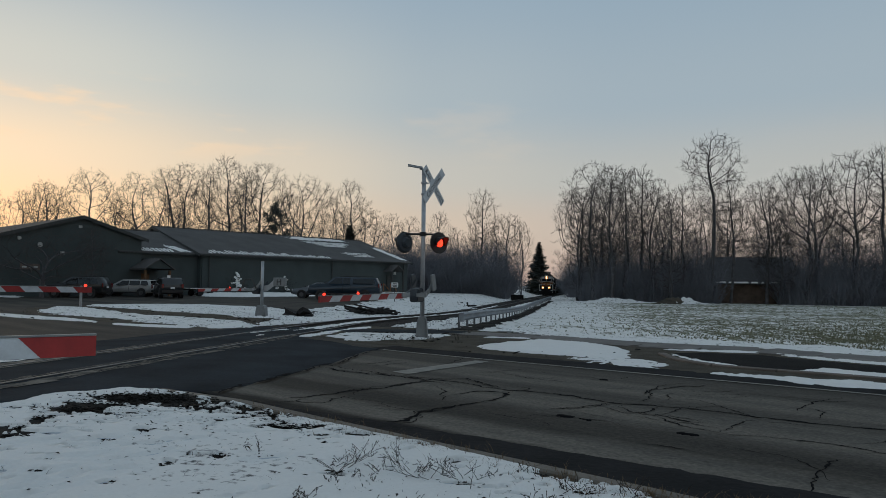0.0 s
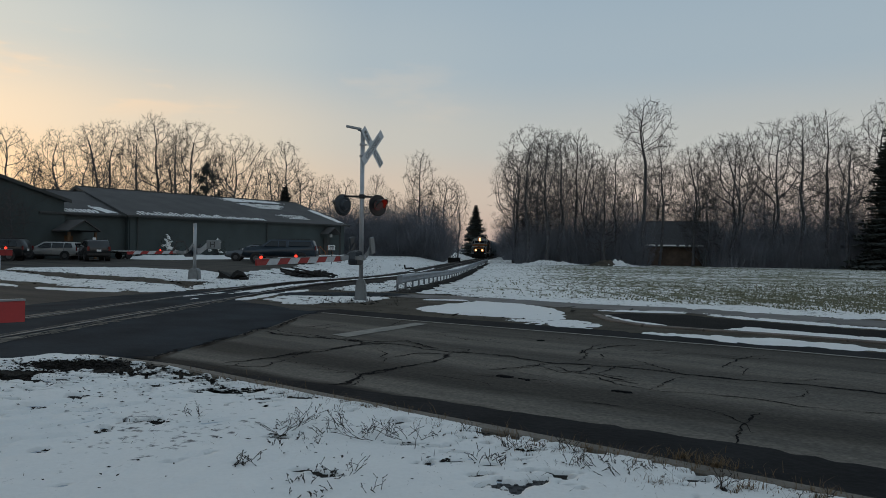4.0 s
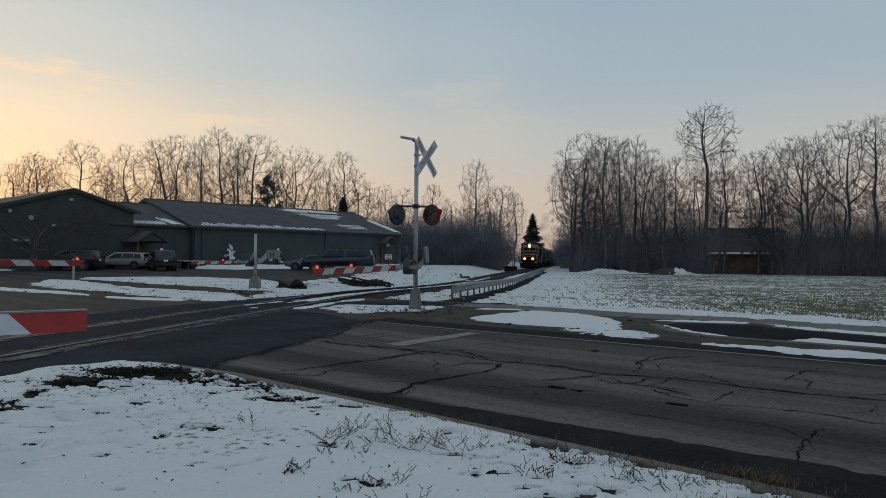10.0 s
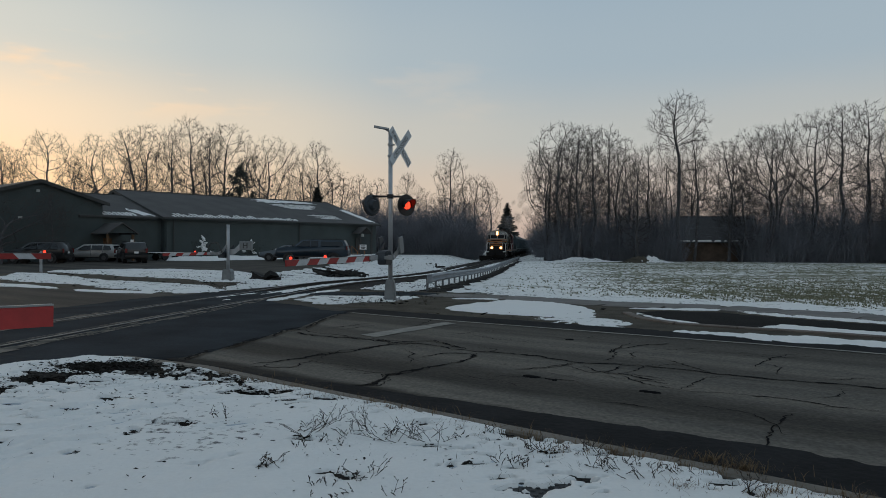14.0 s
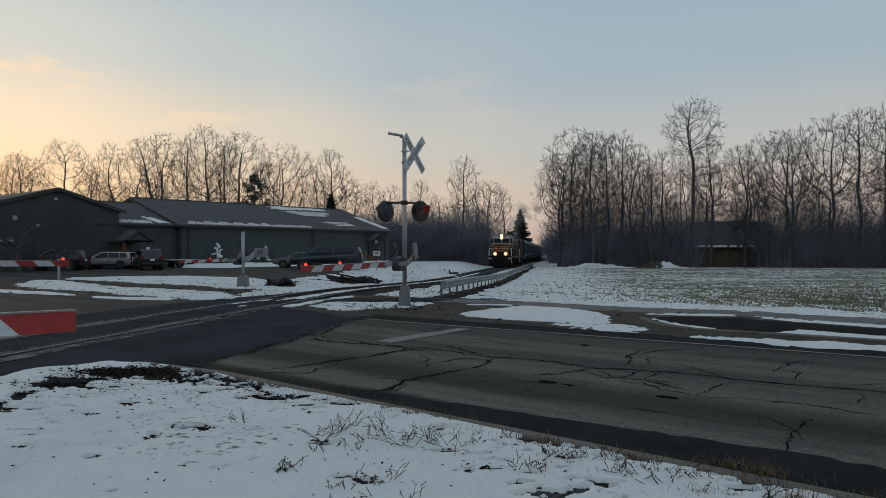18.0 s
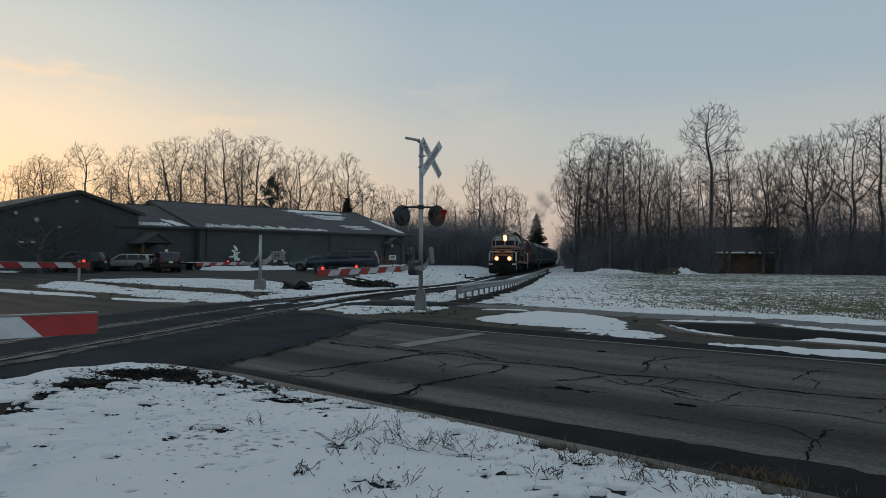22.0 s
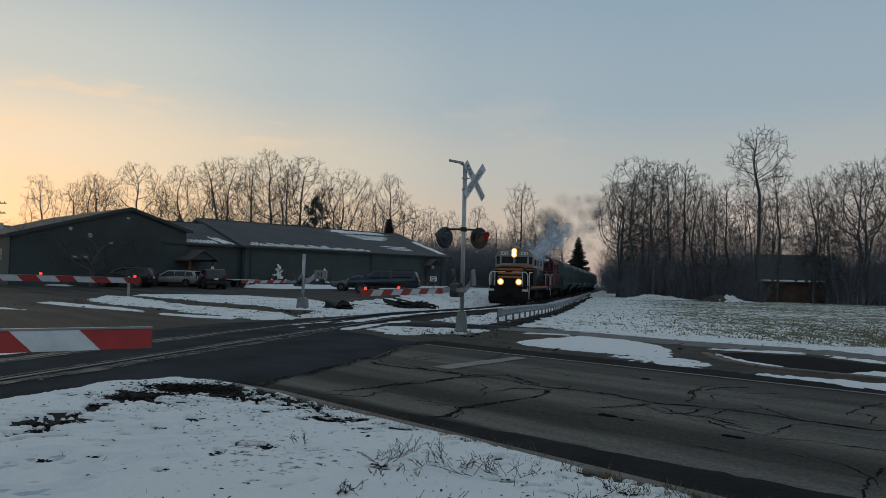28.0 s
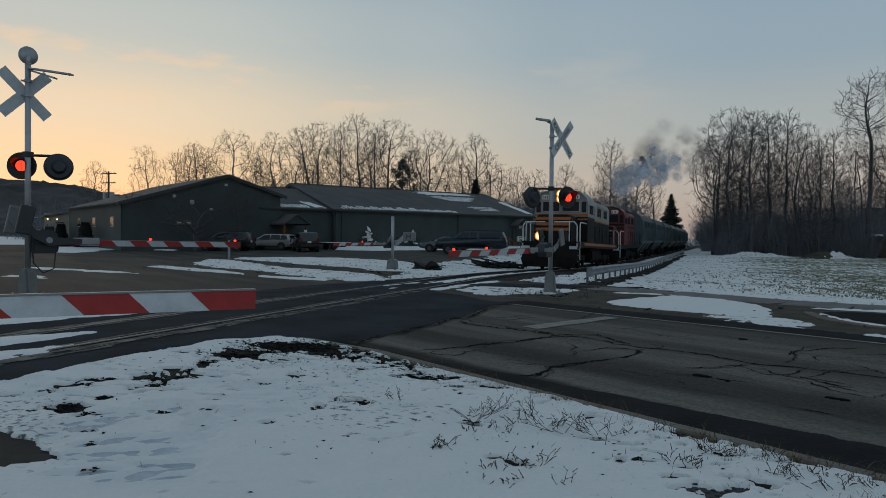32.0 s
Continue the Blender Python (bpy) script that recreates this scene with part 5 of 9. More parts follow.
pipe(bm, [(0.10, 0.02, 1.05), (0.13, 0.03, 0.75), (0.30, 0.12, 0.52), (0.48, 0.24, 0.62), (0.50, 0.27, 1.05)], 0.014)
part("cable", bm, BLACK, left_mast, "black cable hanging in a loop")
gate_arm(left_mast, tuple(Vector(MAST_B) + b_dir * 0.9), (-11.25, 16.3), (1.18 + g(*MAST_B), 1.28), (0.15, 2.4))
bm = bmesh.new()
tube(bm, (0, 0, 0), (0, 0, 1.15), 0.075, 0.075, 12)
tube(bm, (0, 0, 1.15), (0, 0, 1.20), 0.075, 0.04, 12)
rest = part("bollard", bm, GALV)
rest.location = (-26.6, 37.6, g(-26.6, 37.6))
tagged(rest, "grey steel bollard standing in the snowy island", "bollard")


def exit_post(x, y, tip, tz, label, lamps, root_z=1.25):
    z = g(x, y)
    th = thing("exit_gate", pose(x, y, z), label, "crossing gate", "exit gates")
    bm = bmesh.new()
    prism(bm, [(-0.24, 0), (0.24, 0), (0.20, 0.45), (0.12, 0.55), (-0.12, 0.55), (-0.20, 0.45)], -0.22, 0.22)
    bevel(bm, 0.03, 2)
    part("pedestal", bm, GREY_BOX, th, "grey cast pedestal")
    bm = bmesh.new()
    tube(bm, (0, 0, 0.5), (0, 0, 2.55), 0.075, 0.07, 14)
    tube(bm, (0, 0, 2.55), (0, 0, 2.58), 0.08, 0.06, 14)
    part("pole", bm, ALU, th, "short aluminium pole", True)
    d = (Vector(tip) - Vector((x, y))).normalized()
    mechanism(th, pose(d.x * 0.30, d.y * 0.30, 1.25, 0, 0, math.degrees(math.atan2(d.y, d.x))), False)
    gate_arm(th, tuple(Vector((x, y)) + d * 0.9), tip, (root_z + z, tz), lamps)
    bm = bmesh.new()
    box(bm, (0, 0, 0), (0.66, 0.16, 0.40), pose(-d.x * 1.0, -d.y * 1.0, 1.62, 0, 0, math.degrees(math.atan2(d.y, d.x))))
    bevel(bm, 0.02, 1)
    wb = part("weight_box", bm, GREY_BOX, th)
    bm = bmesh.new()
    q = pose(-d.x * 1.0, -d.y * 1.0, 1.62, 0, 0, math.degrees(math.atan2(d.y, d.x)))
    for sx, sz, dx in ((0.05, 0.26, -0.10), (0.05, 0.26, 0.10), (0.16, 0.05, 0.0)):
        for sy in (-0.083, 0.083):
            box(bm, (dx, sy, 0), (sx, 0.006, sz), q)
    part("stiffener", bm, TRIM, wb)
    bm = bmesh.new()
    prism(bm, [(0.15, -0.12), (-0.25, -0.10), (-0.55, 0.10), (-0.75, 0.20), (-0.75, 0.44), (-0.62, 0.44), (-0.30, 0.16), (0.10, 0.12)], -0.11, -0.06)
    bevel(bm, 0.01, 1)
    ca = part("counter_arm", bm, ALU, th)
    ca.matrix_basis = pose(0, 0, 1.30, 0, 0, math.degrees(math.atan2(d.y, d.x)))
    bm = bmesh.new()
    pipe(bm, [(d.x * 0.1 - d.y * 0.3, d.y * 0.1 + d.x * 0.3, 1.3), (d.x * 0.35 - d.y * 0.3, d.y * 0.35 + d.x * 0.3, 1.75), (d.x * 0.75 - d.y * 0.3, d.y * 0.75 + d.x * 0.3, 1.72), (d.x * 0.95 - d.y * 0.3, d.y * 0.95 + d.x * 0.3, 1.3)], 0.03)
    part("hoop_guard", bm, TRIM, th)
    return th


exit_post(-13.05, 31.4, (-16.7, 32.4), 1.10, "short grey gate post with lowered striped arm, snow round its foot", (1.9,))
exit_post(-5.75, 1.0, (-3.06, 4.50), 1.075, "gate post with lowered striped arm over the snowy path", (2.6,), 1.07)

# ---- the dark green halls ----
PAD = 0.10


def un(u, n, z):
    p = rn(u, n)
    return (p.x, p.y, z)


def slab_between(bm, a, b, c, d, thick):
    """A plate with four corners, given thickness downwards."""
    vs = [bm.verts.new(Vector(p)) for p in (a, b, c, d)] + [bm.verts.new(Vector(p) - Vector((0, 0, thick))) for p in (a, b, c, d)]
    for f in ((0, 1, 2, 3), (7, 6, 5, 4), (0, 4, 5, 1), (1, 5, 6, 2), (2, 6, 7, 3), (3, 7, 4, 0)):
        bm.faces.new([vs[k] for k in f])


def hall(name, u0, u1, n0, n1, eave, ridge, along, label, crest=None, eave_b=None):
    """A gabled hall, its ridge along n or along u."""
    th = thing(name, Matrix(), label, "building")
    def wall(a, b, top=None):
        (ua, na), (ub, nb) = a, b
        d = (rn(ub, nb) - rn(ua, na)).normalized()
        q = Vector((-d.y, d.x, 0)) * 0.12
        base = [rn(ua, na), rn(ub, nb)]
        pts = [base[0] + Vector((0, 0, PAD - 0.5)), base[1] + Vector((0, 0, PAD - 0.5)), base[1] + Vector((0, 0, eave))]
        if top:
            f = 0.5 if crest is None else (crest - n0) / (n1 - n0)
            pts[-1].z = eave_b or eave
            pts.append(base[0].lerp(base[1], f) + Vector((0, 0, ridge)))
        pts.append(base[0] + Vector((0, 0, eave)))
        bm = bmesh.new()
        f, k = [bm.verts.new(p + q) for p in pts], [bm.verts.new(p - q) for p in pts]
        bm.faces.new(f)
        bm.faces.new(k[::-1])
        for i in range(len(f)):
            j = (i + 1) % len(f)
            bm.faces.new((f[i], k[i], k[j], f[j]))
        return part("wall", bm, SIDING, th)
    if along == "n":
        wall((u1, n0), (u1, n1)); wall((u0, n0), (u0, n1)); wall((u0, n0), (u1, n0), 1); wall((u0, n1), (u1, n1), 1)
        um, o = (u0 + u1) / 2, 0.5
        k = (ridge - eave) / (u1 - um)
        for s, ue in ((1, u1), (-1, u0)):
            bm = bmesh.new()
            slab_between(bm, un(um, n0 - o, ridge + 0.14), un(um, n1 + o, ridge + 0.14), un(ue + s * o, n1 + o, eave + 0.14 - k * o), un(ue + s * o, n0 - o, eave + 0.14 - k * o), 0.14)
            r = part("roof_slope", bm, ROOF, th)
            bm = bmesh.new()
            slab_between(bm, un(ue + s * (o + 0.0), n0 - o, eave + 0.10 - k * o), un(ue + s * (o + 0.0), n1 + o, eave + 0.10 - k * o), un(ue + s * (o + 0.12), n1 + o, eave + 0.10 - k * o), un(ue + s * (o + 0.12), n0 - o, eave + 0.10 - k * o), 0.14)
            part("eaves_gutter", bm, TRIM, th)
            for nn in (n0 - o - 0.03, n1 + o + 0.03):
                bm = bmesh.new()
                slab_between(bm, un(um, nn - 0.03, ridge + 0.16), un(um, nn + 0.03, ridge + 0.16), un(ue + s * o, nn + 0.03, eave + 0.16 - k * o), un(ue + s * o, nn - 0.03, eave + 0.16 - k * o), 0.30)
                part("rake_board", bm, TRIM, th)
        bm = bmesh.new()
        tube(bm, un(um, n0 - o, ridge + 0.14), un(um, n1 + o, ridge + 0.14), 0.09, 0.09, 6)
        part("ridge_cap", bm, TRIM, th)
    else:
        wall((u1, n0), (u1, n1), 1); wall((u0, n0), (u0, n1), 1); wall((u0, n0), (u1, n0)); wall((u0, n1), (u1, n1))
        nm, o = crest or (n0 + n1) / 2, 0.5
        low = eave
        for s, ne, eave in ((1, n1, eave_b or low), (-1, n0, low)):
            k = (ridge - eave) / abs(ne - nm)
            bm = bmesh.new()
            slab_between(bm, un(u0 - o, nm, ridge + 0.14), un(u1 + o, nm, ridge + 0.14), un(u1 + o, ne + s * o, eave + 0.14 - k * o), un(u0 - o, ne + s * o, eave + 0.14 - k * o), 0.14)
            part("roof_slope", bm, ROOF, th)
            bm = bmesh.new()
            slab_between(bm, un(u1 + o + 0.03, nm, ridge + 0.16), un(u1 + o - 0.03, nm, ridge + 0.16), un(u1 + o - 0.03, ne + s * o, eave + 0.16 - k * o), un(u1 + o + 0.03, ne + s * o, eave + 0.16 - k * o), 0.30)
            part("rake_board", bm, TRIM, th)
    return th


HALL_R = hall("long_hall", -84.4, -65.0, 36.2, 65.0, 4.30, 7.30, "n", "long dark green hall, snow streaks on its shingled roof")
HALL_L = hall("gabled_hall", -88.0, -65.4, 15.6, 30.2, 4.25, 7.05, "u", "dark green hall with a broad gable towards the lot", 24.85, 5.40)
LINK = hall("connecting_wing", -80.0, -65.75, 28.6, 36.4, 4.30, 6.60, "n", "low dark connecting wing with an entrance porch")

# ---- bare trees ----
def limb_mesh(name, segs, material, sides=4):
    """Tapered limbs, all in one mesh: (start, end, radius, end radius) each; a zero end radius makes a point."""
    verts, faces = [], []
    for p0, p1, r0, r1 in segs:
        q = (p1 - p0).to_track_quat("Z", "Y")
        n = sides if r0 > 0.05 else 3
        ring = [q @ Vector((math.cos(k * math.tau / n), math.sin(k * math.tau / n), 0)) for k in range(n)]
        b = len(verts)
        verts += [tuple(p0 + v * r0) for v in ring]
        if r1 <= 0:
            verts.append(tuple(p1))
            faces += [(b + k, b + (k + 1) % n, b + n) for k in range(n)]
        else:
            verts += [tuple(p1 + v * r1) for v in ring]
            faces += [(b + k, b + (k + 1) % n, b + n + (k + 1) % n, b + n + k) for k in range(n)]
    me = bpy.data.meshes.new(name)
    me.from_pydata(verts, [], faces)
    me.materials.append(material)
    return me


def grow(rng, height, base, wide, dome, crook, stems=1, fine=1.0):
    """Limbs of a leafless tree, (thick, thin) lists: they feel their way from the trunk into the clumps of a rounded crown."""
    nr = np.random.RandomState(rng.randrange(9999))
    z0, z1 = height * base, height * 0.965

    def reach(f):
        return wide * np.where(f < dome, 0.45 + 0.55 * (f / dome) ** 0.8, np.sqrt(np.clip(1 - ((f - dome) / (1.02 - dome)) ** 2, 0, 1)))

    clumps = []
    while len(clumps) < 26:  # clumps of twigs, most of them near the outside
        f, a = nr.uniform(0.0, 1.0), nr.uniform(0, math.tau)
        q = reach(f) * nr.uniform(0.35, 1.0) ** 0.6 * 0.88
        clumps.append((q * math.cos(a), q * math.sin(a), z0 + (z1 - z0) * f * 0.95, nr.uniform(0.8, 1.7)))
    pts = []
    n_pts = int(1000 * fine)
    while len(pts) < n_pts:
        if nr.rand() < 0.72:
            cx, cy, cz, cr = clumps[nr.randint(len(clumps))]
            p = np.array((cx, cy, cz)) + nr.normal(0, 0.55 * cr, 3)
        else:
            f, a = nr.rand(), nr.uniform(0, math.tau)
            q = float(reach(f)) * math.sqrt(nr.rand())
            p = np.array((q * math.cos(a), q * math.sin(a), z0 + (z1 - z0) * f))
        f = (p[2] - z0) / (z1 - z0)
        if -0.05 < f < 1.0 and math.hypot(p[0], p[1]) < float(reach(max(0.0, f))) * 1.08:
            pts.append(p)
    pts = np.array(pts)
    pos, up = [], []
    for s in range(stems):
        a = rng.uniform(0, math.tau)
        lean = rng.uniform(0.12, 0.26) if stems > 1 else 0.03 + 0.12 * crook
        d = np.array((math.cos(a) * lean, math.sin(a) * lean, 1.0))
        p = np.array((math.cos(a), math.sin(a), 0.0)) * (0.35 if stems > 1 else 0.0) + np.array((0, 0, -0.3))
        last = -1
        top = z0 + (z1 - z0) * (0.22 if s == 0 else rng.uniform(0.02, 0.15))
        while p[2] < top:
            pos.append(p)
            up.append(last)
            last = len(pos) - 1
            d = d + nr.normal(0, 0.16 * crook + 0.03, 3) + np.array((0, 0, 0.22))
            d /= np.linalg.norm(d)
            p = p + d * 0.55
    live = pts
    step = 0.52
    shoots = [0] * len(pos)
    for _ in range(90):
        P = np.array(pos)
        d2 = ((live[:, None, :] - P[None]) ** 2).sum(2)
        near = d2.argmin(1)
        best = d2[np.arange(len(live)), near]
        keep = best > 0.62 ** 2
        grown = 0
        for k in set(near[keep]):
            pull = live[keep & (near == k)] - P[k]
            d = (pull / np.linalg.norm(pull, axis=1, keepdims=True)).mean(0)
            if up[k] >= 0:
                old = P[k] - P[up[k]]
                d = d + 0.55 * old / np.linalg.norm(old)
            d = d + nr.normal(0, 0.02 + 0.16 * crook, 3)
            d /= np.linalg.norm(d) + 1e-6
            p = P[k] + d * step * nr.uniform(0.8, 1.2)
            if shoots[k] > 2 or ((P - p) ** 2).sum(1).min() < 0.09:
                continue
            shoots[k] += 1
            shoots.append(0)
            pos.append(p)
            up.append(int(k))
            grown += 1
        live = live[keep]
        if not grown or not len(live):
            break
    n = len(pos)
    kids = [0] * n
    load = [0.0] * n
    for i in range(n - 1, -1, -1):
        if not kids[i]:
            load[i] = 1.0
        if up[i] >= 0:
            kids[up[i]] += 1
            load[up[i]] += load[i]
    size = lambda w: 0.0180 * w ** 0.485 * (1.0 if w > 4 else 0.85)
    thick, thin = [], []
    for i in range(n):
        j = up[i]
        if j < 0:
            continue
        ra, rb = size(load[j]), size(load[i])
        if pos[j][2] < z0:  # the foot widens
            ra, rb = (q * (1.0 + 0.35 * max(0.0, 1 - h / 1.4)) for q, h in ((ra, pos[j][2]), (rb, pos[i][2])))
        (thick if load[i] > 5 else thin).append((Vector(pos[j]), Vector(pos[i]), min(ra, rb * 1.5), rb))
        if load[i] <= 3:  # fine twigs
            d = Vector(pos[i] - pos[j]).normalized()
            for _ in range(2 if kids[i] else 5):
                w = (d * 0.8 + Vector(nr.normal(0, 0.62, 3)) + Vector((0, 0, 0.22))).normalized()
                q = Vector(pos[j]).lerp(Vector(pos[i]), nr.rand() if kids[i] else 1.0)
                e = q + w * nr.uniform(0.45, 1.15)
                thin.append((q, e, 0.014, 0))
                if nr.rand() < 0.8:
                    m_ = q.lerp(e, nr.uniform(0.3, 0.7))
                    w = (w + Vector(nr.normal(0, 0.7, 3))).normalized()
                    thin.append((m_, m_ + w * nr.uniform(0.3, 0.7), 0.011, 0))
    return thick, thin


TREE_KINDS = [  # where the crown begins, its reach, where it is widest, crook, stems
    (0.30, 4.9, 0.55, 0.30, 1), (0.34, 3.9, 0.45, 0.20, 1), (0.26, 3.7, 0.50, 0.20, 3), (0.12, 4.6, 0.45, 0.30, 3), (0.36, 3.3, 0.50, 0.16, 1), (0.36, 5.2, 0.62, 0.42, 2), (0.48, 3.35, 0.60, 0.18, 1)]
tree_meshes, tree_tops = {}, {}
for i, (ba, wi, do, cr, sm) in enumerate(TREE_KINDS):
    for alt in range(3):
        rng = random.Random(40 + i * 7 + alt)
        thick, thin = grow(rng, 20.0, ba, wi, do, cr, sm, (1.0, 1.0, 0.55)[alt])
        tree_tops[i, alt] = float(np.percentile([b.z for _, b, _, _ in thin], 99.5))
        tree_meshes[i, alt] = (limb_mesh("trunk", thick, BARK, 6), limb_mesh("crown", thin, TWIG, 3))


def tree(x, y, h, k, alt=0, turn=0.0, label="leafless tall tree, dark against the evening sky", group=""):
    z = g(x, y)
    s = (h - z) / tree_tops[k, alt]
    th = thing("bare_tree", Matrix.LocRotScale((x, y, z), Euler((0, 0, turn)), (s, s, s)), label, "tree", group)
    for me in tree_meshes[k, alt]:
        ob = new(me.name, me)
        ob.parent = th
    return th


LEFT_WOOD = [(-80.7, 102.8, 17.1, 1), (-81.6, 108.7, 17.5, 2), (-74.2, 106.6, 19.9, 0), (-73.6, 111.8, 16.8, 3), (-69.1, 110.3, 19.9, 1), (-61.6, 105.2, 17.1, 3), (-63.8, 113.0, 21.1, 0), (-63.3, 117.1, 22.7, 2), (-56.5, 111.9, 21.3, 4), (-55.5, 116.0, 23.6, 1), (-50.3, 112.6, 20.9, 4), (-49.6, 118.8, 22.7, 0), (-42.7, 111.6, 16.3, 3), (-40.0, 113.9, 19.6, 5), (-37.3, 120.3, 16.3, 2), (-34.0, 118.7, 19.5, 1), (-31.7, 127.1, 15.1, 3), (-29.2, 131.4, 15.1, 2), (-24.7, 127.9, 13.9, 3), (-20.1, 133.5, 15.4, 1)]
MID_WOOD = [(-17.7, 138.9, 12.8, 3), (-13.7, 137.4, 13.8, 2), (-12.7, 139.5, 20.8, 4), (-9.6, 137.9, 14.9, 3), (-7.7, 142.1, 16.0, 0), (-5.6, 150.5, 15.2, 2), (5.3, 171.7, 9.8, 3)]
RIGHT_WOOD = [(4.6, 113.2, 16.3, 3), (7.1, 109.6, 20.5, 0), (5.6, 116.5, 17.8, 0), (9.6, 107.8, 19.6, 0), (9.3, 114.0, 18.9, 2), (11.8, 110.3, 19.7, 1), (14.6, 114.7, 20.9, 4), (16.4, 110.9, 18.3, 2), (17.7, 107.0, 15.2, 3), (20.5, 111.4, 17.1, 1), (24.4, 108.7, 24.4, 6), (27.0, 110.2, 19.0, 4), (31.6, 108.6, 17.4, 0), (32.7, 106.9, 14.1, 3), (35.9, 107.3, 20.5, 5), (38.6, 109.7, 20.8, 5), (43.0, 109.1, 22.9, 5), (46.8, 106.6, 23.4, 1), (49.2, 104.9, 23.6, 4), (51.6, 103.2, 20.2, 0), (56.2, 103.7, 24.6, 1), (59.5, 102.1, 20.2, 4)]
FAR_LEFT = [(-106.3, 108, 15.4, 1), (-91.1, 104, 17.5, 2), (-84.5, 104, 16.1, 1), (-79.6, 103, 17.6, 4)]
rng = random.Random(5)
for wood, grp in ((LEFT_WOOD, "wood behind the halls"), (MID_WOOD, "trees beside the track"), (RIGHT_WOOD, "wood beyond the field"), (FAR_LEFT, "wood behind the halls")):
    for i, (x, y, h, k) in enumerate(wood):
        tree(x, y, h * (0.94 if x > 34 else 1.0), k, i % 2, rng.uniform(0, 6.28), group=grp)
tree(-38.7, 55.9, g(-38.7, 55.9) + 6.6, 3, 1, 1.0, "small leafless spreading tree before the dark hall")
# the depth of the woods
for n, x0, x1, y0, y1, h0, h1, grp in ((22, -80, -35, 116, 140, 11, 18, "wood behind the halls"), (16, -34, -8, 140, 165, 9, 14, "trees beside the track"), (34, 5, 66, 112, 128, 12, 17.5, "wood beyond the field"), (6, 6, 12, 118, 150, 7, 12, "wood beyond the field")):
    for i in range(n):
        x = x0 + (x1 - x0) * (i + rng.random()) / n
        tree(x, rng.uniform(y0, y1), rng.uniform(h0, h1), rng.choice((0, 0, 1, 3, 4)), 2, rng.uniform(0, 6.28), "slender leafless tree deep in the wood", grp)


def thicket(name, count, region, h0, h1, label, seed, lean=0.38):
    """Brush: upright stems with side twigs, in one mesh."""
    r = random.Random(seed)
    segs = []
    for _ in range(count):
        x, y = region(r)
        z = g(x, y) - 0.1
        h = r.uniform(h0, h1) * r.uniform(0.6, 1.0)
        d = Vector((r.gauss(0, lean), r.gauss(0, lean), 1)).normalized()
        p = Vector((x, y, z))
        e = p + d * h
        m_ = p.lerp(e, 0.5) + Vector((r.gauss(0, 0.06), r.gauss(0, 0.06), 0)) * h
        w0 = r.uniform(0.022, 0.055)
        segs += [(p, m_, w0, w0 * 0.6), (m_, e, w0 * 0.6, 0)]
        for _ in range(10):
            f = r.uniform(0.12, 0.95)
            q = p.lerp(m_, f * 2) if f < 0.5 else m_.lerp(e, f * 2 - 1)
            w = (d + Vector((r.gauss(0, 1.1), r.gauss(0, 1.1), r.gauss(0.05, 0.5)))).normalized()
            segs.append((q, q + w * h * r.uniform(0.12, 0.34), r.uniform(0.014, 0.026), 0))
    ob = new(name, limb_mesh(name, segs, HAZY_BRUSH, 3))
    return tagged(ob, label, "undergrowth", kind="stuff")


def right_edge(x):
    """Where the wood begins; it leaves the barn's front free."""
    return 110.0 - 0.14 * x + (11.0 if 24.8 < x < 33.5 else 0.0)


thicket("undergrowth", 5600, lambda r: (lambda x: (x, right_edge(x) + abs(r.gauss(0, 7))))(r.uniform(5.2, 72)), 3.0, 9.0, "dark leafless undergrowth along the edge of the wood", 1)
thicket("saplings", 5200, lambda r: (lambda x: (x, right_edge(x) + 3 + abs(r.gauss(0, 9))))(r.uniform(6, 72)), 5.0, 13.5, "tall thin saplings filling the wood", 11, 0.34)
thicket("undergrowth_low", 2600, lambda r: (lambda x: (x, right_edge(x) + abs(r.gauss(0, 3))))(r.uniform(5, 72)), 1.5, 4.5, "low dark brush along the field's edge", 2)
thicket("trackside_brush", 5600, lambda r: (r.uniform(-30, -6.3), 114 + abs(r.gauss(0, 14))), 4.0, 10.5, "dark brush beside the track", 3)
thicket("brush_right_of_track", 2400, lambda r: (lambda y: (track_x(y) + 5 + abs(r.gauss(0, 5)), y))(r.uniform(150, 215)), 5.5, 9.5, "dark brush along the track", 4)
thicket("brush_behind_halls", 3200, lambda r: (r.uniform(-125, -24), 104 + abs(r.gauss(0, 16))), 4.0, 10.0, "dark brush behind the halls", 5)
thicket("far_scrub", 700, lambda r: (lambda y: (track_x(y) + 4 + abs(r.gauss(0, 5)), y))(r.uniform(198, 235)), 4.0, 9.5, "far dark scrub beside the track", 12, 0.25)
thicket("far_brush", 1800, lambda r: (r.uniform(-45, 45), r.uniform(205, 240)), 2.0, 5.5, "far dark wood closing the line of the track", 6)


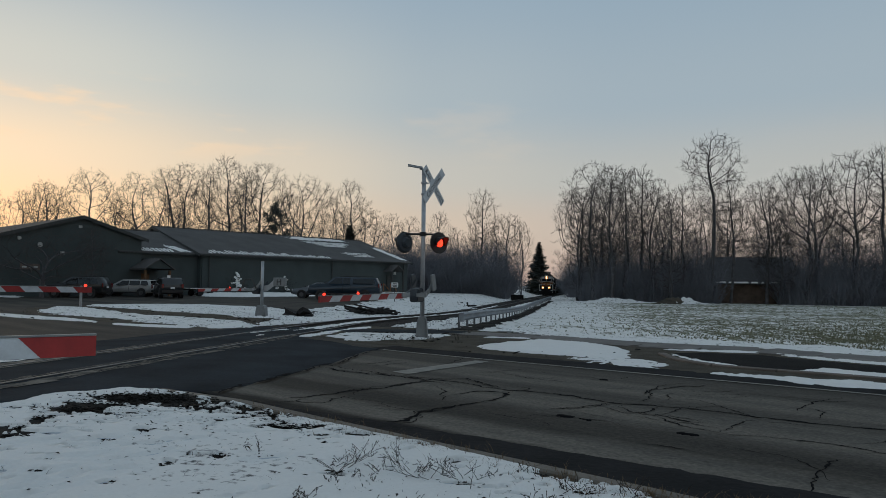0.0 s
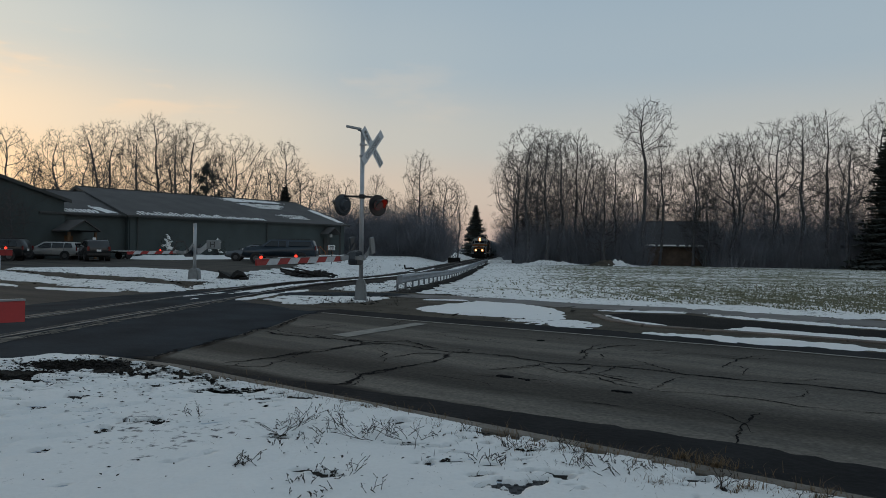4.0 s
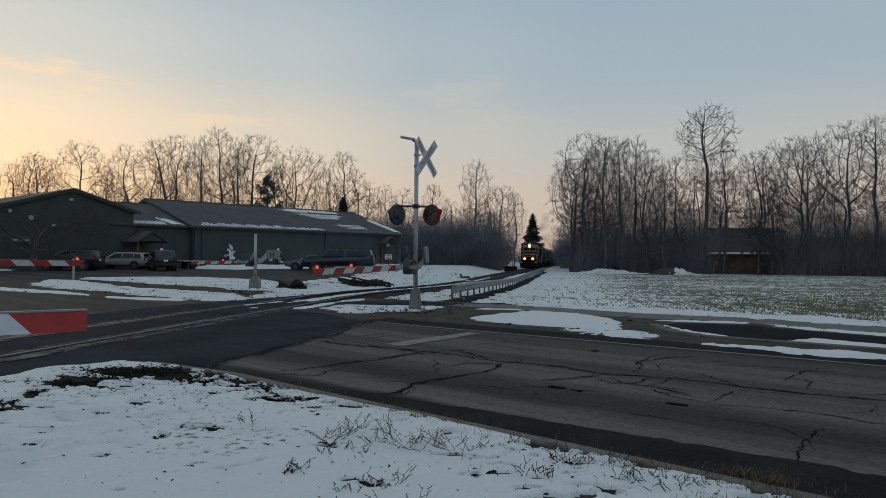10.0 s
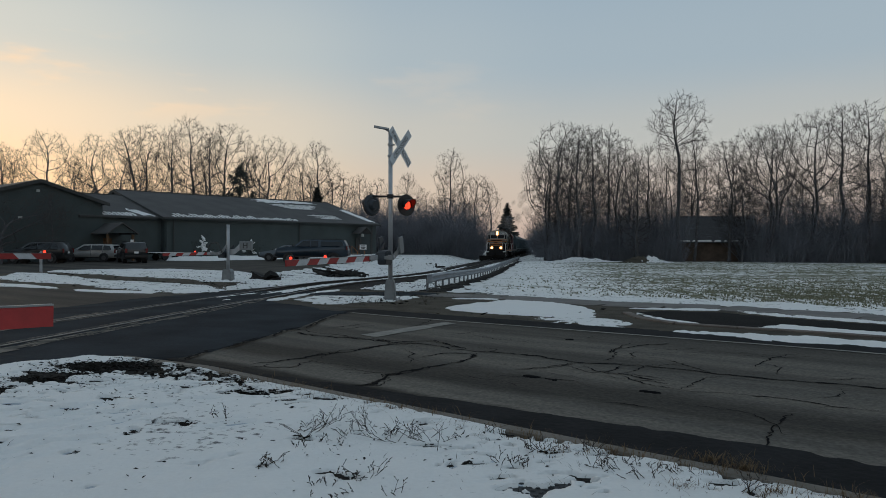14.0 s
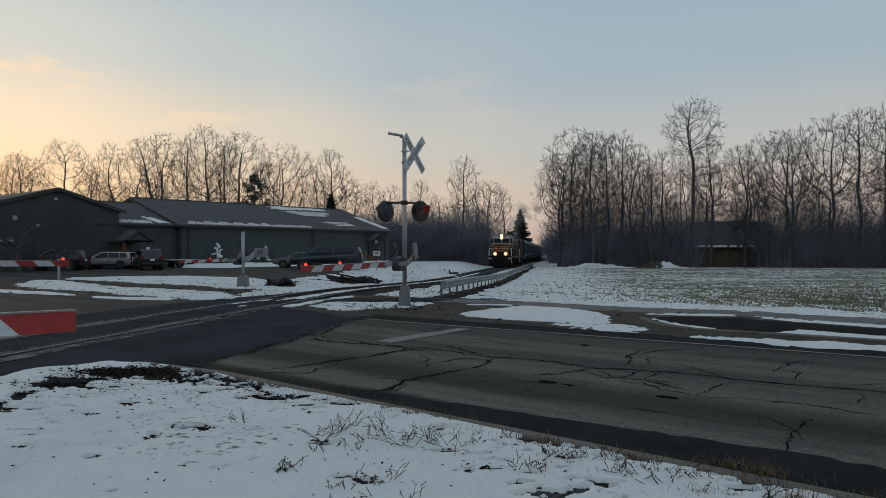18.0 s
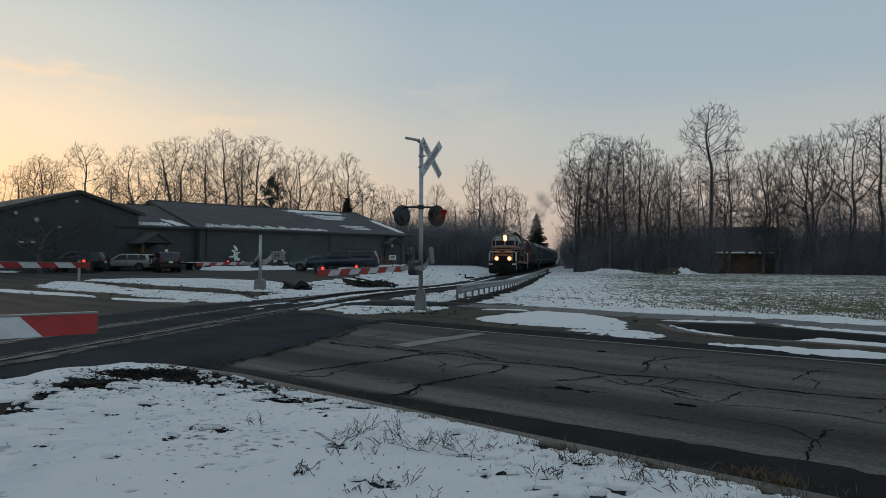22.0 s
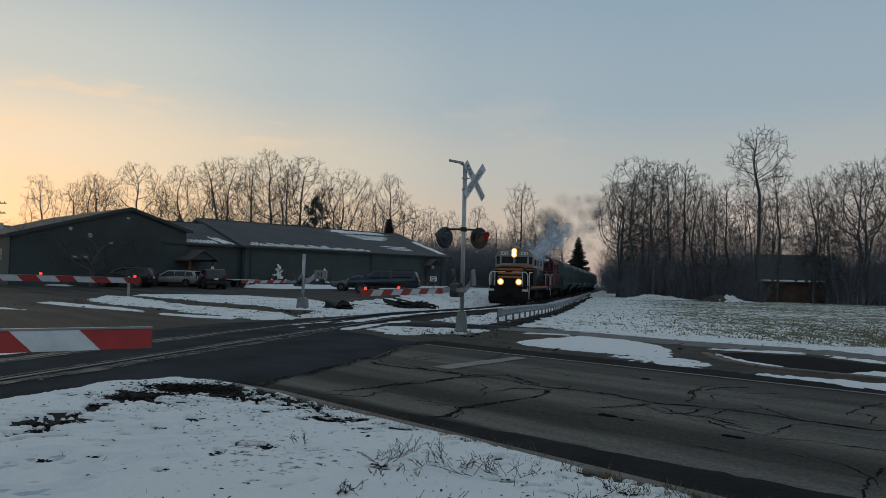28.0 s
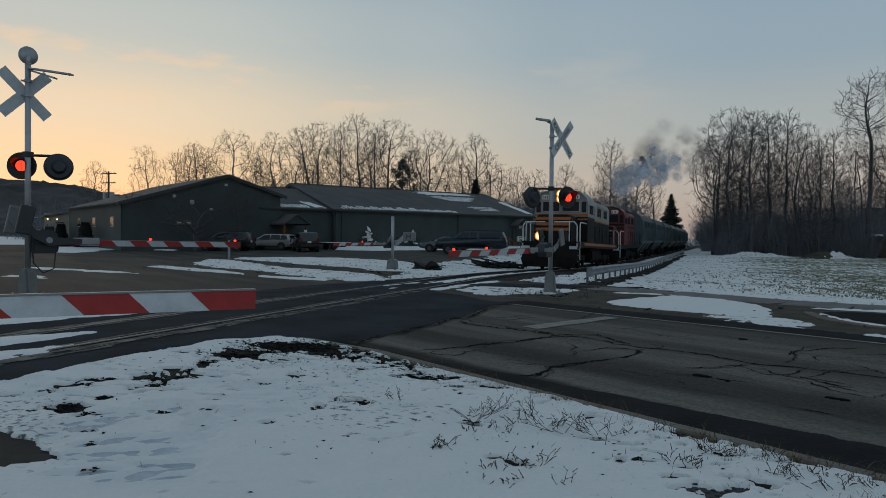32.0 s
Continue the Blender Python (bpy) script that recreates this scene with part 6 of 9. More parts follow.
# ---- conifers ----
def conifer_mesh(seed, h, width, taper):
    r = random.Random(seed)
    verts, faces = [], []
    z = 0.06 * h
    while z < h * 0.99:
        f = z / h
        reach = width * (1 - f) ** taper * r.uniform(*((0.45, 1.2) if taper < 0.7 else (0.8, 1.1)))
        for _ in range(4 if taper < 0.7 else 11):
            a = r.uniform(0, math.tau)
            ln = reach * r.uniform(0.65, 1.1) + 0.1
            d = Vector((math.cos(a), math.sin(a), -0.18 + 0.3 * f))
            sd = Vector((-math.sin(a), math.cos(a), 0))
            n = 7
            for k in range(n):
                p = Vector((0, 0, z)) + d * ln * (k + 0.6) / n
                w = (0.22 + 0.16 * ln) * (1 - 0.45 * k / n)
                for s in (-1, 1):
                    b = len(verts)
                    tip = p + d * w * 0.8 + sd * s * w * r.uniform(0.9, 1.7) + Vector((0, 0, r.uniform(-0.35, 0.05) * w))
                    verts += [tuple(p + Vector((0, 0, 0.15 * w))), tuple(p + d * w * 0.9), tuple(tip), tuple(p + Vector((0, 0, -r.uniform(0.4, 0.9) * w)) + sd * s * w * 0.5)]
                    faces += [(b, b + 1, b + 2), (b, b + 2, b + 3), (b + 1, b + 3, b + 2)]
        z += h * 0.018
    me = bpy.data.meshes.new("foliage")
    me.from_pydata(verts, [], faces)
    me.materials.append(NEEDLE)
    return me


def pine_mesh(seed, h, reach):
    """An open pine: limbs in uneven tiers, each ending in rounded clumps of needles."""
    r = random.Random(seed)
    verts, faces, segs = [], [], []
    for k in range(30):
        f = 0.18 + 0.80 * (k + r.random()) / 30
        a = k * 2.4 + r.gauss(0, 0.4)
        ln = reach * (0.35 + 0.75 * math.sin(math.pi * min(1.0, 0.25 + 0.75 * f))) * r.uniform(0.6, 1.15) * (1.05 - 0.35 * f)
        p = Vector((0, 0, f * h * 0.94))
        e = p + Vector((math.cos(a) * ln, math.sin(a) * ln, ln * r.uniform(0.05, 0.4)))
        segs.append((p, e, 0.06, 0.02))
        for q in range(4):
            c = p.lerp(e, 0.45 + 0.18 * q) + Vector((r.gauss(0, 0.3), r.gauss(0, 0.3), r.gauss(0.1, 0.2)))
            s = r.uniform(0.40, 0.75)
            for _ in range(70):
                d = Vector((r.gauss(0, 1), r.gauss(0, 1), r.gauss(0.2, 0.8))).normalized()
                o = c + d * s * r.uniform(0.1, 0.7)
                w = d.orthogonal().normalized() * r.uniform(0.03, 0.06)
                b = len(verts)
                verts += [tuple(o - w), tuple(o + w), tuple(o + d * s * r.uniform(0.35, 0.6))]
                faces.append((b, b + 1, b + 2))
    me = bpy.data.meshes.new("foliage")
    me.from_pydata(verts, [], faces)
    me.materials.append(NEEDLE)
    return me, limb_mesh("limbs", segs, BARK, 4)


x, y, top = -41.3, 103.7, 14.3
pine = thing("pine_tree", pose(x, y, g(x, y)), "dark bushy pine standing behind the long hall", "tree", "conifers")
bm = bmesh.new()
tube(bm, (0, 0, -0.2), (0, 0, (top - g(x, y)) * 0.95), 0.24, 0.05, 7)
part("trunk", bm, BARK, pine)
for me in pine_mesh(33, top - g(x, y), 2.9):
    new(me.name, me).parent = pine
for i, (x, y, top, w) in enumerate(((-30.9, 109.0, 10.9, 2.3), (-2.0, 196.2, 13.7, 4.4), (55.6, 99.5, 20.7, 5.5), (60.5, 101.0, 17.0, 4.5))):
    z = g(x, y)
    th = thing("conifer", pose(x, y, z, 0, 0, i * 50), "dark evergreen spruce among bare trees", "tree", "conifers")
    bm = bmesh.new()
    tube(bm, (0, 0, -0.2), (0, 0, (top - z) * 0.97), 0.22, 0.03, 7)
    part("trunk", bm, BARK, th)
    ob = new("foliage", conifer_mesh(21 + i, top - z, w, (0.75, 0.8, 0.8, 0.8)[i]))
    ob.parent = th

for u, h, w in ((-87.0, 2.4, 0.75), (-74.6, 2.5, 0.85)):
    p = un(u, 14.5, 0)
    th = thing("evergreen_shrub", pose(p[0], p[1], g(p[0], p[1])), "small dark evergreen shrub against the hall's side wall", "shrub", "shrubs by the hall")
    bm = bmesh.new()
    tube(bm, (0, 0, -0.1), (0, 0, h * 0.8), 0.06, 0.02, 6)
    part("trunk", bm, BARK, th)
    new("foliage", conifer_mesh(int(-u), h, w, 0.72)).parent = th
for u in (-82.7, -75.6, -68.4):
    for nm, sx, sz, dn, material in (("window_frame", 1.24, 0.94, 0.135, PALE_WALL), ("window_pane", 1.08, 0.78, 0.150, GLASS)):
        p = un(u, 15.6, 0)
        bm = bmesh.new()
        box(bm, (0, 0, 0), (sx, 0.03, sz))
        place(bm.verts, pose(p[0] - N.x * dn, p[1] - N.y * dn, g(p[0], p[1]) + 2.5, 0, 0, -33.8))
        part(nm, bm, material, HALL_L)

# wooded hill far on the left
def hill(X, Y):
    return -1.5 + 28.5 * np.exp(-(((X + 330) / 130) ** 2) - ((Y - 270) / 70) ** 2) + 1.6 * noise2(X, Y, 0.25, 6) + 1.0 * noise2(X, Y, 0.6, 7)


hl = grid_mesh("hill", np.arange(-560, -120, 4.0), np.arange(120, 420, 4.0), hill, HILL)
tagged(hl, "low wooded hill in the distance", "hill", kind="structure")

# ---- the train ----
CHROME = mat("wheel_metal", (0.10, 0.10, 0.105), 0.5, 0.6, bump=0.0)
CAB_GLASS = mat("cab_glass", (0.016, 0.020, 0.026), 0.2, var=0.2, scale=2.0, bump=0.0, spec=0.15)
LOCO_BLACK = mat("loco_black", (0.010, 0.010, 0.011), 0.6, var=0.25, scale=2.0, fine=20.0, bump=0.08, spec=0.2)
LOCO_CREAM = mat("loco_cream", (0.31, 0.315, 0.31), 0.55, var=0.18, scale=1.5, fine=16.0, bump=0.05, tint=(0.22, 0.21, 0.19))
LOCO_ORANGE = mat("loco_orange", (0.36, 0.125, 0.030), 0.5, var=0.12, scale=2.0, bump=0.03)
LOCO_RED = mat("loco_red", (0.12, 0.012, 0.015), 0.5, var=0.2, scale=1.5, fine=14.0, bump=0.06)
UNDER = mat("grimy_underframe", (0.014, 0.013, 0.012), 0.9, var=0.3, scale=3.0, bump=0.3, spec=0.15)
HOPPER = mat("hopper_grey_green", (0.058, 0.090, 0.102), 0.6, var=0.25, scale=0.7, fine=10.0, bump=0.08, tint=(0.048, 0.060, 0.062), random=0.15)
RAILING = mat("white_handrail", (0.62, 0.62, 0.60), 0.5, bump=0.0)


def solid(name, c, s, material, parent, bev=0.0, label="", smooth=False):
    bm = bmesh.new()
    box(bm, c, s)
    if bev:
        bevel(bm, bev, 2)
    return part(name, bm, material, parent, label, smooth)


def shape(name, outline, y0, y1, material, parent, bev=0.0, label=""):
    bm = bmesh.new()
    prism(bm, outline, y0, y1)
    if bev:
        bevel(bm, bev, 2)
    return part(name, bm, material, parent, label)


def bogie(parent, y, wb=2.0, r=0.5):
    bm = bmesh.new()
    for s in (-1, 1):
        box(bm, (s * 0.98, y, 0.62), (0.14, wb + 1.3, 0.30))
        box(bm, (s * 0.98, y, 0.42), (0.16, 0.7, 0.34))
        for k in (-1, 1):
            box(bm, (s * 0.99, y + k * wb / 2, 0.5), (0.2, 0.32, 0.36))
    box(bm, (0, y, 0.66), (1.9, 0.5, 0.26))
    b = part("bogie", bm, UNDER, parent)
    for k in (-1, 1):
        for s in (-0.75, 0.75):
            bm = bmesh.new()
            tube(bm, (s - 0.06, y + k * wb / 2, r), (s + 0.06, y + k * wb / 2, r), r, r, 20)
            part("wheel", bm, UNDER, b)
    return b


ditch_shutters = []


def locomotive(label, low, high, line, lamps_on, front=True):
    """A road switcher, nose towards -y; buffer face at y = 0, length 16.4 m."""
    th = thing("locomotive", Matrix(), label, "locomotive", "train")
    solid("underframe", (0, 8.2, 1.36), (3.0, 15.6, 0.34), LOCO_BLACK, th, 0.02)
    for s in (-1, 1):
        solid("sill_stripe", (s * 1.507, 8.6, 1.40), (0.012, 12.4, 0.16), line, th, 0, "sill stripe")
    shape("pilot", [(-1.5, 1.25), (-1.5, 0.35), (-1.1, 0.16), (1.1, 0.16), (1.5, 0.35), (1.5, 1.25)], 0.35, 0.47, LOCO_BLACK, th, 0.02)
    shape("snow_plough", [(-1.5, 0.62), (-1.35, 0.14), (1.35, 0.14), (1.5, 0.62), (0, 0.74)], 0.12, 0.36, UNDER, th, 0.02)
    solid("front_platform", (0, 0.75, 1.46), (3.0, 1.0, 0.08), LOCO_BLACK, th, 0.01)
    solid("coupler", (0, 0.05, 0.88), (0.30, 0.75, 0.30), UNDER, th, 0.04)
    for s in (-1, 1):
        for zz in (0.45, 0.78, 1.10):
            solid("step", (s * 1.28, 0.62, zz), (0.42, 0.36, 0.05), GALV, th)
        solid("step_stripe", (s * 1.28, 0.345, 1.18), (0.42, 0.02, 0.16), WHITE_REFL, th)
    # nose
    shape("nose", [(-0.98, 1.5), (0.98, 1.5), (0.98, 2.78), (0.82, 2.98), (-0.82, 2.98), (-0.98, 2.78)], 1.2, 3.2, low, th, 0.05)
    for zz in (2.18, 2.46, 2.76):
        solid("nose_stripe", (0, 1.170, zz), (1.90, 0.03, 0.16), line, th, 0, "nose stripe")
    solid("nose_door", (0.30, 1.19, 2.05), (0.60, 0.03, 0.95), low, th, 0.01)
    # cab
    shape("cab", [(-1.52, 1.5), (1.52, 1.5), (1.52, 3.62), (1.42, 3.98), (1.10, 4.30), (0.55, 4.44), (-0.55, 4.44), (-1.10, 4.30), (-1.42, 3.98), (-1.52, 3.62)], 3.2, 5.5, high, th, 0.03)
    shape("cab_skirt", [(-1.527, 1.5), (1.527, 1.5), (1.527, 2.94), (-1.527, 2.94)], 3.185, 5.52, low, th)
    solid("cab_stripe", (0, 3.17, 3.05), (3.06, 0.03, 0.12), line, th)
    solid("cab_stripe", (0, 3.17, 2.80), (3.06, 0.03, 0.09), line, th)
    shape("cab_roof", [(-1.58, 3.62), (-1.46, 4.02), (-1.12, 4.35), (-0.55, 4.49), (0.55, 4.49), (1.12, 4.35), (1.46, 4.02), (1.58, 3.62), (1.52, 3.62), (1.42, 3.98), (1.10, 4.30), (0.55, 4.44), (-0.55, 4.44), (-1.10, 4.30), (-1.42, 3.98), (-1.52, 3.62)], 3.05, 5.62, high, th)
    for s in (-1, 1):
        w = solid("windscreen", (s * 0.56, 3.185, 3.54), (0.94, 0.03, 0.52), CAB_GLASS, th, 0.04)
        bm = bmesh.new()
        for dx, dz, sx, sz in ((0, 0.30, 1.06, 0.06), (0, -0.30, 1.06, 0.06), (0.50, 0, 0.06, 0.6), (-0.50, 0, 0.06, 0.6)):
            box(bm, (s * 0.56 + dx, 3.175, 3.54 + dz), (sx, 0.05, sz))
        part("window_frame", bm, high, w)
        solid("corner_window", (s * 1.30, 3.185, 3.50), (0.26, 0.03, 0.60), CAB_GLASS, th, 0.05)
        solid("number_board", (s * 0.80, 3.10, 4.06), (0.52, 0.10, 0.24), WHITE_PAINT, th, 0.02, "number board, number shown as bars")
        bm = bmesh.new()
        for k in range(4):
            box(bm, (s * 0.80 - 0.165 + k * 0.11, 3.045, 4.06), (0.05, 0.006, 0.15))
        part("number_bars", bm, BLACK, th)
        solid("cab_side_window", (s * 1.535, 4.35, 3.42), (0.03, 1.15, 0.58), CAB_GLASS, th, 0.05)
        bm = bmesh.new()
        tube(bm, (s * 0.70, 0.98, 1.80), (s * 0.70, 1.20, 1.80), 0.27, 0.22, 20)
        hs = part("ditch_light", bm, BLACK, th)
        bm = bmesh.new()
        tube(bm, (s * 0.70, 0.960, 1.80), (s * 0.70, 0.985, 1.80), 0.25, 0.25, 20)
        part("reflector", bm, GLARE_RIM if lamps_on else CHROME, hs, "reflector glowing amber in place of the lamp's glare" if lamps_on else "")
        bm = bmesh.new()
        tube(bm, (s * 0.70, 0.940, 1.80), (s * 0.70, 0.985, 1.80), 0.165, 0.165, 20)
        part("lens", bm, HEADLAMP if lamps_on else LENS_BLUE, hs, "glowing warm lens" if lamps_on else "")
        if lamps_on:  # added flaps stand in for the ditch lights flashing by turns near the crossing
            bm = bmesh.new()
            tube(bm, (0, -0.003, -0.28), (0, 0.003, -0.28), 0.275, 0.275, 16)
            ditch_shutters.append((part("lamp_shutter", bm, BLACK, hs), s))
        # corner handrails
        bm = bmesh.new()
        pipe(bm, [(s * 1.46, 0.42, 0.55), (s * 1.46, 0.42, 2.35), (s * 1.30, 0.42, 2.55), (s * 0.25, 0.42, 2.55)], 0.036)
        pipe(bm, [(s * 1.05, 0.42, 1.48), (s * 1.05, 0.42, 2.55)], 0.030)
        part("corner_handrail", bm, RAILING, th, "white tubular handrail")
        bm = bmesh.new()
        pipe(bm, [(s * 1.48, 1.15, 0.55), (s * 1.48, 1.15, 2.40), (s * 1.48, 1.35, 2.55), (s * 1.48, 3.0, 2.55)], 0.034)
        part("step_handrail", bm, RAILING, th, "white tubular handrail")
        bm = bmesh.new()
        pipe(bm, [(s * 1.46, 5.7, 2.5), (s * 1.46, 15.4, 2.5), (s * 1.46, 15.6, 2.3), (s * 1.46, 15.6, 0.6)], 0.022)
        for k in range(7):
            pipe(bm, [(s * 1.46, 6.2 + k * 1.5, 1.5), (s * 1.46, 6.2 + k * 1.5, 2.5)], 0.018)
        part("walkway_railing", bm, LOCO_BLACK, th)
    bm = bmesh.new()
    for s in (-0.14, 0.14):
        tube(bm, (0, 3.02, 4.10 + s), (0, 3.2, 4.10 + s), 0.27, 0.22, 18)
    hs = part("headlight", bm, BLACK, th)
    for s in (-0.14, 0.14):
        bm = bmesh.new()
        tube(bm, (0, 3.004 - s * 0.01, 4.10 + s), (0, 3.03, 4.10 + s), 0.24, 0.24, 18)
        part("reflector", bm, GLARE_RIM if lamps_on else CHROME, hs, "reflector glowing amber in place of the lamp's glare" if lamps_on else "")
        bm = bmesh.new()
        tube(bm, (0, 2.98 - s * 0.01, 4.10 + s), (0, 3.03, 4.10 + s), 0.17, 0.17, 18)
        part("lens", bm, HEADLAMP if lamps_on else LENS_BLUE, hs, "glowing warm lens" if lamps_on else "")
    # long hood
    shape("hood", [(-0.98, 1.5), (0.98, 1.5), (0.98, 2.95), (-0.98, 2.95)], 5.52, 15.2, low, th, 0.02)
    shape("hood_top", [(-0.985, 2.96), (0.985, 2.96), (0.985, 3.95), (0.80, 4.25), (0.40, 4.36), (-0.40, 4.36), (-0.80, 4.25), (-0.985, 3.95)], 5.52, 15.2, high, th, 0.02)
    for s in (-1, 1):
        solid("hood_stripe", (s * 0.992, 10.36, 2.95), (0.012, 9.6, 0.10), line, th)
        for k in range(9):
            solid("hood_door", (s * 0.992, 6.2 + k * 1.02, 2.25), (0.016, 0.92, 1.2), low, th, 0.006)
        for k in range(3):
            solid("intake_grille", (s * 0.995, 8.0 + k * 2.6, 3.55), (0.02, 1.4, 0.55), UNDER, th, 0.006)
    for yy, sz in ((8.6, (0.5, 0.9, 0.28)), (11.2, (1.2, 1.5, 0.14)), (13.4, (1.2, 1.5, 0.14))):
        solid("roof_hatch", (0, yy, 4.36 + sz[2] / 2 - 0.03), sz, LOCO_BLACK, th, 0.03)
    bm = bmesh.new()
    for k in range(3):
        tube(bm, (-0.3 + 0.2 * k, 5.0, 4.62), (-0.3 + 0.2 * k, 4.55, 4.66), 0.03, 0.08, 10)
    box(bm, (-0.1, 5.0, 4.55), (0.6, 0.12, 0.10))
    part("horn", bm, GALV, th)
    solid("fuel_tank", (0, 8.2, 0.78), (2.5, 3.6, 0.74), UNDER, th, 0.12)
    bogie(th, 3.3, 2.6, 0.51)
    bogie(th, 13.1, 2.6, 0.51)
    return th


def hopper_car():
    """A covered hopper, its near end at y = 0, length 14.6 m."""
    th = thing("hopper_car", Matrix(), "grey-green covered hopper car, grimy", "freight car", "train")
    n, L0, L1 = 11, 1.0, 13.4
    prof = [(-1.42, 1.55), (-1.55, 2.2), (-1.58, 3.0), (-1.50, 3.75), (-1.18, 4.28), (-0.7, 4.48), (0.7, 4.48), (1.18, 4.28), (1.50, 3.75), (1.58, 3.0), (1.55, 2.2), (1.42, 1.55)]
    bm = bmesh.new()
    prism(bm, prof, L0, L1)
    bevel(bm, 0.06, 2)
    part("body", bm, HOPPER, th, "", False)
    for k in range(n):
        for s in (-1, 1):
            solid("side_rib", (s * 1.59, L0 + 0.5 + k * (L1 - L0 - 1.0) / (n - 1), 2.75), (0.07, 0.10, 1.9), HOPPER, th)
    for k in range(3):
        yy = 2.9 + k * 3.6
        bm = bmesh.new()
        vs = [(-1.3, yy, 1.6), (1.3, yy, 1.6), (1.3, yy + 3.2, 1.6), (-1.3, yy + 3.2, 1.6), (-0.5, yy + 1.2, 0.45), (0.5, yy + 1.2, 0.45), (0.5, yy + 2.0, 0.45), (-0.5, yy + 2.0, 0.45)]
        v = [bm.verts.new(p) for p in vs]
        for f in ((0, 1, 2, 3), (4, 5, 6, 7), (0, 1, 5, 4), (1, 2, 6, 5), (2, 3, 7, 6), (3, 0, 4, 7)):
            bm.faces.new([v[j] for j in f])
        part("discharge_hopper", bm, HOPPER, th)
        solid("roof_hatch", (0, yy + 1.6, 4.53), (0.7, 2.6, 0.12), HOPPER, th, 0.03)
    solid("sill", (0, 7.2, 1.20), (0.7, 13.8, 0.34), UNDER, th)
    for yy, d in ((0.45, 1), (13.95, -1)):
        solid("end_platform", (0, yy, 1.45), (2.9, 0.8, 0.10), UNDER, th)
        bm = bmesh.new()
        for s in (-1, 1):
            pipe(bm, [(s * 1.35, yy, 1.4), (s * 1.35, yy, 4.1)], 0.025, 5)
            pipe(bm, [(s * 0.95, yy, 1.4), (s * 0.95, yy, 4.1)], 0.025, 5)
            for k in range(7):
                pipe(bm, [(s * 0.95, yy, 1.7 + k * 0.36), (s * 1.35, yy, 1.7 + k * 0.36)], 0.018, 4)
        part("end_ladder", bm, HOPPER, th)
        solid("coupler", (0, yy - d * 0.5, 0.88), (0.28, 0.7, 0.28), UNDER, th, 0.04)
    bogie(th, 2.1, 1.75, 0.45)
    bogie(th, 12.3, 1.75, 0.45)
    return th


lead_loco = locomotive("black and cream diesel locomotive with orange stripes, headlights glowing", LOCO_BLACK, LOCO_CREAM, LOCO_ORANGE, True)
red_loco = locomotive("faded red diesel locomotive coupled behind the leader", LOCO_RED, LOCO_RED, LOCO_BLACK, False)
first_hopper = hopper_car()
cars = [(lead_loco, 0.0), (red_loco, 16.5), (first_hopper, 33.0)]
for k in range(6):
    cars.append((copy_thing(first_hopper, Matrix()), 33.0 + 14.9 * (k + 1)))

# seconds, and how far out along the track the leader's coupler is
TRAIN_AT = [(0.0, 162.6), (6.0, 141.9), (8.0, 134.0), (10.0, 126.0), (12.0, 117.6), (14.0, 109.6), (17.0, 97.4), (19.0, 89.4), (21.0, 81.3), (23.0, 73.2), (26.5, 59.3), (28.5, 51.1), (30.0, 45.1), (32.0, 37.1)]


def train_pose(y):
    """A car with its near end at y along the track."""
    a, b = rail_z(y + 2.5) + 0.02, rail_z(y + 13) + 0.02
    x = track_x(y)
    tilt = math.degrees(math.atan2(b - a, 10.5))
    return pose(x, y, a - 2.5 * (b - a) / 10.5, tilt, 0, -math.degrees(math.atan(0.0515)))


def train_y(t):
    for (t0, y0), (t1, y1) in zip(TRAIN_AT, TRAIN_AT[1:]):
        if t <= t1:
            return y0 + (y1 - y0) * (t - t0) / (t1 - t0)
    return TRAIN_AT[-1][1]

# ---- vehicles on the lot ----
TYRE = mat("tyre", (0.015, 0.015, 0.016), 0.85, bump=0.1)
TAIL = mat("tail_light", (0.16, 0.012, 0.012), 0.25, bump=0.0)
HEADGLASS = mat("headlight_glass", (0.45, 0.46, 0.48), 0.15, bump=0.0)


